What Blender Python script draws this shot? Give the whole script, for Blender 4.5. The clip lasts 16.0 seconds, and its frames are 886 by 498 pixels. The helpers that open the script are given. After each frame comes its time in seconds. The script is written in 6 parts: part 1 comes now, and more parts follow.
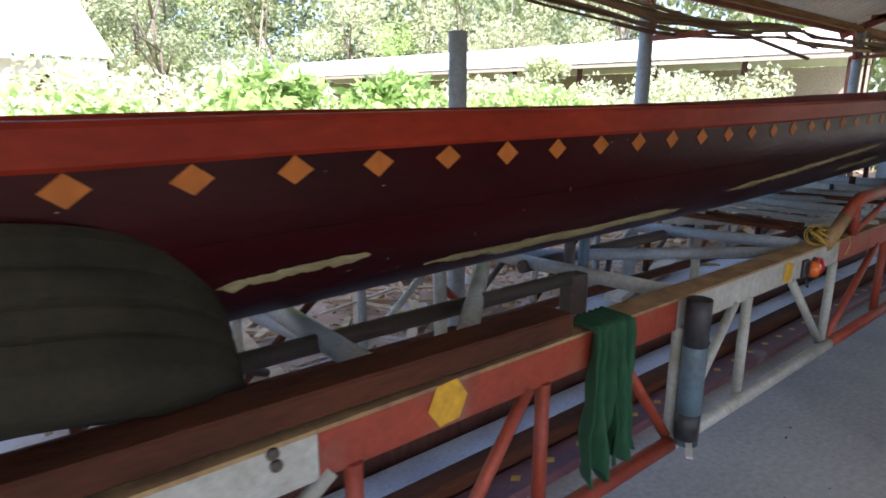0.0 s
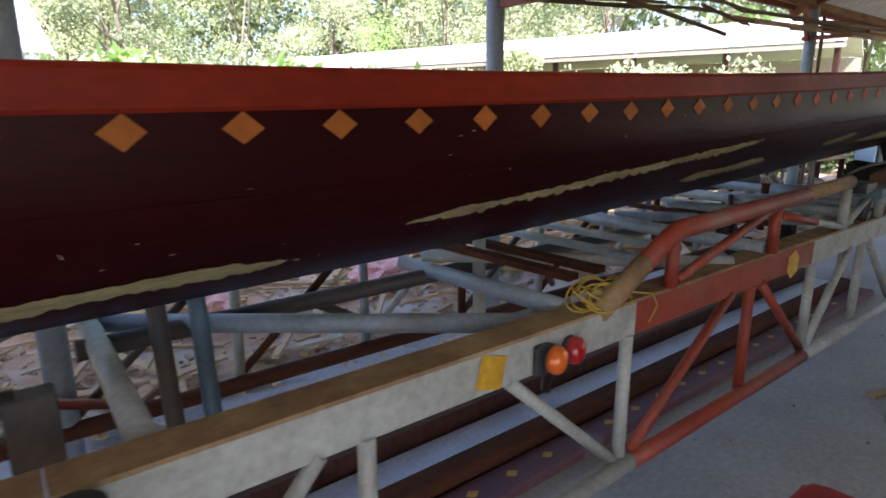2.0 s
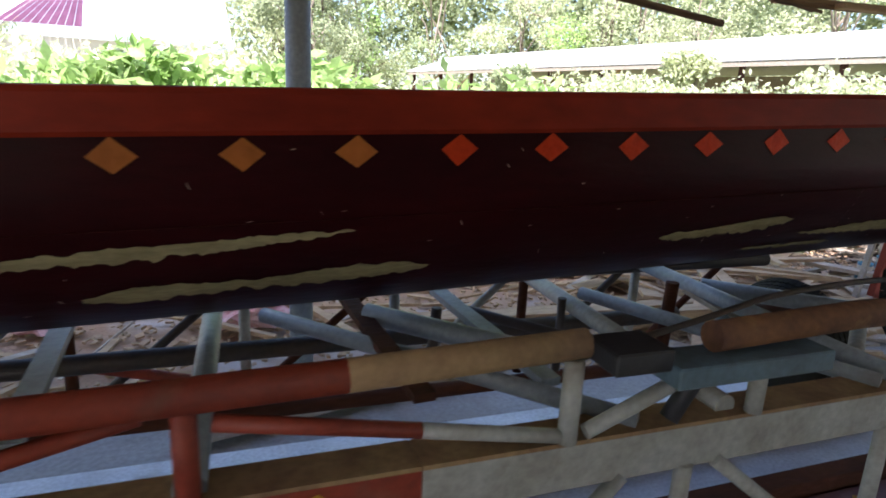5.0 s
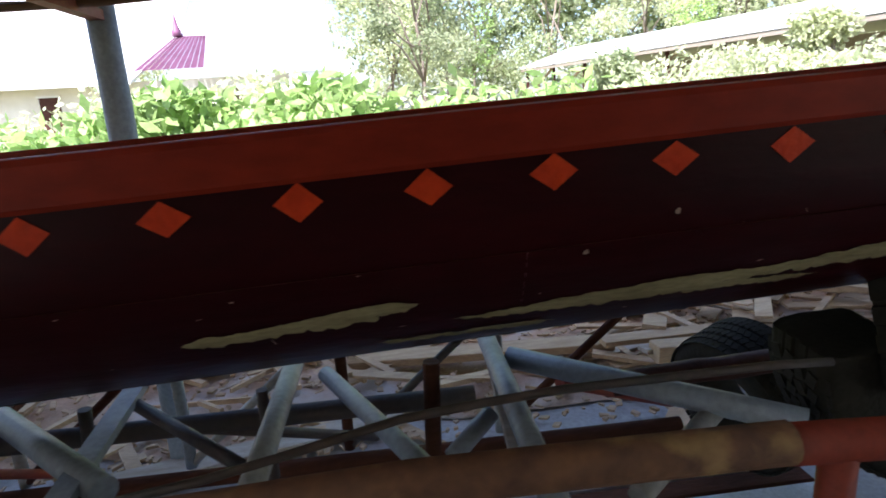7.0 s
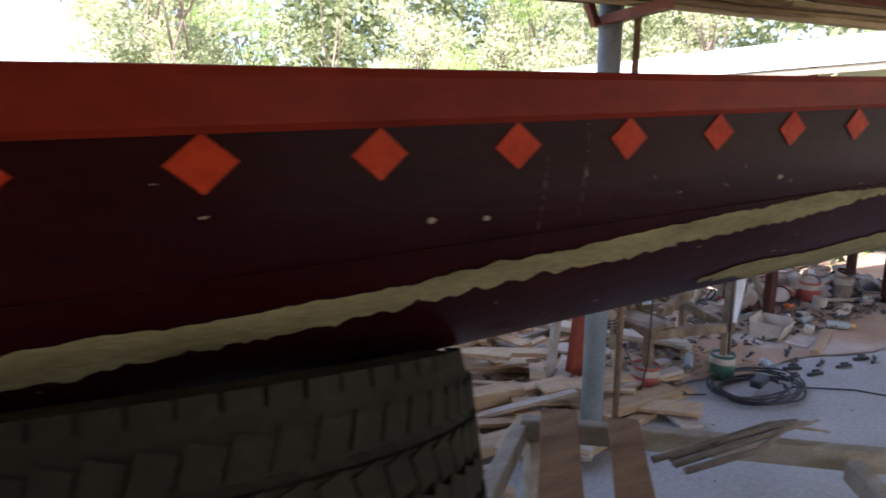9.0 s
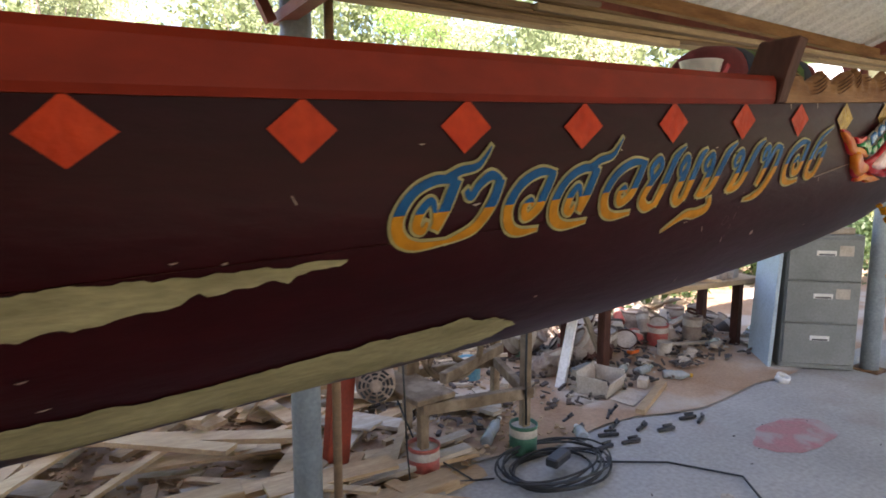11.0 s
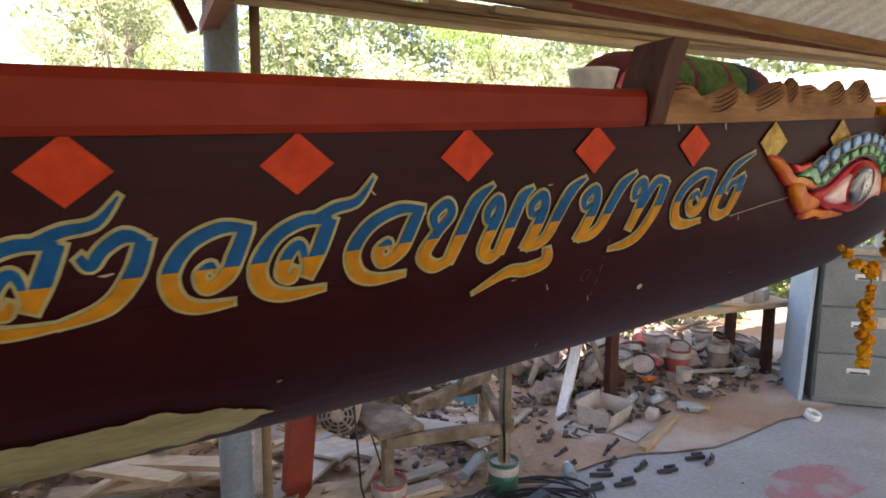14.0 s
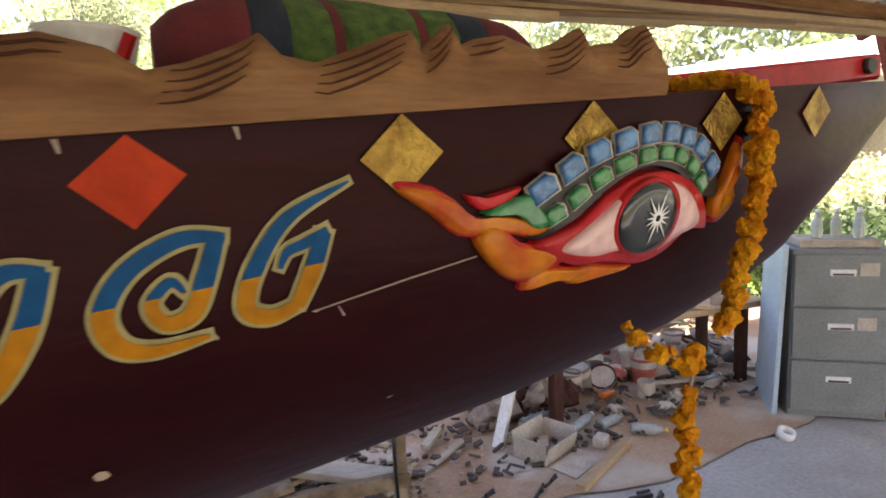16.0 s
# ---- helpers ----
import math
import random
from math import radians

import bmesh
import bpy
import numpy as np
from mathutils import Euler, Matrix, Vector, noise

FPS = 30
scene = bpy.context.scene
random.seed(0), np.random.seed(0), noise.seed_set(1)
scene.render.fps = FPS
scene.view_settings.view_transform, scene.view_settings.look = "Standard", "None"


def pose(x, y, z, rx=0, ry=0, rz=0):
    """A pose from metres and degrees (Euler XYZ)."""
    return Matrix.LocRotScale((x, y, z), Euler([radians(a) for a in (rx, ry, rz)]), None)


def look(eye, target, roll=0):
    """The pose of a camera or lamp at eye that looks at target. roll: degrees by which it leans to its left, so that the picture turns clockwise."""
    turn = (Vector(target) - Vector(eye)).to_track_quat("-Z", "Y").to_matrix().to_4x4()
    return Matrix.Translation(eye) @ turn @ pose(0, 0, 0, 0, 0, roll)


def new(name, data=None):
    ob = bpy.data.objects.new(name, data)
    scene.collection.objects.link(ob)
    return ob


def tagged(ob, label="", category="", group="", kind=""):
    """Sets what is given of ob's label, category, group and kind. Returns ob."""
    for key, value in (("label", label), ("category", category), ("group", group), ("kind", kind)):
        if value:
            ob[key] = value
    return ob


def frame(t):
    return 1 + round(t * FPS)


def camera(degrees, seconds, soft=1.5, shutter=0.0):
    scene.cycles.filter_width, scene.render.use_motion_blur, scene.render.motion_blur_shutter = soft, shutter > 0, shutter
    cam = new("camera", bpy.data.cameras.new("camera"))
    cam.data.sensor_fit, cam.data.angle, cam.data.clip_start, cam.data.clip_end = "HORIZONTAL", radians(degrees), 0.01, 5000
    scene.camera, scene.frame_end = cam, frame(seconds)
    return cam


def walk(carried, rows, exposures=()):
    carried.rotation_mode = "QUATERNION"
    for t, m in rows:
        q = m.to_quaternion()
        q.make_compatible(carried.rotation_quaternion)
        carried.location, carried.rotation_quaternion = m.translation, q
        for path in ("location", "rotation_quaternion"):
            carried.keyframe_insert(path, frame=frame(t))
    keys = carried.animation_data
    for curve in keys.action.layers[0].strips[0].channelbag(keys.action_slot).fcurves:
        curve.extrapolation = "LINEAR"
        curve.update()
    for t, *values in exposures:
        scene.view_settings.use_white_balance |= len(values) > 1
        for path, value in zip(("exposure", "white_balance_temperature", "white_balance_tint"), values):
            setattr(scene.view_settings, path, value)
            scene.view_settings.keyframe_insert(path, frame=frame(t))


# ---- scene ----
# Metres; x runs along the boat to its bow, y across it, z up, 0 is the concrete floor.
cam = camera(73.6, 16.0, soft=1.7, shutter=0.25)
# t, x, y, z, tilt, lean, heading
PATH = [
    (0, -0.118, -1.092, 1.461, 76.77, -0.08, -38.91),
    (0.5, 0.295, -1.092, 1.432, 76.48, -0.16, -38.80),
    (1, 0.694, -1.114, 1.423, 76.86, 0.06, -38.36),
    (1.5, 1.156, -1.055, 1.398, 77.10, 0.18, -38.25),
    (2, 1.557, -1.067, 1.403, 76.59, 0.14, -38.53),
    (2.5, 1.961, -1.154, 1.426, 76.61, -0.60, -38.64),
    (3, 2.320, -1.165, 1.430, 76.54, -1.85, -36.61),
    (3.5, 2.667, -1.132, 1.470, 76.12, -1.68, -32.66),
    (4, 3.049, -1.175, 1.481, 76.25, -0.73, -25.16),
    (4.5, 3.435, -1.180, 1.506, 76.45, -1.60, -21.66),
    (4.7, 3.623, -1.135, 1.509, 76.12, -2.27, -20.53),
    (6.8, 5.065, -0.915, 1.597, 76.23, 3.12, -8.41),
    (7, 5.195, -0.889, 1.594, 76.10, 3.55, -6.38),
    (7.5, 5.581, -0.830, 1.596, 76.20, 3.62, -4.88),
    (8, 5.879, -0.764, 1.579, 77.80, 2.30, -7.29),
    (8.5, 6.245, -0.678, 1.573, 78.46, 0.95, -15.70),
    (9, 6.593, -0.649, 1.554, 79.51, -0.04, -25.31),
    (9.5, 6.976, -0.663, 1.541, 80.86, 0.44, -28.71),
    (10, 7.302, -0.612, 1.534, 81.78, -0.54, -32.10),
    (12.3, 8.125, -0.463, 1.577, 83.37, -0.07, -31.26),
    (12.5, 8.138, -0.472, 1.576, 83.40, -0.20, -31.14),
    (13, 8.148, -0.530, 1.580, 83.54, -0.42, -31.10),
    (13.5, 8.150, -0.563, 1.589, 83.70, -0.36, -30.88),
    (14, 8.245, -0.512, 1.600, 83.18, -0.43, -27.02),
    (14.5, 8.397, -0.396, 1.608, 82.92, 0.94, -26.02),
    (15, 8.577, -0.370, 1.618, 82.64, 1.63, -25.28),
    (15.5, 8.820, -0.383, 1.633, 82.62, 2.94, -26.47),
    (16, 8.979, -0.330, 1.649, 82.49, 2.32, -26.58),
]
walk(cam, [(r[0], pose(*r[1:])) for r in PATH],
     exposures=[(0.0, 1.5, 5900, 20), (3.5, 1.48, 6000, 19), (7.0, 1.4, 5800, 19), (9.0, 1.68, 6200, 26), (9.5, 1.86, 6300, 26), (10.2, 1.9, 6600, 24), (12.3, 2.05, 6800, 20), (13.5, 1.87, 6700, 20), (14.5, 2.13, 6900, 25), (16.0, 1.98, 6900, 24)])
# ---- light ----
SUN_UP, SUN_TURN = 52.0, 205.0
world = bpy.data.worlds.new("sky")
scene.world = world
world.use_nodes = True
wt = world.node_tree
sky = wt.nodes.new("ShaderNodeTexSky")
sky.sky_type, sky.sun_disc = "NISHITA", False
sky.sun_elevation, sky.sun_rotation = radians(SUN_UP), radians(SUN_TURN)
sky.dust_density = 2.0
wt.nodes["Background"].inputs["Strength"].default_value = 0.15
wt.links.new(sky.outputs[0], wt.nodes["Background"].inputs["Color"])
lamp = bpy.data.lights.new("sun", "SUN")
lamp.energy, lamp.angle, lamp.color = 5.0, radians(0.6), (1.0, 0.96, 0.90)
sun = new("sun", lamp)
a = radians(SUN_TURN)
sd = Vector((math.sin(a) * math.cos(radians(SUN_UP)), math.cos(a) * math.cos(radians(SUN_UP)), math.sin(radians(SUN_UP))))
sun.matrix_world = look(sd * 50, (0, 0, 0))
scene.view_settings.exposure = 0.0

# ---- materials ----
def mat(name, c1, c2=None, rough=0.6, metal=0.0, scale=6.0, fine=60.0, bump=0.15, spread=0.0, stretch=(1, 1, 1), dust=None, dust_at=0.62, coat=0.0, trans=0.0):
    """A paint, wood or stone: two colours mixed by broad noise, fine grain, dust in patches, relief."""
    m = bpy.data.materials.new(name)
    m.use_nodes = True
    nt = m.node_tree
    b = nt.nodes["Principled BSDF"]
    N, L = nt.nodes.new, nt.links.new
    c2 = c2 or tuple(0.7 * v for v in c1[:3]) + (1,)
    tc = N("ShaderNodeTexCoord")
    mp = N("ShaderNodeMapping")
    mp.inputs["Scale"].default_value = stretch
    L(tc.outputs["Object"], mp.inputs["Vector"])
    n1, n2 = N("ShaderNodeTexNoise"), N("ShaderNodeTexNoise")
    for n, s, d in ((n1, scale, 5.0), (n2, fine, 4.0)):
        n.inputs["Scale"].default_value, n.inputs["Detail"].default_value = s, d
        L(mp.outputs[0], n.inputs["Vector"])
    ramp = N("ShaderNodeMapRange")
    ramp.inputs[1].default_value, ramp.inputs[2].default_value = 0.3, 0.7
    L(n1.outputs["Fac"], ramp.inputs[0])
    mix = N("ShaderNodeMix")
    mix.data_type = "RGBA"
    mix.inputs[6].default_value, mix.inputs[7].default_value = c1, c2
    L(ramp.outputs[0], mix.inputs[0])
    out = mix.outputs[2]
    hsv = N("ShaderNodeHueSaturation")
    L(out, hsv.inputs["Color"])
    var = N("ShaderNodeMapRange")
    var.inputs[1].default_value, var.inputs[2].default_value = 0.25, 0.75
    var.inputs[3].default_value, var.inputs[4].default_value = 0.82, 1.18
    L(n2.outputs["Fac"], var.inputs[0])
    val = var.outputs[0]
    if spread:
        oi, ge = N("ShaderNodeObjectInfo"), N("ShaderNodeNewGeometry")
        ad = N("ShaderNodeMath")
        ad.operation = "ADD"
        L(oi.outputs["Random"], ad.inputs[0])
        L(ge.outputs["Random Per Island"], ad.inputs[1])
        sp = N("ShaderNodeMapRange")
        sp.inputs[2].default_value = 2.0
        sp.inputs[3].default_value, sp.inputs[4].default_value = 1 - spread, 1 + spread
        L(ad.outputs[0], sp.inputs[0])
        mu = N("ShaderNodeMath")
        mu.operation = "MULTIPLY"
        L(val, mu.inputs[0])
        L(sp.outputs[0], mu.inputs[1])
        val = mu.outputs[0]
    L(val, hsv.inputs["Value"])
    out = hsv.outputs[0]
    if dust:
        n3 = N("ShaderNodeTexNoise")
        n3.inputs["Scale"].default_value, n3.inputs["Detail"].default_value = scale * 0.6, 8.0
        L(mp.outputs[0], n3.inputs["Vector"])
        dr = N("ShaderNodeMapRange")
        dr.inputs[1].default_value, dr.inputs[2].default_value = dust_at, dust_at + 0.12
        dr.inputs[4].default_value = 0.8
        L(n3.outputs["Fac"], dr.inputs[0])
        m2 = N("ShaderNodeMix")
        m2.data_type = "RGBA"
        m2.inputs[7].default_value = dust
        L(dr.outputs[0], m2.inputs[0])
        L(out, m2.inputs[6])
        out = m2.outputs[2]
    L(out, b.inputs["Base Color"])
    rr = N("ShaderNodeMapRange")
    rr.inputs[3].default_value, rr.inputs[4].default_value = max(rough - 0.12, 0.03), min(rough + 0.15, 1)
    L(n1.outputs["Fac"], rr.inputs[0])
    L(rr.outputs[0], b.inputs["Roughness"])
    b.inputs["Metallic"].default_value = metal
    b.inputs["Coat Weight"].default_value = coat
    b.inputs["Coat Roughness"].default_value = 0.15
    b.inputs["Transmission Weight"].default_value = trans
    if bump:
        bu = N("ShaderNodeBump")
        bu.inputs["Strength"].default_value, bu.inputs["Distance"].default_value = bump, 0.01
        L(n2.outputs["Fac"], bu.inputs["Height"])
        L(bu.outputs[0], b.inputs["Normal"])
    return m


def leaf_mat(name, c1, c2):
    """Leaves let part of the light through."""
    m = mat(name, c1, c2, rough=0.5, scale=1.5, fine=20, bump=0.0, spread=0.35)
    nt = m.node_tree
    b = nt.nodes["Principled BSDF"]
    tr, ms = nt.nodes.new("ShaderNodeBsdfTranslucent"), nt.nodes.new("ShaderNodeMixShader")
    src = b.inputs["Base Color"].links[0].from_socket
    nt.links.new(src, tr.inputs["Color"])
    ms.inputs[0].default_value = 0.4
    nt.links.new(b.outputs[0], ms.inputs[1])
    nt.links.new(tr.outputs[0], ms.inputs[2])
    nt.links.new(ms.outputs[0], nt.nodes["Material Output"].inputs["Surface"])
    return m


M = dict(
    hull=mat("hull_paint", (0.029, 0.0032, 0.0042, 1), (0.018, 0.0024, 0.0036, 1), rough=0.36, scale=3, fine=25, bump=0.14, dust=(0.038, 0.012, 0.012, 1), dust_at=0.62, stretch=(0.6, 1, 2.2)),
    keel=mat("keel_grey", (0.06, 0.05, 0.06, 1), (0.03, 0.02, 0.03, 1), rough=0.6, scale=4, stretch=(0.4, 1, 3)),
    red=mat("gunwale_red", (0.215, 0.021, 0.007, 1), (0.150, 0.014, 0.006, 1), rough=0.45, scale=4, fine=40, bump=0.05, stretch=(0.4, 1, 1)),
    putty=mat("putty", (0.30, 0.26, 0.14, 1), (0.19, 0.16, 0.085, 1), rough=0.85, scale=14, fine=80, bump=0.3, stretch=(0.5, 1, 2)),
    ochre=mat("ochre_diamond", (0.38, 0.12, 0.022, 1), (0.28, 0.085, 0.018, 1), rough=0.5, scale=30, spread=0.2),
    orange=mat("orange_diamond", (0.50, 0.045, 0.007, 1), (0.40, 0.030, 0.006, 1), rough=0.45, scale=25, spread=0.12, bump=0.25),
    gold=mat("gold_leaf", (0.50, 0.33, 0.06, 1), (0.20, 0.10, 0.02, 1), rough=0.35, metal=0.7, scale=40, fine=150, bump=0.5),
    steel_o=mat("orange_steel", (0.30, 0.045, 0.018, 1), (0.21, 0.032, 0.016, 1), rough=0.55, scale=7, dust=(0.22, 0.11, 0.07, 1), dust_at=0.6),
    steel_w=mat("white_steel", (0.42, 0.43, 0.40, 1), (0.30, 0.29, 0.25, 1), rough=0.5, scale=8, dust=(0.25, 0.20, 0.13, 1), dust_at=0.58),
    steel_g=mat("grey_steel", (0.30, 0.34, 0.37, 1), (0.22, 0.24, 0.25, 1), rough=0.45, scale=7, dust=(0.16, 0.12, 0.09, 1)),
    steel_d=mat("dark_steel", (0.05, 0.045, 0.04, 1), (0.09, 0.06, 0.045, 1), rough=0.6, scale=9),
    rust=mat("rusty_steel", (0.20, 0.09, 0.035, 1), (0.09, 0.04, 0.025, 1), rough=0.8, scale=16, dust=(0.36, 0.22, 0.08, 1), dust_at=0.56),
    plate_top=mat("dirty_yellow_top", (0.36, 0.24, 0.11, 1), (0.20, 0.11, 0.06, 1), rough=0.8, scale=9, dust=(0.30, 0.20, 0.10, 1)),
    beam=mat("red_brown_beam", (0.105, 0.036, 0.018, 1), (0.055, 0.022, 0.014, 1), rough=0.8, bump=0.5, fine=60, scale=8, stretch=(0.3, 1, 1)),
    yellow=mat("yellow_paint", (0.62, 0.34, 0.02, 1), rough=0.5, scale=20),
    tyre=mat("tyre_rubber", (0.020, 0.018, 0.014, 1), (0.034, 0.030, 0.021, 1), rough=0.85, scale=6, bump=0.4, dust=(0.042, 0.037, 0.025, 1), dust_at=0.6),
    black=mat("black_paint", (0.02, 0.02, 0.022, 1), (0.04, 0.04, 0.045, 1), rough=0.5, scale=9),
    bluegrey=mat("blue_grey_paint", (0.10, 0.16, 0.20, 1), (0.06, 0.08, 0.10, 1), rough=0.55, scale=8),
    concrete=mat("concrete", (0.41, 0.40, 0.375, 1), (0.31, 0.30, 0.28, 1), rough=0.85, scale=1.6, fine=40, bump=0.2, dust=(0.30, 0.24, 0.19, 1), dust_at=0.6),
    soil=mat("red_soil", (0.34, 0.20, 0.115, 1), (0.44, 0.31, 0.21, 1), rough=0.95, scale=2.2, fine=45, bump=0.5, dust=(0.50, 0.46, 0.40, 1), dust_at=0.50),
    grass=mat("ground_green", (0.10, 0.13, 0.03, 1), (0.20, 0.16, 0.07, 1), rough=0.95, scale=0.6, fine=12, bump=0.5),
    wood=mat("cut_wood", (0.46, 0.33, 0.19, 1), (0.34, 0.22, 0.12, 1), rough=0.75, scale=7, fine=50, stretch=(0.5, 3, 3), spread=0.3),
    wood_grey=mat("weathered_wood", (0.42, 0.36, 0.29, 1), (0.30, 0.24, 0.17, 1), rough=0.85, scale=7, fine=60, stretch=(0.5, 3, 3), spread=0.3),
    carve=mat("carved_wood", (0.28, 0.145, 0.062, 1), (0.16, 0.070, 0.032, 1), rough=0.6, scale=9, fine=70, stretch=(0.4, 2, 3), bump=0.25),
    dark_wood=mat("dark_wood", (0.055, 0.022, 0.015, 1), (0.09, 0.04, 0.03, 1), rough=0.6, scale=14, stretch=(2, 2, 0.5)),
    bamboo=mat("pole_wood", (0.26, 0.16, 0.085, 1), (0.14, 0.085, 0.05, 1), rough=0.7, scale=5, stretch=(0.25, 3, 3), spread=0.4),
    roof=mat("corrugated_zinc", (0.86, 0.86, 0.84, 1), (0.78, 0.78, 0.76, 1), rough=0.5, scale=2.0),
    truss=mat("red_truss", (0.26, 0.075, 0.05, 1), (0.20, 0.05, 0.035, 1), rough=0.6, scale=6),
    text_b=mat("text_blue", (0.001, 0.072, 0.195, 1), (0.001, 0.056, 0.155, 1), rough=0.45, scale=20),
    text_y=mat("text_yellow", (0.46, 0.19, 0.006, 1), (0.38, 0.15, 0.006, 1), rough=0.45, scale=20),
    text_c=mat("text_cream", (0.38, 0.32, 0.14, 1), (0.30, 0.26, 0.12, 1), rough=0.5, scale=20),
    white=mat("white_paint", (0.78, 0.77, 0.74, 1), (0.66, 0.64, 0.60, 1), rough=0.35, scale=12, bump=0.05),
    cream_wall=mat("house_wall", (0.75, 0.70, 0.60, 1), (0.65, 0.60, 0.5, 1), rough=0.8, scale=2),
    purple=mat("purple_roof", (0.23, 0.09, 0.16, 1), (0.18, 0.065, 0.12, 1), rough=0.5, scale=3),
    white_roof=mat("pale_roof", (0.82, 0.82, 0.80, 1), (0.74, 0.73, 0.70, 1), rough=0.5, scale=3),
    cabinet=mat("cabinet_grey", (0.20, 0.21, 0.20, 1), (0.15, 0.16, 0.15, 1), rough=0.5, scale=5),
    green_cloth=mat("green_cloth", (0.012, 0.075, 0.03, 1), (0.008, 0.05, 0.022, 1), rough=0.95, scale=15, fine=250, bump=0.4),
    pink=mat("pink_cloth", (0.62, 0.26, 0.26, 1), (0.66, 0.48, 0.45, 1), rough=0.95, scale=18),
    amber=mat("amber_lens", (0.75, 0.14, 0.01, 1), rough=0.15, scale=20, bump=0.0, coat=0.5),
    redlens=mat("red_lens", (0.45, 0.012, 0.012, 1), rough=0.12, scale=20, bump=0.0, coat=0.5),
    rope=mat("yellow_rope", (0.55, 0.36, 0.06, 1), rough=0.9, scale=30),
    redplastic=mat("red_plastic", (0.36, 0.025, 0.035, 1), rough=0.4, scale=8, bump=0.02),
    marigold=mat("marigold", (0.50, 0.15, 0.004, 1), (0.66, 0.32, 0.010, 1), rough=0.85, scale=30, fine=220, bump=0.8, spread=0.25),
    leaf_bright=leaf_mat("leaf_bright", (0.30, 0.47, 0.11, 1), (0.44, 0.56, 0.22, 1)),
    leaf_dark=leaf_mat("leaf_dark", (0.27, 0.33, 0.16, 1), (0.44, 0.48, 0.27, 1)),
    leaf_yellow=leaf_mat("leaf_yellow", (0.62, 0.63, 0.42, 1), (0.50, 0.55, 0.28, 1)),
    bark=mat("bark", (0.16, 0.12, 0.085, 1), (0.26, 0.22, 0.17, 1), rough=0.9, scale=5, fine=30, bump=0.8),
    gold_wall=mat("pale_steel_post", (0.33, 0.38, 0.40, 1), (0.25, 0.28, 0.29, 1), rough=0.5, scale=6, dust=(0.15, 0.12, 0.10, 1), dust_at=0.66),
    skin_purple=mat("purple_strip", (0.10, 0.04, 0.055, 1), (0.16, 0.07, 0.07, 1), rough=0.6, scale=6, dust=(0.25, 0.20, 0.18, 1), dust_at=0.62),
    pale_strip=mat("pale_strip", (0.66, 0.69, 0.73, 1), (0.50, 0.52, 0.55, 1), rough=0.45, scale=5, dust=(0.28, 0.24, 0.22, 1)),
    eye_red=mat("eye_red", (0.55, 0.02, 0.025, 1), rough=0.3, scale=20, bump=0.05, coat=0.4),
    eye_pink=mat("eye_pink", (0.72, 0.50, 0.47, 1), (0.70, 0.36, 0.34, 1), rough=0.25, scale=12, bump=0.03, coat=0.5),
    eye_black=mat("eye_black", (0.012, 0.02, 0.022, 1), rough=0.15, scale=10, bump=0.0, coat=0.6),
    scale_blue=mat("scale_blue", (0.008, 0.085, 0.26, 1), (0.05, 0.20, 0.42, 1), rough=0.25, scale=60, coat=0.6),
    scale_green=mat("scale_green", (0.004, 0.14, 0.035, 1), (0.02, 0.26, 0.07, 1), rough=0.25, scale=60, coat=0.6),
    flame=mat("flame_orange", (0.60, 0.23, 0.008, 1), (0.42, 0.050, 0.005, 1), rough=0.35, scale=22, bump=0.05, coat=0.3),
    blue_tin=mat("blue_tin", (0.05, 0.20, 0.33, 1), (0.10, 0.25, 0.30, 1), rough=0.45, scale=14, dust=(0.4, 0.36, 0.3, 1)),
    green_tin=mat("green_tin", (0.03, 0.13, 0.075, 1), (0.06, 0.15, 0.10, 1), rough=0.45, scale=14, dust=(0.35, 0.3, 0.25, 1)),
    red_tin=mat("red_tin", (0.42, 0.06, 0.05, 1), (0.36, 0.13, 0.10, 1), rough=0.5, scale=14, dust=(0.5, 0.45, 0.4, 1)),
    clay=mat("stained_pot", (0.38, 0.31, 0.25, 1), (0.26, 0.18, 0.14, 1), rough=0.8, scale=12, spread=0.35),
    dusty_iron=mat("dusty_iron", (0.24, 0.175, 0.11, 1), (0.13, 0.085, 0.05, 1), rough=0.9, scale=11, bump=0.3, dust=(0.36, 0.28, 0.19, 1), dust_at=0.52),
    # leaf green darkened to stand for leaves in shade
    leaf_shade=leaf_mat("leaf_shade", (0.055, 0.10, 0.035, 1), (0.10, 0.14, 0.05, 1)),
    plastic=mat("clear_plastic", (0.62, 0.66, 0.66, 1), (0.5, 0.55, 0.56, 1), rough=0.2, scale=10, trans=0.55, bump=0.05),
    paper=mat("pale_card", (0.50, 0.45, 0.38, 1), (0.36, 0.30, 0.24, 1), rough=0.85, scale=9, spread=0.2),
    cable=mat("black_cable", (0.02, 0.02, 0.02, 1), rough=0.5, scale=20, bump=0.0),
    cushion=mat("dark_red_cloth", (0.16, 0.02, 0.025, 1), (0.10, 0.015, 0.02, 1), rough=0.9, scale=20, fine=300),
    cloth_green=mat("woven_green", (0.10, 0.17, 0.03, 1), (0.03, 0.07, 0.02, 1), rough=0.95, scale=60, fine=400, bump=0.4),
    cloth_navy=mat("woven_navy", (0.02, 0.03, 0.05, 1), rough=0.95, scale=40, fine=400),
    turquoise=mat("turquoise_plastic", (0.05, 0.35, 0.36, 1), rough=0.4, scale=10),
)

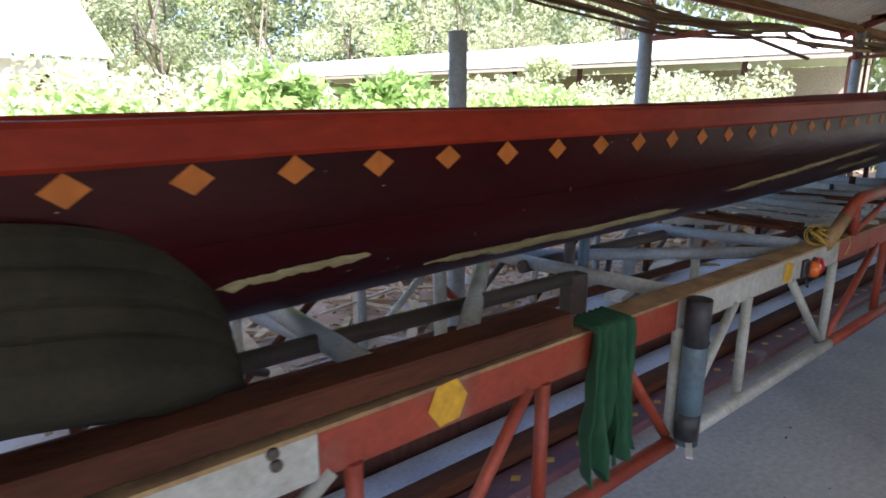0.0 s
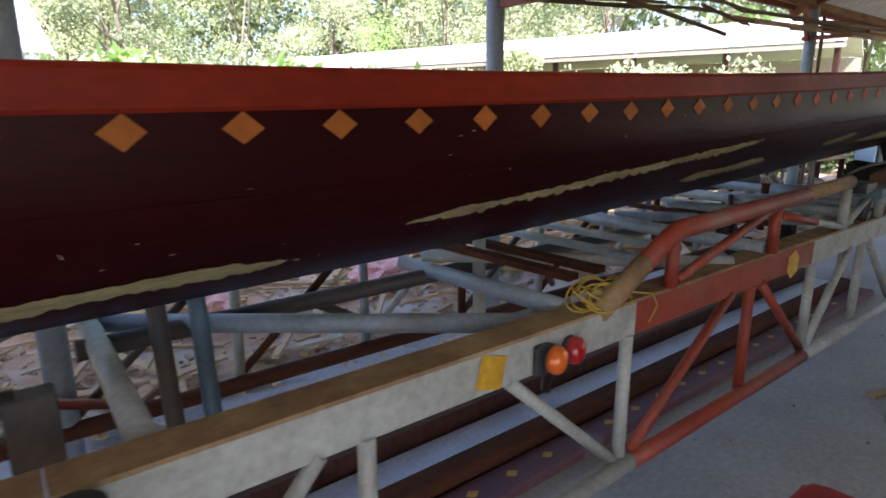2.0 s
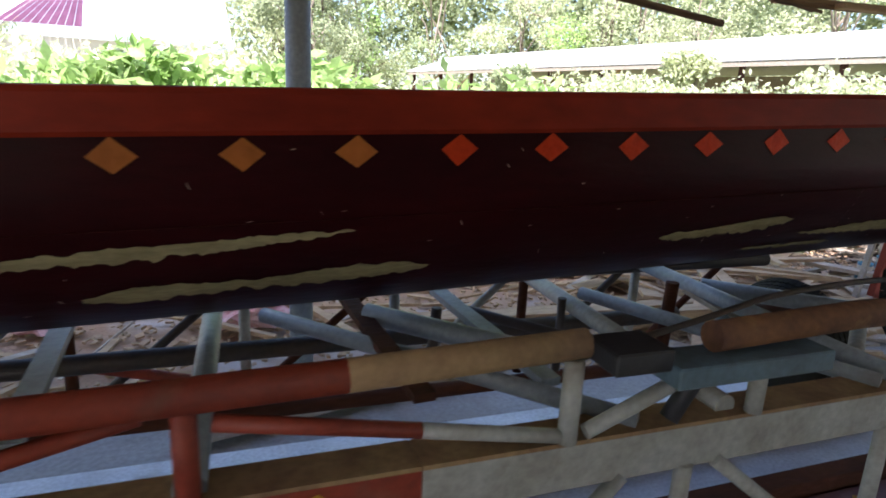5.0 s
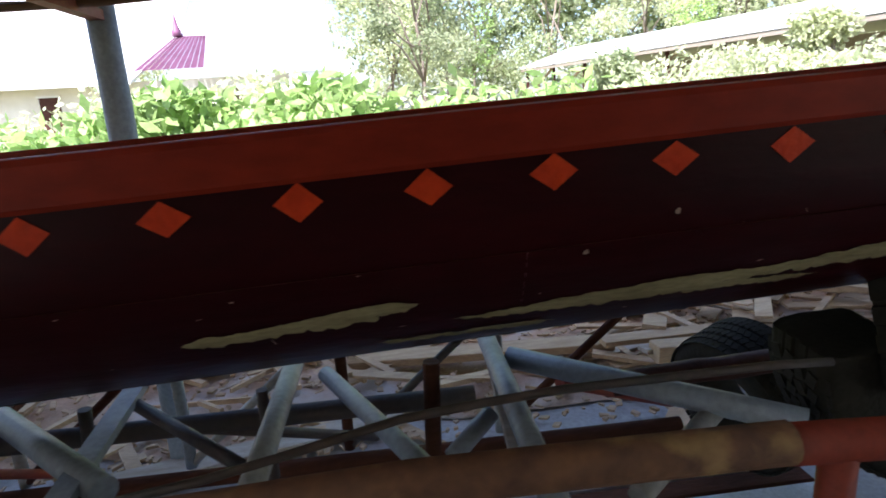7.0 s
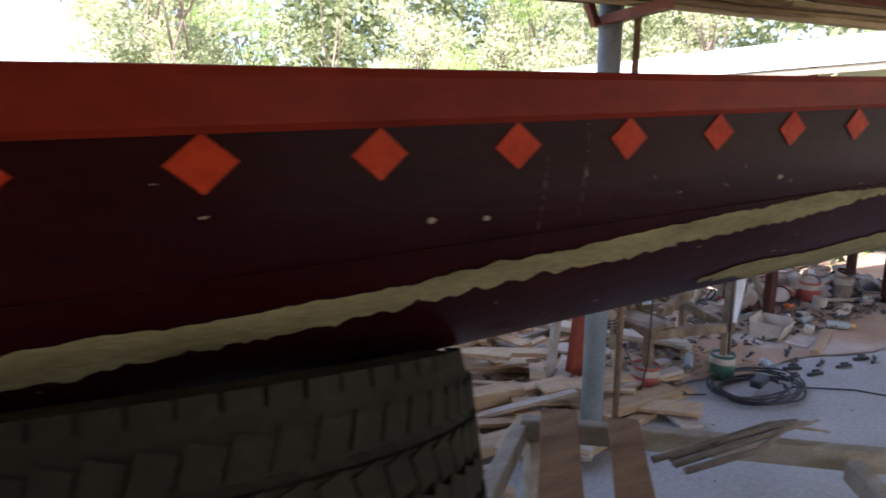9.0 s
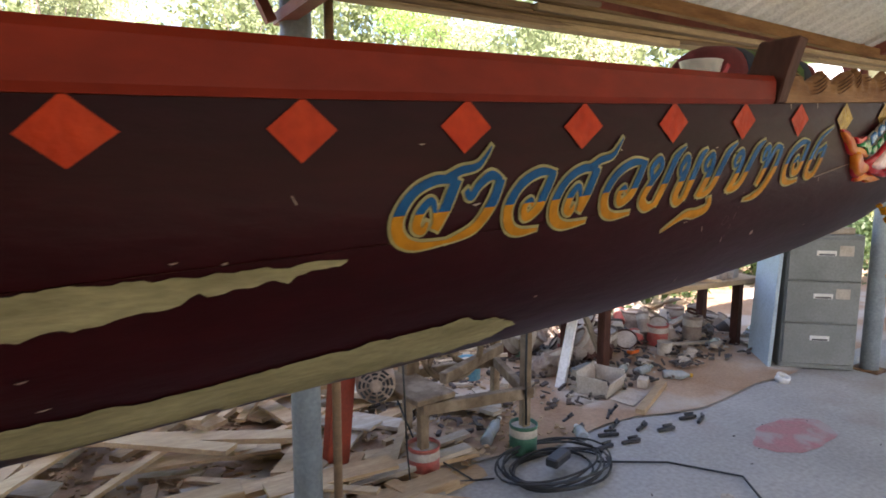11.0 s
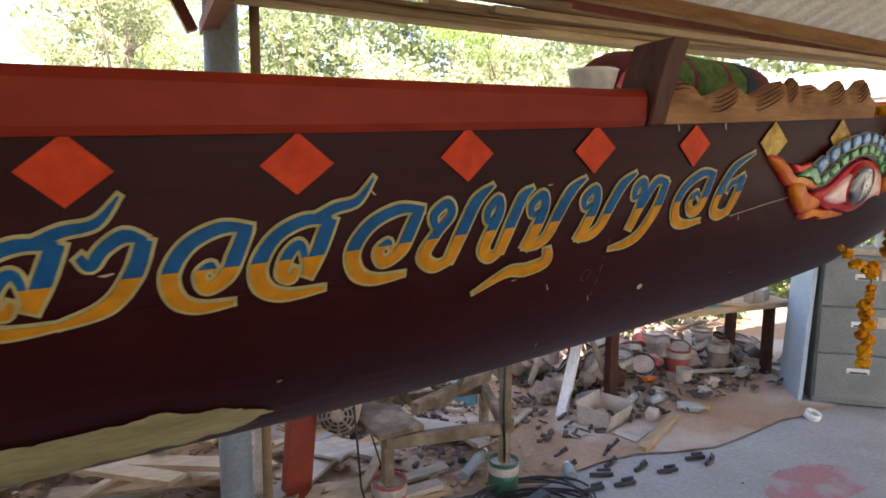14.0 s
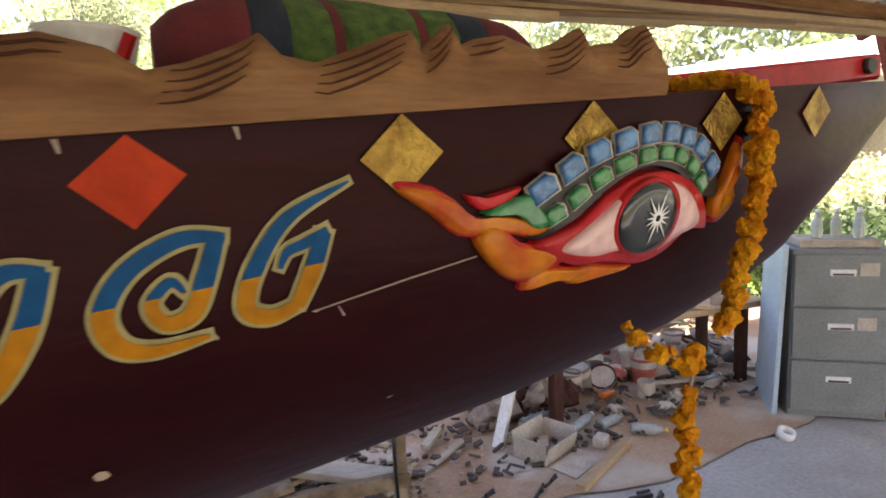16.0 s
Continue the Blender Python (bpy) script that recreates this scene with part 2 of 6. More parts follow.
M["hull"].node_tree.nodes["Principled BSDF"].inputs["Specular IOR Level"].default_value = 0.09
M["red"].node_tree.nodes["Principled BSDF"].inputs["Specular IOR Level"].default_value = 0.12
for key in ("orange", "ochre", "text_b", "text_y", "text_c", "tyre", "flame", "eye_red", "marigold", "putty", "carve", "beam", "dark_wood"):
    M[key].node_tree.nodes["Principled BSDF"].inputs["Specular IOR Level"].default_value = 0.12

# ---- building helpers ----
OFF = {}


def thing(name, loc, label, category, group="", kind=""):
    ob = new(name)
    ob.location = loc
    OFF[ob.name] = Vector(loc)
    return tagged(ob, label, category, group, kind)


def mesh_of(name, bm, material, smooth=False):
    bmesh.ops.recalc_face_normals(bm, faces=bm.faces)
    me = bpy.data.meshes.new(name)
    bm.to_mesh(me)
    bm.free()
    for m in (material if isinstance(material, (list, tuple)) else [material]):
        me.materials.append(m)
    if smooth:
        for p in me.polygons:
            p.use_smooth = True
    return me


def part(name, bm, material, parent, label="", smooth=False):
    """One mesh, given in world coordinates, as a part under parent."""
    o = OFF[parent.name]
    for v in bm.verts:
        v.co -= o
    ob = new(name, mesh_of(name, bm, material, smooth))
    ob.parent = parent
    OFF[ob.name] = o
    return tagged(ob, label) if label else ob


def solo(name, bm, material, label, category="", group="", kind="", smooth=False):
    """A thing that is one mesh; its origin lies in the middle of its base."""
    xs = [v.co for v in bm.verts]
    o = Vector(((min(v.x for v in xs) + max(v.x for v in xs)) / 2, (min(v.y for v in xs) + max(v.y for v in xs)) / 2, min(v.z for v in xs)))
    for v in bm.verts:
        v.co -= o
    ob = new(name, mesh_of(name, bm, material, smooth))
    ob.location = o
    OFF[ob.name] = o
    return tagged(ob, label, category, group, kind)


def B():
    return bmesh.new()


def box(bm, c, s, rot=(0, 0, 0), bevel=0.0):
    r = bmesh.ops.create_cube(bm, size=1.0)
    vs = r["verts"]
    m = Matrix.Translation(c) @ Euler([radians(q) for q in rot]).to_matrix().to_4x4() @ Matrix.Diagonal((*s, 1))
    bmesh.ops.transform(bm, matrix=m, verts=vs)
    if bevel:
        es = list({e for v in vs for e in v.link_edges})
        bmesh.ops.bevel(bm, geom=es, offset=bevel, segments=1, affect="EDGES")
    return bm


def bar(bm, p0, p1, w, h, bevel=0.0):
    """A square bar from p0 to p1, w wide (level) and h high."""
    p0, p1 = Vector(p0), Vector(p1)
    d = p1 - p0
    q = d.to_track_quat("X", "Z").to_matrix().to_4x4()
    r = bmesh.ops.create_cube(bm, size=1.0)
    m = Matrix.Translation((p0 + p1) / 2) @ q @ Matrix.Diagonal((d.length, w, h, 1))
    bmesh.ops.transform(bm, matrix=m, verts=r["verts"])
    if bevel:
        es = list({e for v in r["verts"] for e in v.link_edges})
        bmesh.ops.bevel(bm, geom=es, offset=bevel, segments=1, affect="EDGES")
    return bm


def sweep(bm, pts, r, n=10, cap=True):
    """A round tube along points; r a number or one for each point."""
    pts = [Vector(p) for p in pts]
    rs = r if isinstance(r, (list, tuple)) else [r] * len(pts)
    rings, up = [], None
    for i, p in enumerate(pts):
        d = (pts[min(i + 1, len(pts) - 1)] - pts[max(i - 1, 0)]).normalized()
        if up is None:
            up = d.orthogonal().normalized()
        up = (up - d * up.dot(d)).normalized()
        s = d.cross(up)
        rings.append([bm.verts.new(p + (up * math.cos(2 * math.pi * k / n) + s * math.sin(2 * math.pi * k / n)) * rs[i]) for k in range(n)])
    for a, b in zip(rings, rings[1:]):
        for k in range(n):
            f = bm.faces.new((a[k], a[(k + 1) % n], b[(k + 1) % n], b[k]))
            f.smooth = True
    if cap:
        bm.faces.new(rings[0][::-1])
        bm.faces.new(rings[-1])
    return bm


def tube(p0, p1, r, n=12):
    return sweep(B(), [p0, p1], r, n)


def lathe(bm, c, prof, n=20, rot=(0, 0, 0)):
    """A turned body: prof is (radius, height) pairs."""
    m = Matrix.Translation(c) @ Euler([radians(q) for q in rot]).to_matrix().to_4x4()
    rings = []
    for r, z in prof:
        rings.append([bm.verts.new(m @ Vector((r * math.cos(2 * math.pi * k / n), r * math.sin(2 * math.pi * k / n), z))) for k in range(n)])
    for a, b in zip(rings, rings[1:]):
        for k in range(n):
            f = bm.faces.new((a[k], a[(k + 1) % n], b[(k + 1) % n], b[k]))
            f.smooth = True
    if prof[0][0] > 1e-4:
        bm.faces.new(rings[0][::-1])
    if prof[-1][0] > 1e-4:
        bm.faces.new(rings[-1])
    return bm


def wobble(bm, amount, scale):
    for v in bm.verts:
        v.co += noise.noise_vector(v.co * scale) * amount
    return bm


def table(xs, ys):
    return lambda x: float(np.interp(x, xs, ys))
# ---- the shed and the ground ----
def ground():
    bm = B()
    n = 60
    vs = [[bm.verts.new((-300 + 600 * (i / n), -300 + 600 * (j / n), -0.06)) for j in range(n + 1)] for i in range(n + 1)]
    for i in range(n):
        for j in range(n):
            bm.faces.new((vs[i][j], vs[i + 1][j], vs[i + 1][j + 1], vs[i][j + 1]))
    ob = new("ground", mesh_of("ground", bm, M["grass"]))
    tagged(ob, "rough green and brown ground outside the shed", "ground", kind="structure")
    bm = B()
    box(bm, (6.0, -1.2, -0.1), (40, 6.4, 0.2))
    solo("floor", bm, M["concrete"], "worn pale grey concrete floor slab with dust and stains", "floor", kind="structure")
    bm = B()
    nx, ny = 120, 26
    vs = [[None] * (ny + 1) for _ in range(nx + 1)]
    for i in range(nx + 1):
        for j in range(ny + 1):
            x, y = -8 + 30 * i / nx, 2.0 + 4.6 * j / ny
            if j == 0:
                y -= 0.25 * noise.noise((x * 1.1, 3, 0)) + 0.06 * noise.noise((x * 6, 9, 0)) + 0.15
            z = 0.012 + 0.03 * noise.noise((x * 2, y * 2, 0)) * min(1, j / 3) + 0.012 * noise.noise((x * 9, y * 9, 4)) * min(1, j / 2)
            vs[i][j] = bm.verts.new((x, y, max(z, 0.005) if j < 14 else z - 0.02))
    for i in range(nx):
        for j in range(ny):
            bm.faces.new((vs[i][j], vs[i + 1][j], vs[i + 1][j + 1], vs[i][j + 1]))
    solo("soil", bm, M["soil"], "strip of dry reddish soil along the concrete slab", "soil", kind="structure", smooth=True)


ground()


def shed():
    ridge_y, eave_y, eave_z, rise = -1.8, 1.85, 2.42, 1.45
    x0, x1 = -9.0, 24.0
    # the front slope is unseen; its short eave lets sun bounce off the floor
    for name, ya, yb in (("roof_back", eave_y, ridge_y), ("roof_front", -4.3, ridge_y)):
        bm = B()
        step = 0.03
        n = int((x1 - x0) / step)
        lo, hi = [], []
        for i in range(n + 1):
            x = x0 + i * step
            w = 0.034 * (0.0, 1.0, 1.0, 0.0, 0.0)[i % 5]
            lo.append(bm.verts.new((x, ya, eave_z + w)))
            hi.append(bm.verts.new((x, yb, eave_z + rise + w)))
        for i in range(n):
            bm.faces.new((lo[i], lo[i + 1], hi[i + 1], hi[i]))
        ob = solo(name, bm, M["roof"], "corrugated zinc roof sheets seen from below", "roof", kind="structure")
        md = ob.modifiers.new("thick", "SOLIDIFY")
        md.thickness = 0.003
    slope = rise / (ridge_y - eave_y)

    def rz(y):
        return eave_z + (y - eave_y) * slope

    for y in (1.78, 1.15, 0.4, -0.4, -1.2):
        bm = B()
        box(bm, (7.5, y, rz(y) - 0.045), (33, 0.05, 0.06), bevel=0.004)
        solo("purlin", bm, M["truss"], "red-painted steel purlin under the roof sheets", "purlin", "roof purlins", "structure")
    for x in (-4.4, -0.15, 4.15, 8.45, 12.8, 17.1, 21.4):
        t = thing("roof_truss", (x, 1.55, 2.2), "red-painted steel roof truss on posts", "roof truss", "roof trusses", "structure")
        for nm, a, b, r in (("rafter", (x, 1.8, rz(1.8) - 0.10), (x, -1.8, rz(-1.8) - 0.12), 0.04), ("tie", (x, 1.50, 2.52), (x, -4.1, 2.52), 0.03),
                            ("strut", (x, 0.3, 2.52), (x, -0.6, rz(-0.6) - 0.12), 0.03), ("strut", (x, 0.3, 2.52), (x, 1.0, rz(1.0) - 0.12), 0.03), ("rafter", (x, -1.8, rz(-1.8) - 0.12), (x, -4.2, eave_z - 0.02), 0.04)):
            part(nm, bar(B(), a, b, 0.05, r * 2, 0.004), M["truss"], t)
        part("brace", bar(B(), (x - 0.03, 1.60, 2.06), (x - 0.22, 1.60, 2.45), 0.035, 0.035), M["truss"], t)
    for xa, xb in ((10.2, 11.9), (12.9, 14.6), (14.8, 16.6)):
        part("cross_brace", bar(B(), (xa, 1.45, rz(1.45) - 0.11), (xb, 0.0, rz(0.0) - 0.11), 0.05, 0.05, 0.004), M["truss"], t)
    for y in (1.58,):
        bm = B()
        box(bm, (7.5, y, 2.40), (33, 0.05, 0.07), bevel=0.004)
        solo("eave_beam", bm, M["carve"], "brown timber beam along the row of posts", "beam", kind="structure")
    for x, y, r in ((-4.4, 1.58, 0.055), (4.165, 1.70, 0.055), (8.505, 1.60, 0.055), (13.10, 1.56, 0.065), (17.1, 1.55, 0.055)):
        t = thing("roof_post", (x, y, 0), "round grey-blue painted steel post carrying the roof", "post", "roof posts", "structure")
        part("pipe", tube((x, y, 0), (x, y, 2.38), r, 20), M["gold_wall"], t)
        part("base_plate", box(B(), (x, y, 0.006), (0.2, 0.2, 0.012)), M["rust"], t)
    for x in (-4.4, -0.15, 4.15, 8.45, 12.8, 17.1):
        solo("front_post", tube((x, -4.1, 0), (x, -4.1, 2.6), 0.055, 16), M["gold_wall"], "round grey steel post on the open side of the shed", "post", "front posts", "structure")
    bm = tube((1.68, 1.03, 0), (1.68, 1.03, 1.80), 0.042, 16)
    solo("short_post", bm, M["steel_g"], "short grey steel pipe post standing behind the boat", "post", kind="structure")
    bm = tube((8.60, 1.53, 0.0), (8.60, 1.53, 2.36), 0.017, 10)
    solo("yellow_pole", bm, M["bamboo"], "thin yellowish bamboo pole leaning on the post", "pole")


shed()


# unseen board wall, added to keep front light off the middle of the boat
wl = thing("shade_wall", (5.0, -3.6, 0), "unseen weathered board wall added to shade the middle of the boat", "wall", kind="structure")
for k in range(36):
    part("wall_board", box(B(), (2.45 + k * 0.15, -3.6 + 0.006 * (k % 2), 1.3), (0.146, 0.025, 2.6), bevel=0.003), M["wood_grey"], wl)


def pole_store():
    rng = random.Random(4)
    for i in range(26):
        x0 = rng.uniform(-1.5, 8.2)
        ln = rng.uniform(3.0, 5.2)
        y = 1.54 - 0.035 * (i % 7) - rng.uniform(0, 0.03)
        z = 2.02 + 0.03 * (i // 7) + rng.uniform(-0.02, 0.03)
        pts = []
        for k in range(9):
            u = k / 8
            x = x0 + ln * u
            sag = -0.12 * math.cos(2 * math.pi * (x - 8.47) / 4.3) * (0.5 + 0.5 * rng.random()) if x < 6.5 else 0.02 * math.sin(x * 2 + i)
            pts.append((x, y + 0.02 * math.sin(u * 5 + i), z + 0.06 + (sag * 0.6) + 0.03 * max(x - 6.5, 0)))
        r = rng.uniform(0.011, 0.02)
        solo("timber_pole", sweep(B(), pts, [r * (1 - 0.35 * k / 8) for k in range(9)], 8), M["bamboo"], "long thin brown timber pole stored under the roof", "pole", "stored poles")
    # long planks resting towards the bow
    for i, (x0, x1, y, z0, z1, w) in enumerate(((8.0, 12.6, 1.50, 2.16, 2.28, 0.09), (8.6, 12.8, 1.44, 2.15, 2.27, 0.07), (9.2, 12.5, 1.53, 2.23, 2.30, 0.10), (6.9, 10.3, 1.40, 2.10, 2.16, 0.06), (9.4, 13.0, 1.38, 2.20, 2.28, 0.05), (6.6, 11.0, 1.52, 2.12, 2.22, 0.09))):
        solo("plank", bar(B(), (x0, y, z0), (x1, y, z1), w, 0.028, 0.003), M["wood"], "long sawn wooden plank stored under the roof", "plank", "stored planks")
    solo("loose_pole", sweep(B(), [(4.2, 1.36, 2.12), (5.0, 1.28, 2.04), (5.97, 1.2, 1.915)], 0.016, 8), M["bamboo"], "brown pole hanging loose from the pole store", "pole", "stored poles")
    solo("pole_hanger", box(B(), (8.47, 1.44, 2.085), (0.05, 0.45, 0.04)), M["truss"], "red steel bracket under the stored poles", "bracket", kind="structure")
    for x in (4.17, 12.8, -0.15):
        solo("pole_hanger", box(B(), (x, 1.44, 2.0 if x < 6 else 2.2), (0.05, 0.45, 0.04)), M["truss"], "red steel bracket under the stored poles", "bracket", kind="structure")


pole_store()

# ---- the boat ----
XB0, XTIP = -4.0, 10.2
seam = table([-4, 0.0, 0.4, 0.8, 1.2, 1.6, 2.0, 2.4, 2.8, 3.2, 3.6, 4.0, 4.4, 4.8, 5.2, 5.6, 6.0, 6.4, 6.8, 7.2, 7.6, 8.0, 8.4, 8.8, 9.2, 10.2], [1.369, 1.369, 1.379, 1.386, 1.391, 1.397, 1.403, 1.41, 1.419, 1.429, 1.441, 1.455, 1.469, 1.485, 1.502, 1.519, 1.536, 1.553, 1.57, 1.588, 1.606, 1.625, 1.647, 1.672, 1.701, 1.773])
side = table([-4, 6.6, 7.02, 7.61, 8.19, 8.78, 9.36, 9.8, 10.2], [0, 0, 0.023, 0.051, 0.069, 0.0915, 0.125, 0.165, 0.25])
half = table([-4, 6.0, 8.0, 9.0, 9.6, 10.2], [0.46, 0.46, 0.42, 0.34, 0.25, 0.12])
deep = table([-4, 0, 3, 5.2, 7.2, 8.0, 8.6, 9.0, 9.36, 9.63, 9.84, 10.0, 10.12, 10.2], [0.445, 0.445, 0.445, 0.435, 0.435, 0.43, 0.425, 0.41, 0.385, 0.355, 0.295, 0.20, 0.10, 0.02])


def hull(x, h, off=0.0):
    """A point of the near side, h below the seam, pushed out by off."""
    d, b = deep(x), half(x)
    u = min(max(h / d, -1.0), 0.999)
    if u <= 0:
        return Vector((x, side(x) - off, seam(x) - h))
    e = 2.3
    y = side(x) + b * (1 - (1 - u ** e) ** (1 / 2.0))
    u2 = min(u + 0.01, 0.9995)
    dy = b * ((1 - u ** e) ** 0.5 - (1 - u2 ** e) ** 0.5) / ((u2 - u) * d + 1e-9)
    nv = Vector((0, -1, -dy)).normalized()
    return Vector((x, y, seam(x) - h)) + nv * off


boat = thing("racing_boat", (3.0, 0.46, 0.95), "long dark maroon wooden racing boat with a red gunwale", "boat")


def build_hull():
    xs = list(np.arange(XB0, 8.0, 0.1)) + list(np.linspace(8.0, XTIP, 44))
    us = [0, 0.04, 0.1, 0.2, 0.3, 0.4, 0.5, 0.6, 0.7, 0.78, 0.85, 0.9, 0.94, 0.97, 0.985, 0.995, 0.9999]
    bm = B()
    rows = []
    for x in xs:
        near = [hull(x, u * deep(x)) for u in us]
        cy = side(x) + half(x)
        near[-1].y = cy
        far = [Vector((p.x, 2 * cy - p.y, p.z)) for p in near[-2::-1]]
        rows.append([bm.verts.new(p) for p in near + far])
    for a, b in zip(rows, rows[1:]):
        for k in range(len(a) - 1):
            bm.faces.new((a[k], b[k], b[k + 1], a[k + 1])).smooth = True
    for row in (rows[0], rows[-1]):
        bm.faces.new(row)
    part("hull", bm, M["hull"], boat)
    # red gunwale strakes, near and far, with rounded top
    top = table([-4, 5.3, 6.44, 7.5, 8.35, 8.78], [0.075, 0.075, 0.066, 0.058, 0.053, 0.046])
    for s, nm in ((1, "gunwale"), (-1, "gunwale")):
        bm = B()
        rows = []
        for x in [v for v in xs if v <= 8.74] + [8.80, 8.856]:
            h = top(x)
            cy = side(x) + half(x)
            ring = []
            for yy, zz in ((-0.006, -0.004), (-0.010, 0.004), (-0.010, h - 0.012), (-0.004, h - 0.002), (0.006, h), (0.03, h), (0.034, h - 0.006), (0.034, -0.004)):
                y = side(x) + yy
                ring.append(bm.verts.new((x, y if s > 0 else 2 * cy - y, seam(x) + zz)))
            rows.append(ring)
        for a, b in zip(rows, rows[1:]):
            for k in range(8):
                bm.faces.new((a[k], b[k], b[(k + 1) % 8], a[(k + 1) % 8]))
        bm.faces.new(rows[0])
        bm.faces.new(rows[-1][::-1])
        part(nm, bm, M["red"], boat, "glossy red painted gunwale strake")
    # inner floor closing the boat
    bm = B()
    prev = None
    for x in xs:
        cy, hw = side(x) + half(x), half(x) - 0.02
        z = seam(x) - (0.16 if x < 8.7 else 0.004)
        cur = (bm.verts.new((x, cy - hw, z)), bm.verts.new((x, cy + hw, z)))
        if prev:
            bm.faces.new((prev[0], cur[0], cur[1], prev[1]))
        prev = cur
    part("inner_deck", bm, M["beam"], boat)


build_hull()


def on_hull(bm, poly, off, n=1):
    """A flat figure (x, h) laid on the hull, as one face."""
    return bm.faces.new([bm.verts.new(hull(x, h, off)) for x, h in poly])


S = 0.195
for k in range(-18, 47):
    x = k * S
    w, h = 0.0385, 0.029
    if k > 30:
        w, h = 0.0355, 0.0305
    c = 0.034 if k < 34 else 0.033
    rr = random.Random(k)
    bm = B()
    j = lambda: rr.uniform(-0.002, 0.002)
    on_hull(bm, [(x - w + j(), c + j()), (x + j(), c + h + j()), (x + w + j(), c + j()), (x + j(), c - h + j())], 0.0025)
    part("diamond", bm, M["ochre"] if k < 22 else M["orange"], boat, "faded ochre painted diamond" if k < 22 else "bright orange painted diamond")
for k in (47, 48, 49, 50):
    x, w, c = k * S + 0.010 * (k - 47), 0.037, 0.036
    bm = B()
    on_hull(bm, [(x - w, c), (x, c + 0.033), (x + w, c), (x, c - 0.033)], 0.003)
    part("gold_diamond", bm, M["gold"], boat, "worn gold leaf diamond")


def putty(x0, x1, h0, h1, w, seed, label="ragged khaki putty streak"):
    """A brushed streak of filler from (x0, h0) to (x1, h1)."""
    bm = B()
    n = max(int((x1 - x0) / 0.008), 10)
    prev = None
    for i in range(n + 1):
        u = i / n
        x = x0 + (x1 - x0) * u
        h = h0 + (h1 - h0) * u + 0.008 * noise.noise((x * 3, seed, 0))
        ww = w * min(1, u * 9 + 0.15, (1 - u) * 9 + 0.1) * (1 + 0.45 * noise.noise((x * 5, seed, 2)))
        up = h - ww / 2 + 0.007 * noise.noise((x * 30, seed, 4)) + 0.003 * noise.noise((x * 90, seed, 5))
        dn = h + ww / 2 + 0.012 * noise.noise((x * 34, seed, 7)) + 0.006 * noise.noise((x * 90, seed, 9))
        cur = [bm.verts.new(hull(x, up + (dn - up) * q, 0.002)) for q in (0, 0.35, 0.7, 1)]
        if prev:
            for k in range(3):
                bm.faces.new((prev[k], cur[k], cur[k + 1], prev[k + 1]))
        prev = cur
    part("putty_streak", bm, M["putty"], boat, label)
# ---- the trailer ----
TY = -0.17          # near side frame
TF = 1.06           # far side frame
trailer = thing("boat_trailer", (2.5, 0.45, 0.38), "long welded steel tube trailer painted orange and white", "trailer")
SEG = [(-4.0, 0.324, "steel_w"), (0.324, 1.575, "steel_o"), (1.575, 2.955, "steel_w"), (2.955, 4.185, "steel_o"), (4.185, 5.6, "steel_w")]


def paint_at(x):
    return next((m for a, b, m in SEG if a <= x < b), "steel_o")


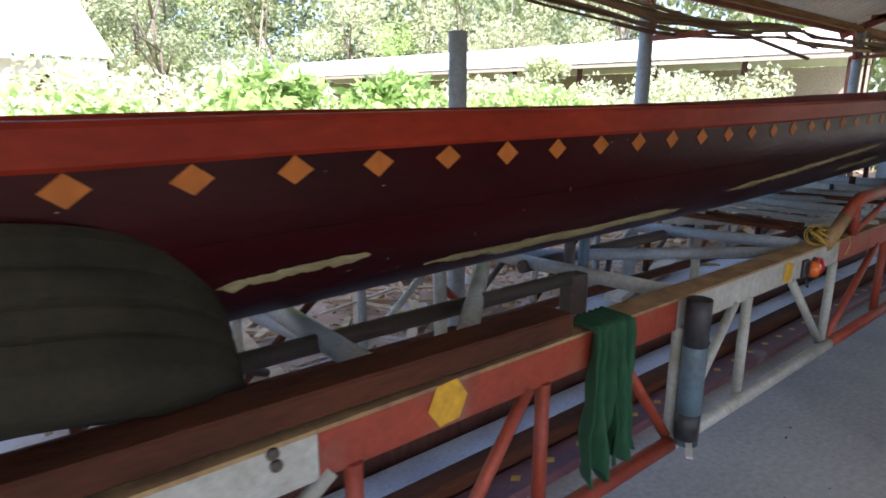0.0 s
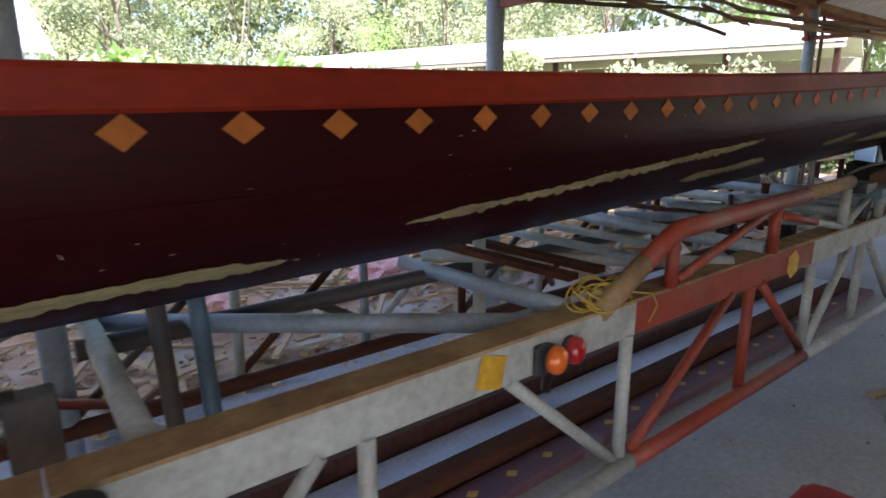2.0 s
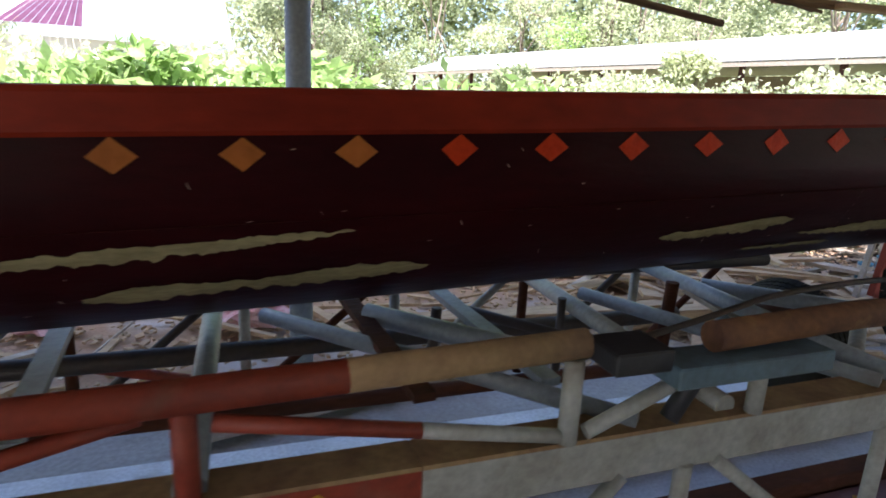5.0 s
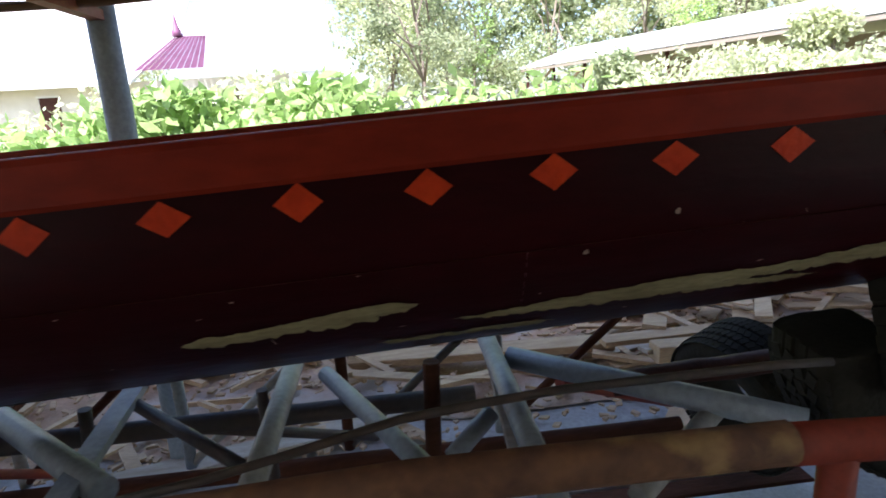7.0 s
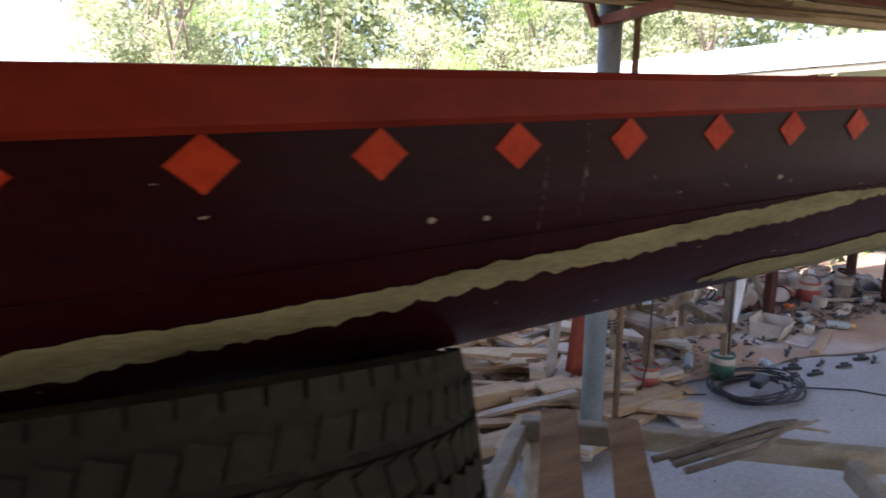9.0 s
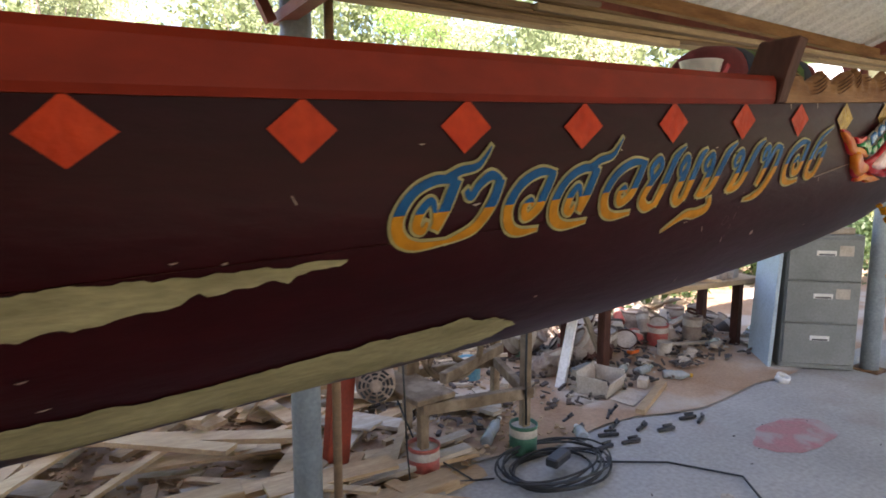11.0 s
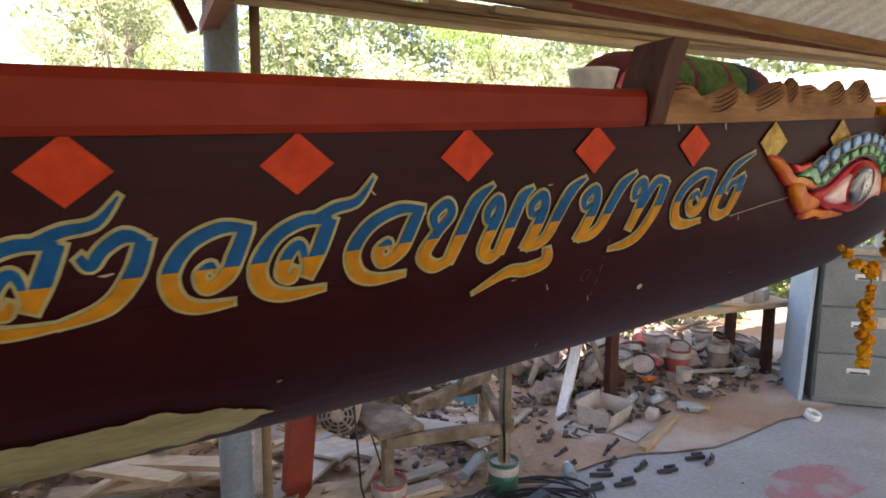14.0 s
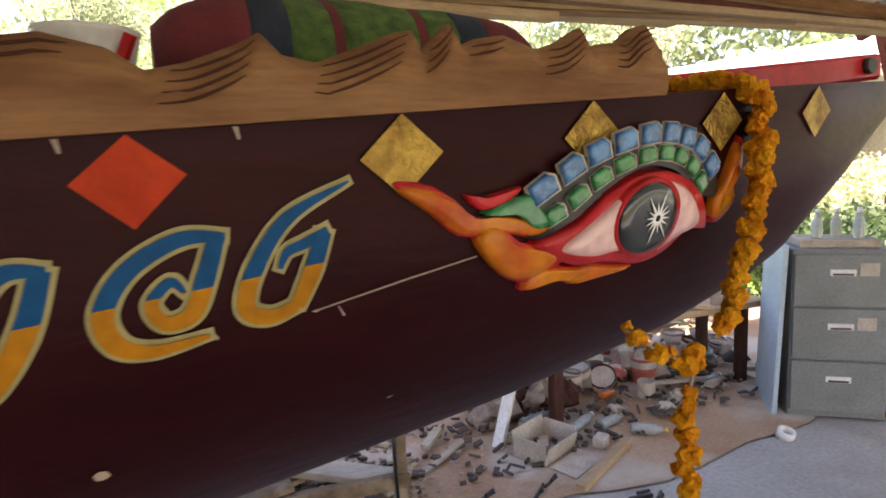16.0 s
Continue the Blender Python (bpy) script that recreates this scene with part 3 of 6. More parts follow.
def trailer_side():
    for a, b, m in SEG:
        part("side_plate", box(B(), ((a + b) / 2, TY, 0.828), (b - a - 0.002, 0.012, 0.096)), M[m], trailer)
        part("top_flange", box(B(), ((a + b) / 2, TY + 0.04, 0.879), (b - a - 0.002, 0.09, 0.012)), M["plate_top"], trailer, "dirty yellow top of the side rail")
        part("bottom_rail", tube((a, TY - 0.02, 0.385), (b, TY - 0.02, 0.385), 0.026), M[m], trailer)
    for x in (-0.9, -0.2, 0.4, 0.955, 1.6, 2.08, 2.925, 3.66, 4.205, 4.78, 5.4):
        part("upright", tube((x, TY, 0.39), (x + (0.0 if x != 1.6 else 0), TY, 0.785), 0.019), M[paint_at(x - 0.02)], trailer)
    for x0, x1 in ((0.62, 0.90), (1.585, 1.27), (1.65, 1.98), (2.9, 2.46), (2.98, 3.52), (4.21, 3.74), (4.25, 4.62), (5.35, 4.86), (-0.15, 0.35)):
        xm = (x0 + x1) / 2
        part("diagonal", tube((x0, TY, 0.40), (x1, TY, 0.785), 0.017), M[paint_at(xm)], trailer)
    # raised rail
    part("raised_rail", sweep(B(), [(2.98, TY, 0.979), (3.12, TY, 1.045), (3.16, TY, 1.055), (4.05, TY, 1.075)], 0.029, 14), M["steel_o"], trailer)
    part("raised_rail", tube((2.79, TY, 0.88), (2.985, TY, 0.982), 0.029, 14), M["plate_top"], trailer, "bare dirty yellow foot of the raised rail")
    part("raised_rail", tube((4.05, TY, 1.075), (4.50, TY, 1.09), 0.029, 14), M["plate_top"], trailer, "bare dirty yellow end of the raised rail")
    for x in (3.13, 3.80, 4.48):
        part("post", tube((x, TY, 0.885), (x, TY, 1.06), 0.020), M["steel_o" if x < 4.2 else "steel_w"], trailer)
    part("brace", tube((3.16, TY, 0.90), (3.74, TY, 1.045), 0.015), M["steel_o"], trailer)
    part("brace", tube((3.84, TY, 1.02), (4.18, TY, 0.955), 0.015), M["steel_o"], trailer)
    part("brace", tube((4.18, TY, 0.955), (4.46, TY, 0.90), 0.015), M["steel_w"], trailer)
    part("brace", tube((4.52, TY, 0.90), (4.82, TY, 1.02), 0.016), M["steel_w"], trailer)
    part("post", tube((4.95, TY, 0.885), (4.95, TY, 1.03), 0.019), M["steel_w"], trailer)
    part("deck_plate", box(B(), (4.86, TY - 0.03, 1.03), (0.40, 0.10, 0.045), bevel=0.004), M["bluegrey"], trailer, "dark blue-grey painted deck plate")
    part("deck_block", box(B(), (4.60, TY + 0.0, 1.06), (0.13, 0.11, 0.045), bevel=0.004), M["black"], trailer)
    part("plate_strut", tube((4.72, TY, 0.90), (4.80, TY, 1.03), 0.02), M["black"], trailer)
    part("rusty_rail", sweep(B(), [(4.78, TY - 0.02, 1.085), (5.2, TY - 0.02, 1.102), (5.74, TY - 0.02, 1.093)], 0.032, 14), M["rust"], trailer, "rusty brown section of the rail")
    part("raised_rail", sweep(B(), [(5.74, TY - 0.02, 1.09), (6.22, TY - 0.02, 1.060)], 0.031, 14), M["steel_o"], trailer)
    part("post", tube((5.82, TY - 0.02, 0.60), (5.82, TY - 0.02, 1.09), 0.026), M["steel_o"], trailer)
    part("lower_rail", tube((5.6, TY, 0.60), (7.4, TY + 0.1, 0.50), 0.026), M["steel_d"], trailer)
    # seam weld between plates and stuck yellow squares
    for x, z, ang in ((0.635, 0.838, 5), (2.40, 0.828, 30), (3.99, 0.812, 20)):
        bm = B()
        r = 0.056
        poly = [(x + r * math.cos(radians(ang + q)), TY - 0.0095, z + r * math.sin(radians(ang + q))) for q in ((0, 60, 120, 180, 240, 300) if x < 1 or x > 3 else (0, 90, 180, 270))]
        bm.faces.new([bm.verts.new(p) for p in poly])
        part("reflector_patch", bm, M["yellow"], trailer, "yellow painted patch")
    for x, z in ((0.235, 0.87), (0.24, 0.845)):
        part("bolt", lathe(B(), (x, TY - 0.006, z), [(0.012, 0), (0.012, 0.006), (0.006, 0.010)], 10, (90, 0, 0)), M["steel_d"], trailer)
    # wooden bearer on the rail
    # far side
    for z, r, m in ((0.88, 0.032, "steel_d"), (0.40, 0.03, "beam")):
        part("far_rail", tube((-4, TF, z), (6.2, TF - 0.1, z), r), M[m], trailer)
    part("middle_rail", tube((1.7, 0.62, 0.80), (5.4, 0.60, 0.80), 0.028), M["steel_d"], trailer, "dark rail under the boat")
    part("middle_rail", tube((-3, 0.24, 0.885), (1.56, 0.24, 0.862), 0.026), M["steel_d"], trailer, "dark rail under the boat")
    part("rail_end", box(B(), (1.58, 0.24, 0.80), (0.09, 0.06, 0.15), bevel=0.004), M["steel_d"], trailer)
    rng = random.Random(8)
    for i, x in enumerate(np.arange(-0.5, 6.0, 0.55)):
        part("far_upright", tube((x, TF - 0.02, 0.41), (x, TF - 0.02, 0.87), 0.02), M[("steel_g", "beam", "steel_w")[i % 3]], trailer)
        part("far_diagonal", tube((x, TF - 0.02, 0.42), (x + 0.5, TF - 0.02, 0.86), 0.016), M[("steel_w", "steel_d", "beam")[i % 3]], trailer)
        if i % 2:
            part("inner_diagonal", tube((x + 0.1, 0.62, 0.8), (x + 0.65, TF - 0.03, 0.45), 0.017), M["steel_d" if i % 4 == 1 else "steel_o"], trailer)
    # cross members: square across, then slanting
    ms = ["steel_g", "steel_g", "steel_w", "steel_g"]
    cross = (-0.6, 3.80, 4.89, 5.45)
    for i, x in enumerate(cross):
        part("cross_member", tube((x, TY + 0.02, 0.895), (x + 0.02, TF - 0.02, 0.905), 0.027), M[ms[i]], trailer)
    for a, b, m, r in (((1.66, 0.80, 0.872), (0.88, 0.04, 0.870), "steel_w", 0.031), ((0.553, 0.66, 0.878), (0.560, 0.04, 0.870), "steel_g", 0.031), ((1.78, 0.82, 0.80), (2.66, -0.06, 0.85), "steel_g", 0.027), ((1.76, 0.88, 0.80), (1.72, -0.08, 0.85), "steel_w", 0.028), ((2.84, 0.80, 0.81), (2.77, -0.08, 0.87), "steel_g", 0.028), ((0.57, 0.75, 0.80), (0.63, 0.05, 0.83), "steel_g", 0.028),
                       ((2.80, 0.62, 0.88), (3.55, TY + 0.02, 0.885), "steel_w", 0.022), ((3.95, 0.62, 0.90), (4.66, TY + 0.02, 0.893), "steel_g", 0.022), ((5.0, 0.62, 0.90), (5.38, TY + 0.02, 0.893), "steel_g", 0.022)):
        part("slanting_member", tube(a, b, r), M[m], trailer)
    for x, m in ((2.92, "beam"), (3.05, "beam"), (3.28, "steel_g"), (3.50, "steel_g"), (4.25, "beam"), (4.55, "steel_g")):
        part("bed_strip", bar(B(), (x, 0.02, 0.91), (x - 0.05, 0.70, 0.915), 0.05, 0.02), M[m], trailer)
    for x, m in ((0.40, "steel_w"), (1.18, "steel_w"), (1.90, "steel_d"), (2.0, "bluegrey"), (3.0, "steel_w"), ):
        part("stanchion", tube((x, 0.52, 0.42), (x - 0.03, 0.50, 0.98), 0.024), M[m], trailer)

    for m, r, a, b in (("steel_g", 0.030, (5.502, 0.606, 0.900), (6.058, 0.165, 0.880)),
                       ("steel_d", 0.016, (4.525, 0.561, 0.900), (4.903, 0.224, 0.860)),
                       ("steel_g", 0.030, (4.228, 0.521, 0.920), (4.606, 0.190, 0.900)),
                       ("steel_w", 0.024, (5.947, 0.311, 0.860), (5.653, 0.103, 0.800)),
                       ("steel_g", 0.022, (5.411, 0.391, 0.860), (5.301, 0.315, 0.800)),
                       ("steel_d", 0.014, (4.855, 0.500, 0.931), (4.856, 0.500, 0.683)),
                       ("beam", 0.022, (5.280, 0.500, 0.959), (5.269, 0.500, 0.676)),
                       ("steel_d", 0.016, (4.435, 0.500, 0.929), (4.423, 0.500, 0.767))):
        part("slanting_member", tube(a, b, r), M[m], trailer)
    part("flat_bar", bar(B(), (5.473, 0.627, 0.880), (5.440, 0.108, 0.840), 0.06, 0.018, 0.002), M["wood_grey"], trailer, "flat pale bar under the boat")


trailer_side()
solo("wooden_bearer", bar(B(), (-2.0, TY + 0.05, 0.965), (1.07, TY + 0.05, 0.915), 0.10, 0.058, 0.006), M["beam"], "red-brown timber bearer laid along the trailer rail", "timber")


def tyre(name, c, axis_rot, r, w, label, worn=False, treads=64, arc=(180, 360, 110)):
    t = thing(name, c, label, "tyre", "tyres under the boat")
    prof = []
    hw = w / 2
    ri = r * 0.55
    for rad, z in ((ri, -hw * 0.75), (ri * 1.05, -hw * 0.9), (r * 0.80, -hw * 1.05), (r * 0.92, -hw), (r * 0.985, -hw * 0.86), (r, -hw * 0.7), (r, -hw * 0.42), (r * 0.985, -hw * 0.40), (r * 0.985, -hw * 0.34), (r, -hw * 0.32), (r, -0.012), (r * 0.983, -0.009),
                   (r * 0.983, 0.009), (r, 0.012), (r, hw * 0.32), (r * 0.985, hw * 0.34), (r * 0.985, hw * 0.40), (r, hw * 0.42), (r, hw * 0.7), (r * 0.985, hw * 0.86), (r * 0.92, hw), (r * 0.80, hw * 1.05), (ri * 1.05, hw * 0.9), (ri, hw * 0.75), (ri, -hw * 0.75)):
        prof.append((rad, z))
    bm = B()
    rows = []
    for q in range(arc[2] + 1):
        an = radians(arc[0] + (arc[1] - arc[0]) * q / arc[2])
        rows.append([bm.verts.new((rad * math.cos(an), rad * math.sin(an), z)) for rad, z in prof[:-1]])
    n = len(rows[0])
    for ra, rb in zip(rows, rows[1:]):
        for k in range(n):
            bm.faces.new((ra[k], rb[k], rb[(k + 1) % n], ra[(k + 1) % n])).smooth = not 4 < k < 19
    bm.faces.new(rows[0])
    bm.faces.new(rows[-1][::-1])
    m = Matrix.Translation(c) @ Euler([radians(q) for q in axis_rot]).to_matrix().to_4x4()
    for v in bm.verts:
        v.co = m @ v.co
    part("carcass", bm, M["tyre"], t)
    bm = B()
    for i in range(0 if worn else treads):
        a = 2 * math.pi * i / treads
        if not arc[0] + 3 < math.degrees(a) < arc[1] - 3:
            continue
        for zz, tilt in ((-hw * 0.56, 18), (-hw * 0.17, -18), (hw * 0.17, 18), (hw * 0.56, -18), (-hw * 0.86, 0), (hw * 0.86, 0)):
            rr = r if abs(zz) < hw * 0.8 else r * 0.975
            l = Matrix.Rotation(a + (0.04 if zz > 0 else 0), 4, "Z") @ Matrix.Translation((rr + 0.002, 0, zz)) @ Matrix.Rotation(radians(tilt), 4, "X")
            q = bmesh.ops.create_cube(bm, size=1.0)
            bmesh.ops.transform(bm, matrix=m @ l @ Matrix.Diagonal((0.0045, 2 * math.pi * r / treads * 0.86, hw * 0.29, 1)), verts=q["verts"])
    if worn:
        bm.free()
        return t
    part("tread", bm, M["tyre"], t, "worn dusty tread blocks" if worn else "dusty tread blocks")
    return t


tyre("old_tyre", (-0.137, 0.223, 0.921), (-40, 5, 1.5), 0.437, 0.307, "cut piece of a bald dusty truck tyre under the boat", True)
tyre("old_tyre", (6.62, 0.30, 1.02), (-19.6, 1.5, 1), 0.44, 0.30, "cut piece of a block-tread truck tyre under the boat", arc=(196, 356, 100))
tyre("old_tyre", (6.54, 0.29, 1.06), (97, 0, 4), 0.455, 0.19, "cut half of a block-tread tyre hung under the boat", arc=(184, 345, 70))
tyre("old_tyre", (6.52, 1.06, 0.43), (0, 74, 16), 0.28, 0.22, "tyre with zigzag tread leaning in the scrap", arc=(0, 359, 60))
# ---- paint, lettering and carving on the boat ----
for q in ((0.24, 0.60, 0.262, 0.254, 0.022, 1), (0.80, 2.05, 0.325, 0.320, 0.024, 2), (1.05, 2.10, 0.340, 0.325, 0.026, 3), (2.36, 4.10, 0.275, 0.185, 0.024, 4), (3.62, 4.27, 0.302, 0.283, 0.032, 5), (4.84, 5.17, 0.262, 0.248, 0.024, 6), (4.95, 5.24, 0.256, 0.240, 0.024, 7), (5.17, 5.50, 0.328, 0.334, 0.016, 8),
          (5.40, 6.35, 0.285, 0.250, 0.030, 9), (5.90, 8.05, 0.262, 0.172, 0.040, 10), (7.55, 8.34, 0.325, 0.312, 0.034, 11), (7.70, 8.38, 0.345, 0.330, 0.060, 12), (5.30, 6.0, 0.285, 0.297, 0.016, 13)):
    putty(*q)


def scratches():
    rng = random.Random(77)
    bm = B()
    for _ in range(120):
        x, h = rng.uniform(-0.2, 9.6), rng.uniform(0.02, 0.34)
        l, w = rng.uniform(0.003, 0.014), rng.uniform(0.0006, 0.0018)
        if rng.random() < 0.3:
            on_hull(bm, [(x, h), (x + w, h), (x + w + 0.006, h + l), (x + 0.005, h + l)], 0.0012)
        else:
            on_hull(bm, [(x, h), (x + l, h - 0.1 * l), (x + l, h - 0.1 * l + w), (x + l * 0.4, h + w * 1.6)], 0.0012)
    on_hull(bm, [(9.09, 0.148), (9.17, 0.138), (9.24, 0.131), (9.24, 0.1325), (9.17, 0.140), (9.09, 0.1495)], 0.0014)
    for x, h, r in ((5.668, 0.122, 0.007), (6.038, 0.115, 0.009), (6.075, 0.128, 0.005), (6.124, 0.118, 0.006), (6.897, 0.121, 0.006), (6.98, 0.127, 0.006), (7.60, 0.118, 0.007), (5.52, 0.175, 0.006), (8.93, 0.245, 0.006)):
        on_hull(bm, [(x + r * rng.uniform(0.6, 1.2) * math.cos(q), h + r * rng.uniform(0.5, 1.0) * math.sin(q)) for q in np.linspace(0, 5.6, 9)], 0.0013)
    for k in (8.93, 9.036):
        on_hull(bm, [(k, 0.004), (k + 0.004, 0.004), (k + 0.005, 0.013), (k + 0.003, 0.013)], 0.0013)
    tagged(part("scuffing", bm, M["clay"], boat, "small pale scuffs and scratches"), kind="stuff")
    bm = B()
    for x, h0, h1 in ((7.07, 0.05, 0.20), (7.139, 0.008, 0.14), (8.824, 0.155, 0.315), (5.42, 0.16, 0.27)):
        h = h0
        while h < h1:
            l, w = rng.uniform(0.003, 0.016), rng.uniform(0.0005, 0.0014)
            on_hull(bm, [(x - w, h), (x + w, h + 0.001), (x + w * 0.6, h + l), (x - w * 0.7, h + l)], 0.0012)
            h += l + rng.uniform(0.003, 0.012)
    for k in range(14):
        a, b = 2 * math.pi * k / 14, 2 * math.pi * (k + 0.9) / 14
        on_hull(bm, [(8.797 + r * math.cos(q), 0.205 + r * math.sin(q)) for q, r in ((a, 0.0085), (b, 0.0085), (b, 0.0078), (a, 0.0078))], 0.0012)
    tagged(part("drip_staining", bm, M["skin_purple"], boat, "faint dashed drip stains"), kind="stuff")
    # pale chine edge along the lower hull
    for h0, w, m in ((0.405, 0.012, "keel"),):
        bm = B()
        prev = None
        for x in np.arange(-1.0, 7.0, 0.08):
            hh = h0 + 0.004 * noise.noise((x * 4, 1, 1))
            cur = [bm.verts.new(hull(x, hh + dh, 0.002)) for dh in (0, w * 0.5, w)]
            if prev:
                for k in range(2):
                    bm.faces.new((prev[k], cur[k], cur[k + 1], prev[k + 1]))
            prev = cur
        part("chine_edge", bm, M[m], boat, "pale worn edge along the bilge")


scratches()

# The boat's name, brushed on in looping Thai letters: each letter is a few strokes in its
# own box, from 0 to 1 across and from the foot line up, with a width at every point.
BRUSH = {
    "so": (([(0.86, 0.93), (0.50, 0.97), (0.16, 0.80), (0.0, 0.45), (0.10, 0.14), (0.42, -0.03), (0.95, -0.02)], (0.10, 0.15, 0.16, 0.20, 0.20, 0.14, 0.05)),
           ([(0.84, 0.96), (0.76, 0.55), (0.66, 0.20)], (0.19, 0.20, 0.17)),
           ([(0.64, 0.26), (0.56, 0.55), (0.46, 0.66), (0.34, 0.50), (0.33, 0.28), (0.46, 0.20), (0.50, 0.34)], (0.05, 0.09, 0.12, 0.15, 0.15, 0.11, 0.05)),
           ([(0.66, 0.98), (0.88, 1.09), (1.18, 1.16), (1.36, 1.45)], (0.14, 0.13, 0.11, 0.02))),
    "aa": (([(0.06, 0.78), (0.22, 0.66), (0.36, 0.84), (0.62, 0.98), (0.92, 0.90)], (0.09, 0.13, 0.14, 0.16, 0.08)),
           ([(0.90, 0.92), (0.80, 0.50), (0.50, 0.14), (-0.10, -0.02)], (0.18, 0.20, 0.17, 0.06))),
    "wo": (([(1.0, 0.94), (0.60, 0.98), (0.22, 0.80), (0.05, 0.45), (0.18, 0.12), (0.48, -0.03), (0.92, -0.02)], (0.08, 0.15, 0.17, 0.19, 0.18, 0.13, 0.05)),
           ([(0.92, 0.94), (0.84, 0.62), (0.76, 0.36), (0.54, 0.22), (0.42, 0.40), (0.54, 0.52), (0.62, 0.40)], (0.16, 0.19, 0.18, 0.14, 0.12, 0.09, 0.04))),
    "yo": (([(0.36, 0.70), (0.20, 0.64), (0.08, 0.84), (0.30, 1.0), (0.44, 0.82), (0.22, 0.56), (0.06, 0.22), (0.34, 0.02), (0.66, 0.08)], (0.04, 0.10, 0.14, 0.14, 0.13, 0.15, 0.19, 0.16, 0.10)),
           ([(0.62, 0.06), (0.74, 0.50), (0.92, 0.98), (1.22, 1.20)], (0.17, 0.20, 0.19, 0.03))),
    "kho": (([(0.30, 0.72), (0.18, 0.62), (0.10, 0.80), (0.30, 0.98), (0.42, 0.78), (0.30, 0.46), (0.24, 0.16), (0.50, 0.0), (0.74, 0.12)], (0.04, 0.09, 0.13, 0.14, 0.15, 0.19, 0.19, 0.15, 0.10)),
            ([(0.70, 0.08), (0.80, 0.52), (0.96, 0.96), (1.20, 1.10)], (0.17, 0.20, 0.18, 0.03))),
    "no": (([(0.28, 0.72), (0.16, 0.64), (0.08, 0.82), (0.28, 0.98), (0.38, 0.76), (0.30, 0.40), (0.18, 0.06)], (0.04, 0.09, 0.13, 0.14, 0.17, 0.20, 0.17)),
           ([(0.14, 0.10), (0.42, 0.10), (0.62, 0.24), (0.74, 0.60), (0.92, 0.98), (1.20, 1.18)], (0.08, 0.14, 0.17, 0.20, 0.19, 0.03))),
    "u": (([(0.72, -0.02), (0.80, -0.26), (0.40, -0.36), (-0.02, -0.34), (-0.62, -0.62)], (0.12, 0.20, 0.20, 0.15, 0.02)),),
    "tho": (([(0.24, 0.74), (0.10, 0.70), (0.10, 0.90), (0.28, 0.98), (0.34, 0.62), (0.22, 0.08)], (0.04, 0.10, 0.13, 0.15, 0.19, 0.17)),
            ([(0.24, 0.14), (0.44, 0.66), (0.64, 0.96), (0.96, 0.92)], (0.08, 0.14, 0.15, 0.09)),
            ([(0.92, 0.94), (0.82, 0.40), (0.58, -0.06), (0.26, -0.22), (-0.14, -0.26)], (0.17, 0.20, 0.19, 0.14, 0.03))),
    "o": (([(1.0, 0.94), (0.60, 0.99), (0.20, 0.78), (0.04, 0.42), (0.18, 0.08), (0.50, -0.06), (0.96, -0.04)], (0.08, 0.15, 0.17, 0.19, 0.18, 0.13, 0.05)),
          ([(0.92, 0.94), (0.86, 0.56), (0.78, 0.24), (0.56, 0.20), (0.42, 0.42), (0.56, 0.60), (0.70, 0.46)], (0.16, 0.19, 0.18, 0.14, 0.12, 0.10, 0.04))),
    "ngo": (([(0.44, 0.50), (0.50, 0.66), (0.70, 0.72), (0.94, 0.82)], (0.05, 0.10, 0.12, 0.08)),
            ([(0.90, 0.80), (0.82, 0.40), (0.70, 0.04)], (0.17, 0.20, 0.16)),
            ([(0.70, 0.06), (0.40, 0.0), (0.12, 0.16), (0.16, 0.56), (0.46, 1.02), (1.12, 1.30)], (0.14, 0.16, 0.18, 0.18, 0.14, 0.02))),
}
WORD = (("so", 8.097, 8.178), ("aa", 8.179, 8.238), ("wo", 8.253, 8.325), ("so", 8.337, 8.415), ("wo", 8.431, 8.511), ("yo", 8.520, 8.584), ("kho", 8.593, 8.648), ("no", 8.657, 8.728), ("u", 8.657, 8.728), ("no", 8.742, 8.819), ("tho", 8.835, 8.907), ("o", 8.934, 9.010), ("ngo", 9.023, 9.090))
foot = table([8.08, 8.35, 8.75, 9.10], [0.163, 0.164, 0.153, 0.143])
tall = table([8.08, 8.35, 8.75, 9.10], [0.075, 0.076, 0.071, 0.071])


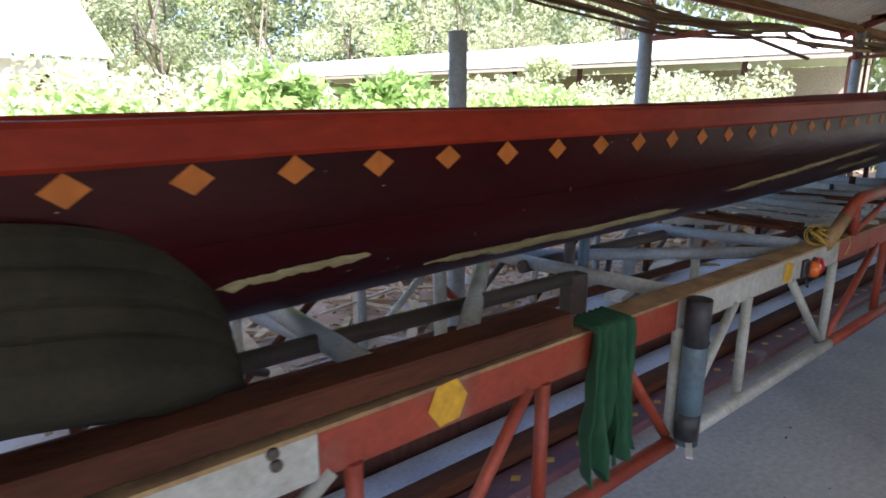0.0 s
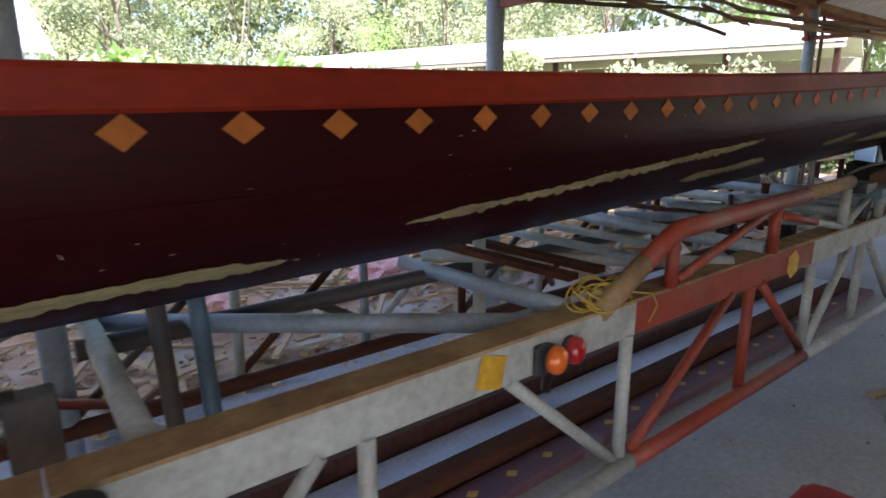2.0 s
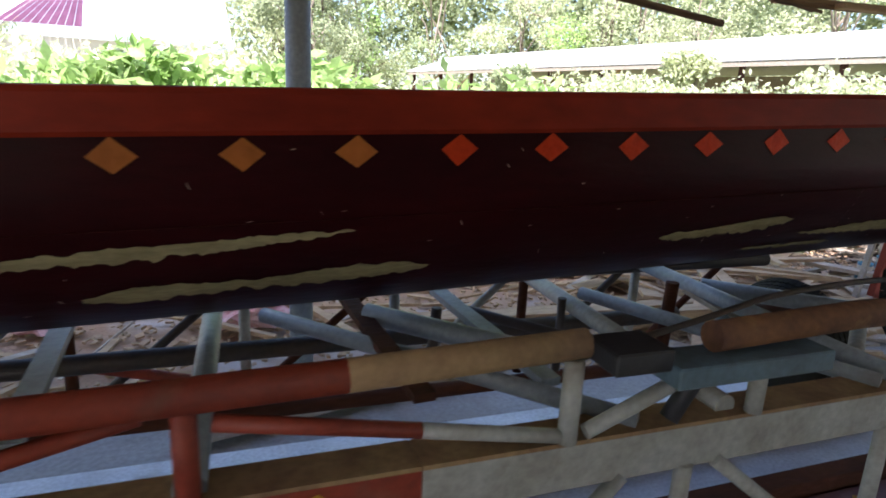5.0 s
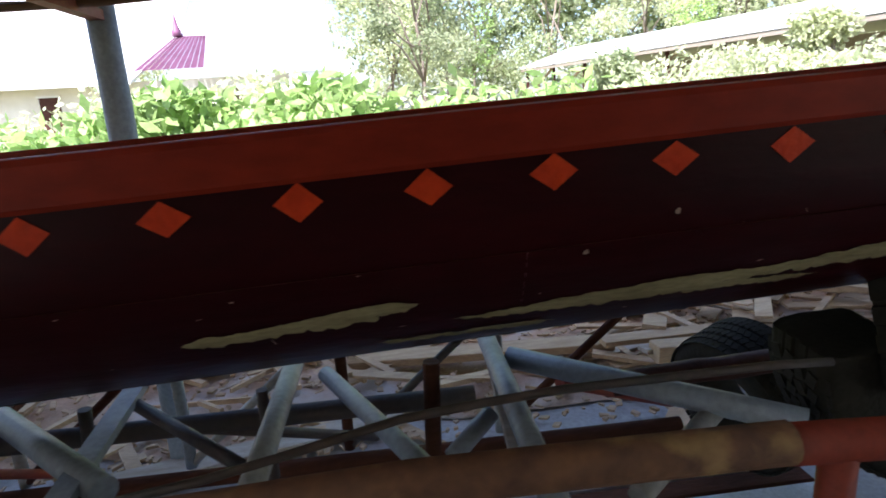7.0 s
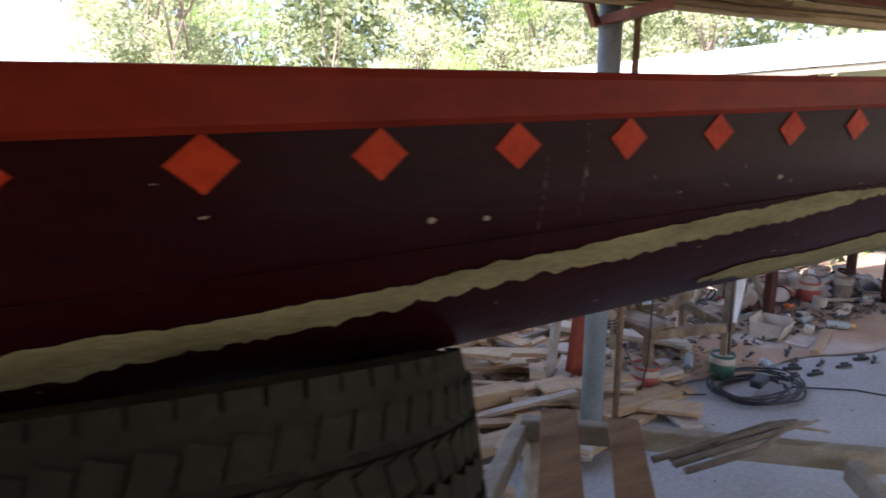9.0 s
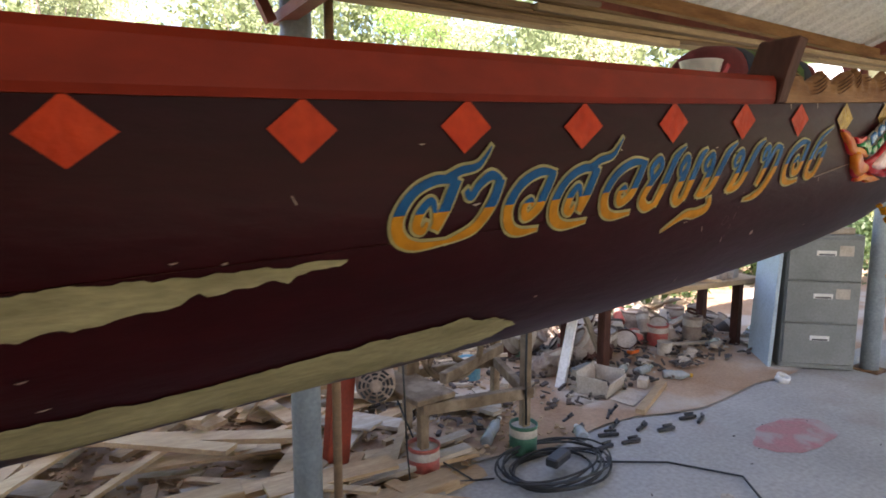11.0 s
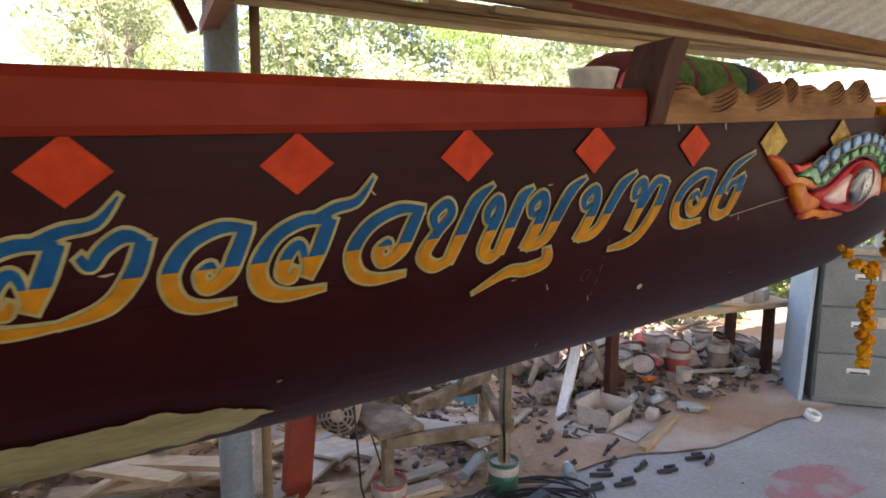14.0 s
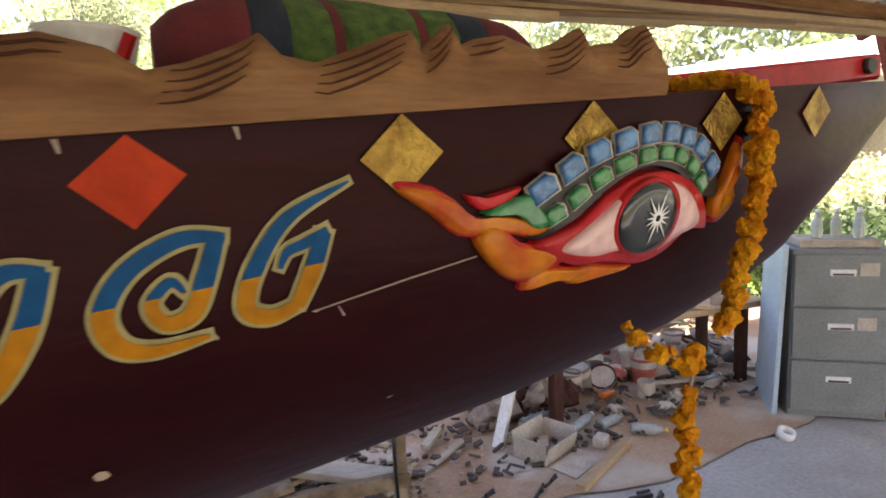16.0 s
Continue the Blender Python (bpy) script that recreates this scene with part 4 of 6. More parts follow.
def brush(pts, widths, box_x, grow, off, keep=None):
    """One stroke of a letter as a ribbon on the hull; keep takes the part above or below the colour change."""
    x0, x1 = box_x
    P = [Vector((x0 + 0.004 + (x1 - x0) * u + 0.012 * v, v, 0)) for u, v in pts]
    T = tall(x0)
    for p in P:
        p.y = foot(p.x) - p.y * T
    n = 7 * (len(P) - 1)
    bm = B()
    prev = None
    for i in range(n + 1):
        u = i / n * (len(P) - 1)
        k = min(int(u), len(P) - 2)
        f = u - k
        p0, p1, p2, p3 = P[max(k - 1, 0)], P[k], P[k + 1], P[min(k + 2, len(P) - 1)]
        c = 0.5 * ((2 * p1) + (p2 - p0) * f + (2 * p0 - 5 * p1 + 4 * p2 - p3) * f * f + (3 * p1 - p0 - 3 * p2 + p3) * f ** 3)
        d = 0.5 * ((p2 - p0) + 2 * (2 * p0 - 5 * p1 + 4 * p2 - p3) * f + 3 * (3 * p1 - p0 - 3 * p2 + p3) * f * f)
        nrm = Vector((-d.y, d.x, 0)).normalized()
        w = float(np.interp(i / n, np.linspace(0, 1, len(widths)), widths)) * T / 2 + grow
        if grow and i in (0, n):
            c = c + d.normalized() * (grow * (1 if i else -1))
        cur = [bm.verts.new((c + nrm * w * q)) for q in (1, 0.33, -0.33, -1)]
        if prev:
            for q in range(3):
                bm.faces.new((prev[q], cur[q], cur[q + 1], prev[q + 1]))
        prev = cur
    if keep:
        h = foot(x0) - 0.47 * T
        slope = (foot(x1) - foot(x0)) / (x1 - x0)
        bmesh.ops.bisect_plane(bm, geom=bm.verts[:] + bm.edges[:] + bm.faces[:], plane_co=(x0, h, 0), plane_no=(-slope, 1, 0), clear_outer=keep == "up", clear_inner=keep == "low", dist=1e-6)
    if not bm.verts:
        bm.free()
        return None
    for v in bm.verts:
        v.co = hull(v.co.x, v.co.y, off)
    return bm


for n, (glyph, x0, x1) in enumerate(WORD):
    for k, (pts, widths) in enumerate(BRUSH[glyph]):
        lift = 0.0003 * k + 0.0001 * (n % 2)
        part("letter_outline", brush(pts, widths, (x0, x1), 0.0034, 0.0014 + lift), M["text_c"], boat, "cream outline of a painted letter")
        for keep, mt, lb in (("up", "text_b", "blue upper half of a painted letter"), ("low", "text_y", "yellow lower half of a painted letter")):
            bm = brush(pts, widths, (x0, x1), 0.0, 0.0032 + lift, keep)
            if bm:
                part("letter_stroke", bm, M[mt], boat, lb)


def smooth_ring(ctrl, n=8):
    """A closed curve through the control points."""
    out = []
    k = len(ctrl)
    P = [Vector((c[0], c[1])) for c in ctrl]
    for i in range(k):
        p0, p1, p2, p3 = P[i - 1], P[i], P[(i + 1) % k], P[(i + 2) % k]
        for j in range(n):
            f = j / n
            c = 0.5 * ((2 * p1) + (p2 - p0) * f + (2 * p0 - 5 * p1 + 4 * p2 - p3) * f * f + (3 * p1 - p0 - 3 * p2 + p3) * f ** 3)
            out.append((c.x, c.y))
    return out


def relief(name, ring, low, high, m, parent, label="", inset=0.82):
    """A carved piece standing on the hull with a rounded rim."""
    low, high = low * 0.75, high * 0.75
    ring = [(9.45 - 0.8 * high + (p[0] - 9.45) * (0.87 if p[0] > 9.45 else 1.0), 0.115 + (p[1] - 0.115) * 0.88 - 0.12 * high) for p in ring]
    cx, cy = sum(p[0] for p in ring) / len(ring), sum(p[1] for p in ring) / len(ring)
    bm = B()
    rings = []
    for s, o in ((1.0, low), (0.97, low + (high - low) * 0.6), (inset + (1 - inset) * 0.45, low + (high - low) * 0.92), (inset * 0.8, high)):
        rings.append([bm.verts.new(hull(cx + (p[0] - cx) * s, cy + (p[1] - cy) * s, o)) for p in ring])
    for a, b in zip(rings, rings[1:]):
        for k in range(len(a)):
            bm.faces.new((a[k], a[(k + 1) % len(a)], b[(k + 1) % len(a)], b[k])).smooth = True
    bm.faces.new(rings[-1])
    return part(name, bm, m, parent, label)


def naga_eye():
    e = thing("carved_eye", (9.45, 0.1, 1.535), "carved and painted wooden serpent eye fixed on the bow", "carving")
    relief("rim", smooth_ring([(9.305, 0.135), (9.36, 0.118), (9.40, 0.090), (9.455, 0.074), (9.515, 0.082), (9.565, 0.112), (9.588, 0.158), (9.555, 0.150), (9.51, 0.176), (9.46, 0.184), (9.40, 0.170), (9.36, 0.166)]), 0.0, 0.020, M["eye_red"], e, "glossy red rim", 0.93)
    relief("eyeball", smooth_ring([(9.345, 0.143), (9.385, 0.118), (9.43, 0.092), (9.475, 0.085), (9.525, 0.097), (9.558, 0.125), (9.565, 0.148), (9.525, 0.158), (9.475, 0.172), (9.42, 0.158), (9.38, 0.157)]), 0.012, 0.030, M["eye_pink"], e, "glossy white and pink eyeball", 0.88)
    relief("iris_ring", [(9.462 + 0.055 * math.cos(a), 0.126 + 0.046 * math.sin(a)) for a in np.linspace(0, 2 * math.pi, 28, endpoint=False)], 0.018, 0.0325, M["eye_red"], e, "", 0.95)
    relief("iris", [(9.463 + 0.050 * math.cos(a), 0.126 + 0.042 * math.sin(a)) for a in np.linspace(0, 2 * math.pi, 28, endpoint=False)], 0.022, 0.037, M["eye_black"], e, "glossy black iris", 0.8)
    bm = B()
    for i in range(14):
        a = 2 * math.pi * i / 14 + 0.1
        l = 0.034 if i in (2, 9, 4, 11) else 0.02
        l *= 0.95
        cx, cy = 9.446, 0.121
        on_hull(bm, [(cx + 0.004 * math.cos(a - 0.5), cy + 0.0035 * math.sin(a - 0.5)), (cx + l * math.cos(a), cy + l * 0.85 * math.sin(a)), (cx + 0.004 * math.cos(a + 0.5), cy + 0.0035 * math.sin(a + 0.5))], 0.0292)
    part("star", bm, M["white"], e, "white painted star")
    # brow: two rows of scales on a dark bed
    bed = [(9.285, 0.110), (9.30, 0.080), (9.35, 0.052), (9.41, 0.034), (9.47, 0.026), (9.53, 0.036), (9.575, 0.068), (9.60, 0.115), (9.575, 0.118), (9.53, 0.080), (9.46, 0.064), (9.40, 0.080), (9.35, 0.112), (9.31, 0.130)]
    relief("brow", smooth_ring(bed, 4), 0.0, 0.012, M["black"], e, "dark carved brow", 0.97)
    top = [(9.297, 0.085), (9.333, 0.066), (9.365, 0.050), (9.400, 0.040), (9.438, 0.033), (9.476, 0.031), (9.510, 0.036), (9.540, 0.046), (9.566, 0.066), (9.588, 0.092)]
    low = [(9.318, 0.110), (9.345, 0.098), (9.372, 0.080), (9.402, 0.066), (9.436, 0.057), (9.470, 0.054), (9.500, 0.058), (9.527, 0.068), (9.550, 0.086), (9.568, 0.110)]
    for row, m, m2 in ((top, "scale_blue", 0.013), (low, "scale_green", 0.010)):
        for i in range(len(row) - 1):
            (x0, h0), (x1, h1) = row[i], row[i + 1]
            dx, dh = (x1 - x0), (h1 - h0)
            l = math.hypot(dx, dh)
            nx, nh = -dh / l, dx / l
            w = m2
            q = [(x0 + dx * 0.08 - nx * w, h0 + dh * 0.08 - nh * w), (x0 + dx * 0.75 - nx * w * 1.1, h0 + dh * 0.75 - nh * w * 1.1), (x0 + dx * 0.95 - nx * w * 0.5, h0 + dh * 0.95 - nh * w * 0.5), (x0 + dx * 0.92 + nx * w, h0 + dh * 0.92 + nh * w), (x0 + dx * 0.05 + nx * w, h0 + dh * 0.05 + nh * w)]
            sc = relief("scale_edge", q, 0.008, 0.018, M["paper"], e)
            c = (sum(p[0] for p in q) / 5, sum(p[1] for p in q) / 5)
            relief("scale", [(c[0] + (p[0] - c[0]) * 0.86, c[1] + (p[1] - c[1]) * 0.86) for p in q], 0.014, 0.0215, M[m], e, "painted scale with white edge", 0.7)
    for nm, ring, m, hi in (("flame", [(9.165, 0.055), (9.20, 0.062), (9.235, 0.092), (9.275, 0.098), (9.33, 0.118), (9.31, 0.125), (9.265, 0.112), (9.225, 0.108), (9.195, 0.082)], "flame", 0.014),
                            ("flame", [(9.245, 0.118), (9.262, 0.104), (9.29, 0.128), (9.33, 0.142), (9.345, 0.155), (9.31, 0.170), (9.275, 0.158)], "flame", 0.020),
                            ("flame", [(9.30, 0.182), (9.315, 0.163), (9.36, 0.170), (9.40, 0.176), (9.365, 0.184), (9.34, 0.180)], "flame", 0.016),
                            ("flame", [(9.36, 0.188), (9.372, 0.170), (9.42, 0.180), (9.45, 0.188), (9.40, 0.190)], "flame", 0.016),
                            ("flame", [(9.60, 0.150), (9.595, 0.125), (9.612, 0.105), (9.635, 0.055), (9.645, 0.085), (9.632, 0.112), (9.640, 0.130), (9.620, 0.150)], "flame", 0.018),
                            ("curl", [(9.23, 0.070), (9.25, 0.075), (9.29, 0.070), (9.275, 0.083), (9.245, 0.087)], "eye_red", 0.014),
                            ("leaf", [(9.25, 0.092), (9.275, 0.080), (9.305, 0.078), (9.315, 0.095), (9.335, 0.115), (9.31, 0.117), (9.292, 0.102), (9.275, 0.095)], "scale_green", 0.018),
                            ("curl", [(9.607, 0.135), (9.612, 0.120), (9.626, 0.118), (9.624, 0.134), (9.612, 0.142)], "text_y", 0.021)):
        ring = smooth_ring(ring, 4)
        if nm == "flame":
            mx, mh = sum(p[0] for p in ring) / len(ring), sum(p[1] for p in ring) / len(ring)
            relief("flame_edge", [(mx + (p[0] - mx) * 1.10, mh + (p[1] - mh) * 1.16) for p in ring], 0.0, hi * 0.62, M["eye_red"], e, "red edge of a flame", 0.9)
        relief(nm, ring, 0.0, hi, M[m], e, "", 0.75)


naga_eye()


def bow_top():
    # dark carved block where the red strake ends
    bm = B()
    poly = [(8.860, -0.004), (8.893, -0.004), (8.895, 0.050), (8.904, 0.104), (8.868, 0.108), (8.862, 0.050)]
    for y0, y1 in ((-0.012, 0.06),):
        a = [bm.verts.new((x, side(x) + y0 - 0.25 * max(z, 0), seam(x) + z)) for x, z in poly]
        b = [bm.verts.new((x, side(x) + y1 - 0.25 * max(z, 0), seam(x) + z)) for x, z in poly]
        bm.faces.new(a)
        bm.faces.new(b[::-1])
        for k in range(len(poly)):
            bm.faces.new((a[k], b[k], b[(k + 1) % len(poly)], a[(k + 1) % len(poly)]))
    bmesh.ops.bevel(bm, geom=bm.edges[:], offset=0.003, segments=1, affect="EDGES")
    part("bow_chock", box(B(), (8.852, side(8.852) + 0.10, seam(8.852) + 0.024), (0.026, 0.09, 0.056), bevel=0.004), M["dark_wood"], boat, "dark wooden chock against the block")
    part("bow_block", bm, M["dark_wood"], boat, "dark carved wooden block on the gunwale")
    # wave-carved wash board
    prof = table([8.86, 8.93, 8.965, 8.985, 9.01, 9.045, 9.06, 9.075, 9.10, 9.13, 9.165, 9.18, 9.185, 9.20, 9.215, 9.225, 9.24, 9.27, 9.305, 9.33, 9.36, 9.365, 9.38, 9.41, 9.43, 9.45, 9.468],
                 [0.052, 0.060, 0.050, 0.036, 0.040, 0.052, 0.060, 0.044, 0.038, 0.048, 0.060, 0.062, 0.044, 0.056, 0.068, 0.050, 0.055, 0.058, 0.046, 0.052, 0.066, 0.046, 0.050, 0.052, 0.066, 0.070, 0.050])
    for far in (False, True):
        bm = B()
        rows = []
        for x in np.linspace(8.888, 9.468, 150):
            top = prof(x)
            ring = []
            for z, yy in ((-0.003, -0.010), (top * 0.30, -0.012), (top * 0.5, -0.010 - 0.002 * math.sin(x * 160)), (top * 0.68, -0.006 + 0.0025 * math.sin(x * 160 + 1)), (top * 0.85, -0.003 + 0.003 * math.sin(x * 170 + 2)), (top, 0.004), (top, 0.014), (top * 0.5, 0.018), (-0.003, 0.02)):
                y = side(x) + yy
                if far:
                    y = 2 * (side(x) + half(x)) - y
                ring.append(bm.verts.new((x, y, seam(x) + z)))
            rows.append(ring)
        for a, b in zip(rows, rows[1:]):
            for k in range(9):
                bm.faces.new((a[k], b[k], b[(k + 1) % 9], a[(k + 1) % 9])).smooth = k in (1, 2, 3, 4)
        bm.faces.new(rows[0])
        bm.faces.new(rows[-1][::-1])
        board = part("wave_board", bm, M["carve"], boat, "bare brown wooden board carved with waves")
        if far:
            continue
        for cx, n, l in ((8.945, 2, 0.05), (9.055, 4, 0.055), (9.172, 4, 0.07), (9.213, 3, 0.022), (9.265, 2, 0.035), (9.358, 4, 0.045), (9.452, 4, 0.05)):
            for k in range(n):
                pts = []
                for i in range(8):
                    u = i / 7
                    x = cx - l * (1 - u) - 0.003 * k
                    z = prof(x) - 0.005 - 0.0065 * k - 0.010 * (1 - u) * u
                    pts.append((x, side(x) - 0.0075 - 0.0018 * k, seam(x) + max(z, 0.008)))
                part("carved_groove", sweep(B(), pts, [0.0004, 0.0007, 0.0010, 0.0012, 0.0012, 0.0011, 0.0008, 0.0004], 6), M["beam"], board, "dark carved groove")
    part("fore_deck", bar(B(), (8.82, 0.42, 1.670), (9.6, 0.40, 1.723), 0.46, 0.012), M["dark_wood"], boat)
    part("stem_plank", bar(B(), (9.62, 0.32, 1.743), (10.17, 0.34, 1.803), 0.10, 0.045, 0.006), M["eye_red"], boat, "short red painted plank on the stem")
    part("stem_hole", lathe(B(), (10.12, 0.289, 1.800), [(0.014, 0), (0.014, 0.012)], 12, (90, 0, 0)), M["black"], boat)
    # pillow
    c = Vector((9.225, 0.37, 1.708))
    t = thing("cushion", c, "stuffed cloth cushion with dark red ends and a green woven middle", "cushion")
    bands = ((-0.21, -0.13, "cushion", "dark red end"), (-0.13, -0.095, "cloth_navy", "navy band"), (-0.095, -0.055, "cloth_green", "green check band"), (-0.055, -0.045, "cushion", "red stripe"), (-0.045, 0.035, "cloth_green", "green patterned middle"), (0.035, 0.045, "cushion", "red stripe"), (0.045, 0.08, "cloth_green", "green check band"), (0.08, 0.12, "cloth_navy", "navy band"), (0.12, 0.215, "cushion", "dark red end"))
    for x0, x1, m, lb in bands:
        x0, x1 = x0 * 1.08, x1 * 1.08
        bm = B()
        rows = []
        for x in np.linspace(x0, x1, 6):
            f = max(0.15, (1 - abs(x / 0.238) ** 5)) ** 0.5
            ring = []
            for k in range(20):
                a = 2 * math.pi * k / 20
                rr = 0.070 * f * (1 + 0.05 * noise.noise((x * 14, math.cos(a) * 2, math.sin(a) * 2)))
                ring.append(bm.verts.new(c + Vector((x, 1.35 * rr * math.cos(a), 0.068 + rr * math.sin(a)))))
            rows.append(ring)
        for a, b in zip(rows, rows[1:]):
            for k in range(20):
                bm.faces.new((a[k], a[(k + 1) % 20], b[(k + 1) % 20], b[k])).smooth = True
        bm.faces.new(rows[0])
        bm.faces.new(rows[-1])
        part("band", bm, M[m], t, lb)
    t = thing("offering_bowl", (8.945, 0.30, 1.718), "white plastic bowl with a red handle standing on the foredeck", "bowl")
    part("bowl", lathe(B(), (8.945, 0.30, 1.718), [(0.022, 0), (0.026, 0.004), (0.036, 0.035), (0.042, 0.062), (0.044, 0.066), (0.040, 0.062), (0.030, 0.03), (0.001, 0.012)], 24), M["white"], t)
    part("handle", bar(B(), (8.97, 0.265, 1.753), (8.98, 0.260, 1.776), 0.008, 0.008), M["eye_red"], t, "red handle")
    bm = B()
    for i in range(26):
        bmesh.ops.create_uvsphere(bm, u_segments=8, v_segments=6, radius=1, matrix=Matrix.Translation((8.83 + 0.03 * (i % 6) - 0.06, 0.2 + 0.03 * (i // 6), 1.695 + 0.012 * noise.noise((i, 3, 3)))) @ Matrix.Diagonal((0.03, 0.022, 0.035, 1)))
    solo("crumpled_cloth", wobble(bm, 0.012, 25), M["cushion"], "crumpled dark red and pale cloth lying on the foredeck", "cloth", smooth=True)


bow_top()


def blossom(bm, c, r, rng):
    """A marigold head: a ball of short petals."""
    q = bmesh.ops.create_icosphere(bm, subdivisions=2, radius=r, matrix=Matrix.Translation(c))
    for v in q["verts"]:
        d = v.co - Vector(c)
        v.co = Vector(c) + d * rng.uniform(0.62, 1.25)


def garland():
    rng = random.Random(3)
    g = thing("marigold_garland", (9.58, 0.12, 1.233), "orange marigold garland hung over the bow with a long tail", "garland")

    def run(name, pts, r, gap):
        P = [Vector(p) for p in pts]
        strand = part(name, sweep(B(), P, 0.0015, 5), M["paper"], g, "string of orange marigold blossoms")
        for a, b in zip(P, P[1:]):
            n = max(int((b - a).length / gap / 0.85), 1)
            for i in range(n):
                c = a.lerp(b, i / n) + Vector((rng.uniform(-1, 1), rng.uniform(-1, 1), rng.uniform(-1, 1))) * r * 0.55
                bm = B()
                blossom(bm, c, r * rng.uniform(0.55, 1.1), rng)
                part("blossom", bm, M["marigold"], strand)

    run("drape", [(9.62, 0.36, 1.743), (9.61, 0.20, 1.745), (9.612, 0.125, 1.728), (9.608, 0.115, 1.643), (9.600, 0.12, 1.583), (9.588, 0.125, 1.513), (9.572, 0.125, 1.468), (9.55, 0.125, 1.448)], 0.0125, 0.008)
    run("drape", [(9.63, 0.14, 1.728), (9.626, 0.13, 1.643), (9.618, 0.13, 1.583), (9.60, 0.135, 1.513), (9.575, 0.135, 1.458)], 0.0115, 0.009)
    run("side_loop", [(9.422, 0.135, 1.473), (9.455, 0.125, 1.448), (9.485, 0.12, 1.433), (9.51, 0.12, 1.429)], 0.012, 0.014)
    run("knot", [(9.505, 0.12, 1.429), (9.52, 0.12, 1.421)], 0.013, 0.010)
    part("string", tube((9.510, 0.12, 1.423), (9.500, 0.12, 1.391), 0.0022, 6), M["paper"], g)
    run("tail", [(9.500, 0.12, 1.393), (9.505, 0.12, 1.233)], 0.0125, 0.0085)


garland()

# ---- things on and under the trailer ----
def rag():
    bm = B()
    nx, nz = 26, 40
    grid = []
    for i in range(nx + 1):
        col = []
        u = i / nx
        x = 1.115 + 0.165 * u
        low = 0.48 + 0.05 * noise.noise((u * 7, 2, 0)) + (0.03 if u > 0.5 else 0)
        for j in range(nz + 1):
            w = j / nz
            if w < 0.15:
                y, z = TY + 0.07 - 0.095 * w / 0.15, 0.900 + 0.004 * math.sin(u * 40)
            else:
                f = (w - 0.15) / 0.85
                y = TY - 0.022 - 0.075 * (0.35 + 0.65 * f) * (0.5 + 0.5 * math.sin(u * 27 + 1.6 * math.sin(f * 2.4 + u * 3))) - 0.012 * noise.noise((u * 9, f * 5, 3))
                z = 0.900 - (0.900 - low) * f
            xx = x + 0.012 * math.sin(w * 6 + u * 9) * w - 0.055 * w * (1 - u) - 0.02 * w * (u > 0.5) * u
            col.append(bm.verts.new((xx, y, z)))
        grid.append(col)
    for i in range(nx):
        for j in range(nz):
            if i in (12, 13) and j > 19 + 3 * (i - 12):
                continue
            bm.faces.new((grid[i][j], grid[i + 1][j], grid[i + 1][j + 1], grid[i][j + 1])).smooth = True
    ob = solo("green_rag", bm, M["green_cloth"], "dark green cloth rag hanging over the trailer rail", "rag")
    md = ob.modifiers.new("thick", "SOLIDIFY")
    md.thickness = 0.004


rag()
pp = lathe(B(), (1.60, TY - 0.062, 0.40), [(0.038, 0), (0.038, 0.49), (0.033, 0.49), (0.033, 0.03)], 24)
t = thing("pipe_stub", (1.60, TY - 0.062, 0.40), "black and blue-stained steel pipe fixed upright on the trailer", "pipe")
part("pipe", pp, M["bluegrey"], t)
part("rim", lathe(B(), (1.60, TY - 0.062, 0.74), [(0.0385, 0), (0.0388, 0.10), (0.0386, 0.152)], 24), M["black"], t, "black painted top")
part("band", lathe(B(), (1.60, TY - 0.062, 0.42), [(0.0385, 0), (0.0388, 0.05), (0.0386, 0.09)], 24), M["black"], t, "black stained foot")
lt = thing("marker_lamp", (2.60, TY - 0.03, 0.80), "amber and red round marker lamps wired to the rail", "lamp")
part("backing", box(B(), (2.56, TY - 0.014, 0.818), (0.05, 0.016, 0.075), bevel=0.004), M["black"], lt)
for x, y, m, lb in ((2.585, TY - 0.022, "amber", "amber lens"), (2.665, TY - 0.012, "redlens", "red lens")):
    ln = part("lens", lathe(B(), (x, y, 0.815), [(0.034, 0), (0.036, 0.012), (0.034, 0.026), (0.024, 0.036), (0.001, 0.040)], 20, (90, 0, 20)), M[m], lt, lb)
    part("housing", lathe(B(), (x, y + 0.012, 0.815), [(0.036, 0), (0.036, 0.012)], 20, (90, 0, 20)), M["black"], lt)
part("wire", sweep(B(), [(2.56, TY - 0.02, 0.79), (2.545, TY - 0.03, 0.75), (2.57, TY - 0.03, 0.735), (2.59, TY - 0.02, 0.765)], 0.003, 6), M["cable"], lt)


def rope():
    rng = random.Random(12)
    t = thing("yellow_rope", (2.84, TY, 0.885), "frayed yellow rope wound round the rail joint", "rope")
    for k in range(16):
        pts = []
        c = Vector((2.85 + rng.uniform(-0.06, 0.05), TY + rng.uniform(-0.01, 0.05), 0.915 + rng.uniform(-0.01, 0.02)))
        a0, rr = rng.uniform(0, 6.28), rng.uniform(0.03, 0.075)
        tl = rng.uniform(-0.9, 0.9)
        for i in range(14):
            a = a0 + i * 0.42
            pts.append(c + Vector((rr * math.cos(a), 0.5 * rr * math.sin(a), 0.45 * rr * math.sin(a + tl))))
        part("strand", sweep(B(), pts, 0.003, 5), M["rope"], t)
    part("loose_end", sweep(B(), [(2.93, TY, 0.91), (2.99, TY - 0.03, 0.90), (3.02, TY - 0.03, 0.86), (3.0, TY - 0.02, 0.81)], 0.0022, 5), M["rope"], t)


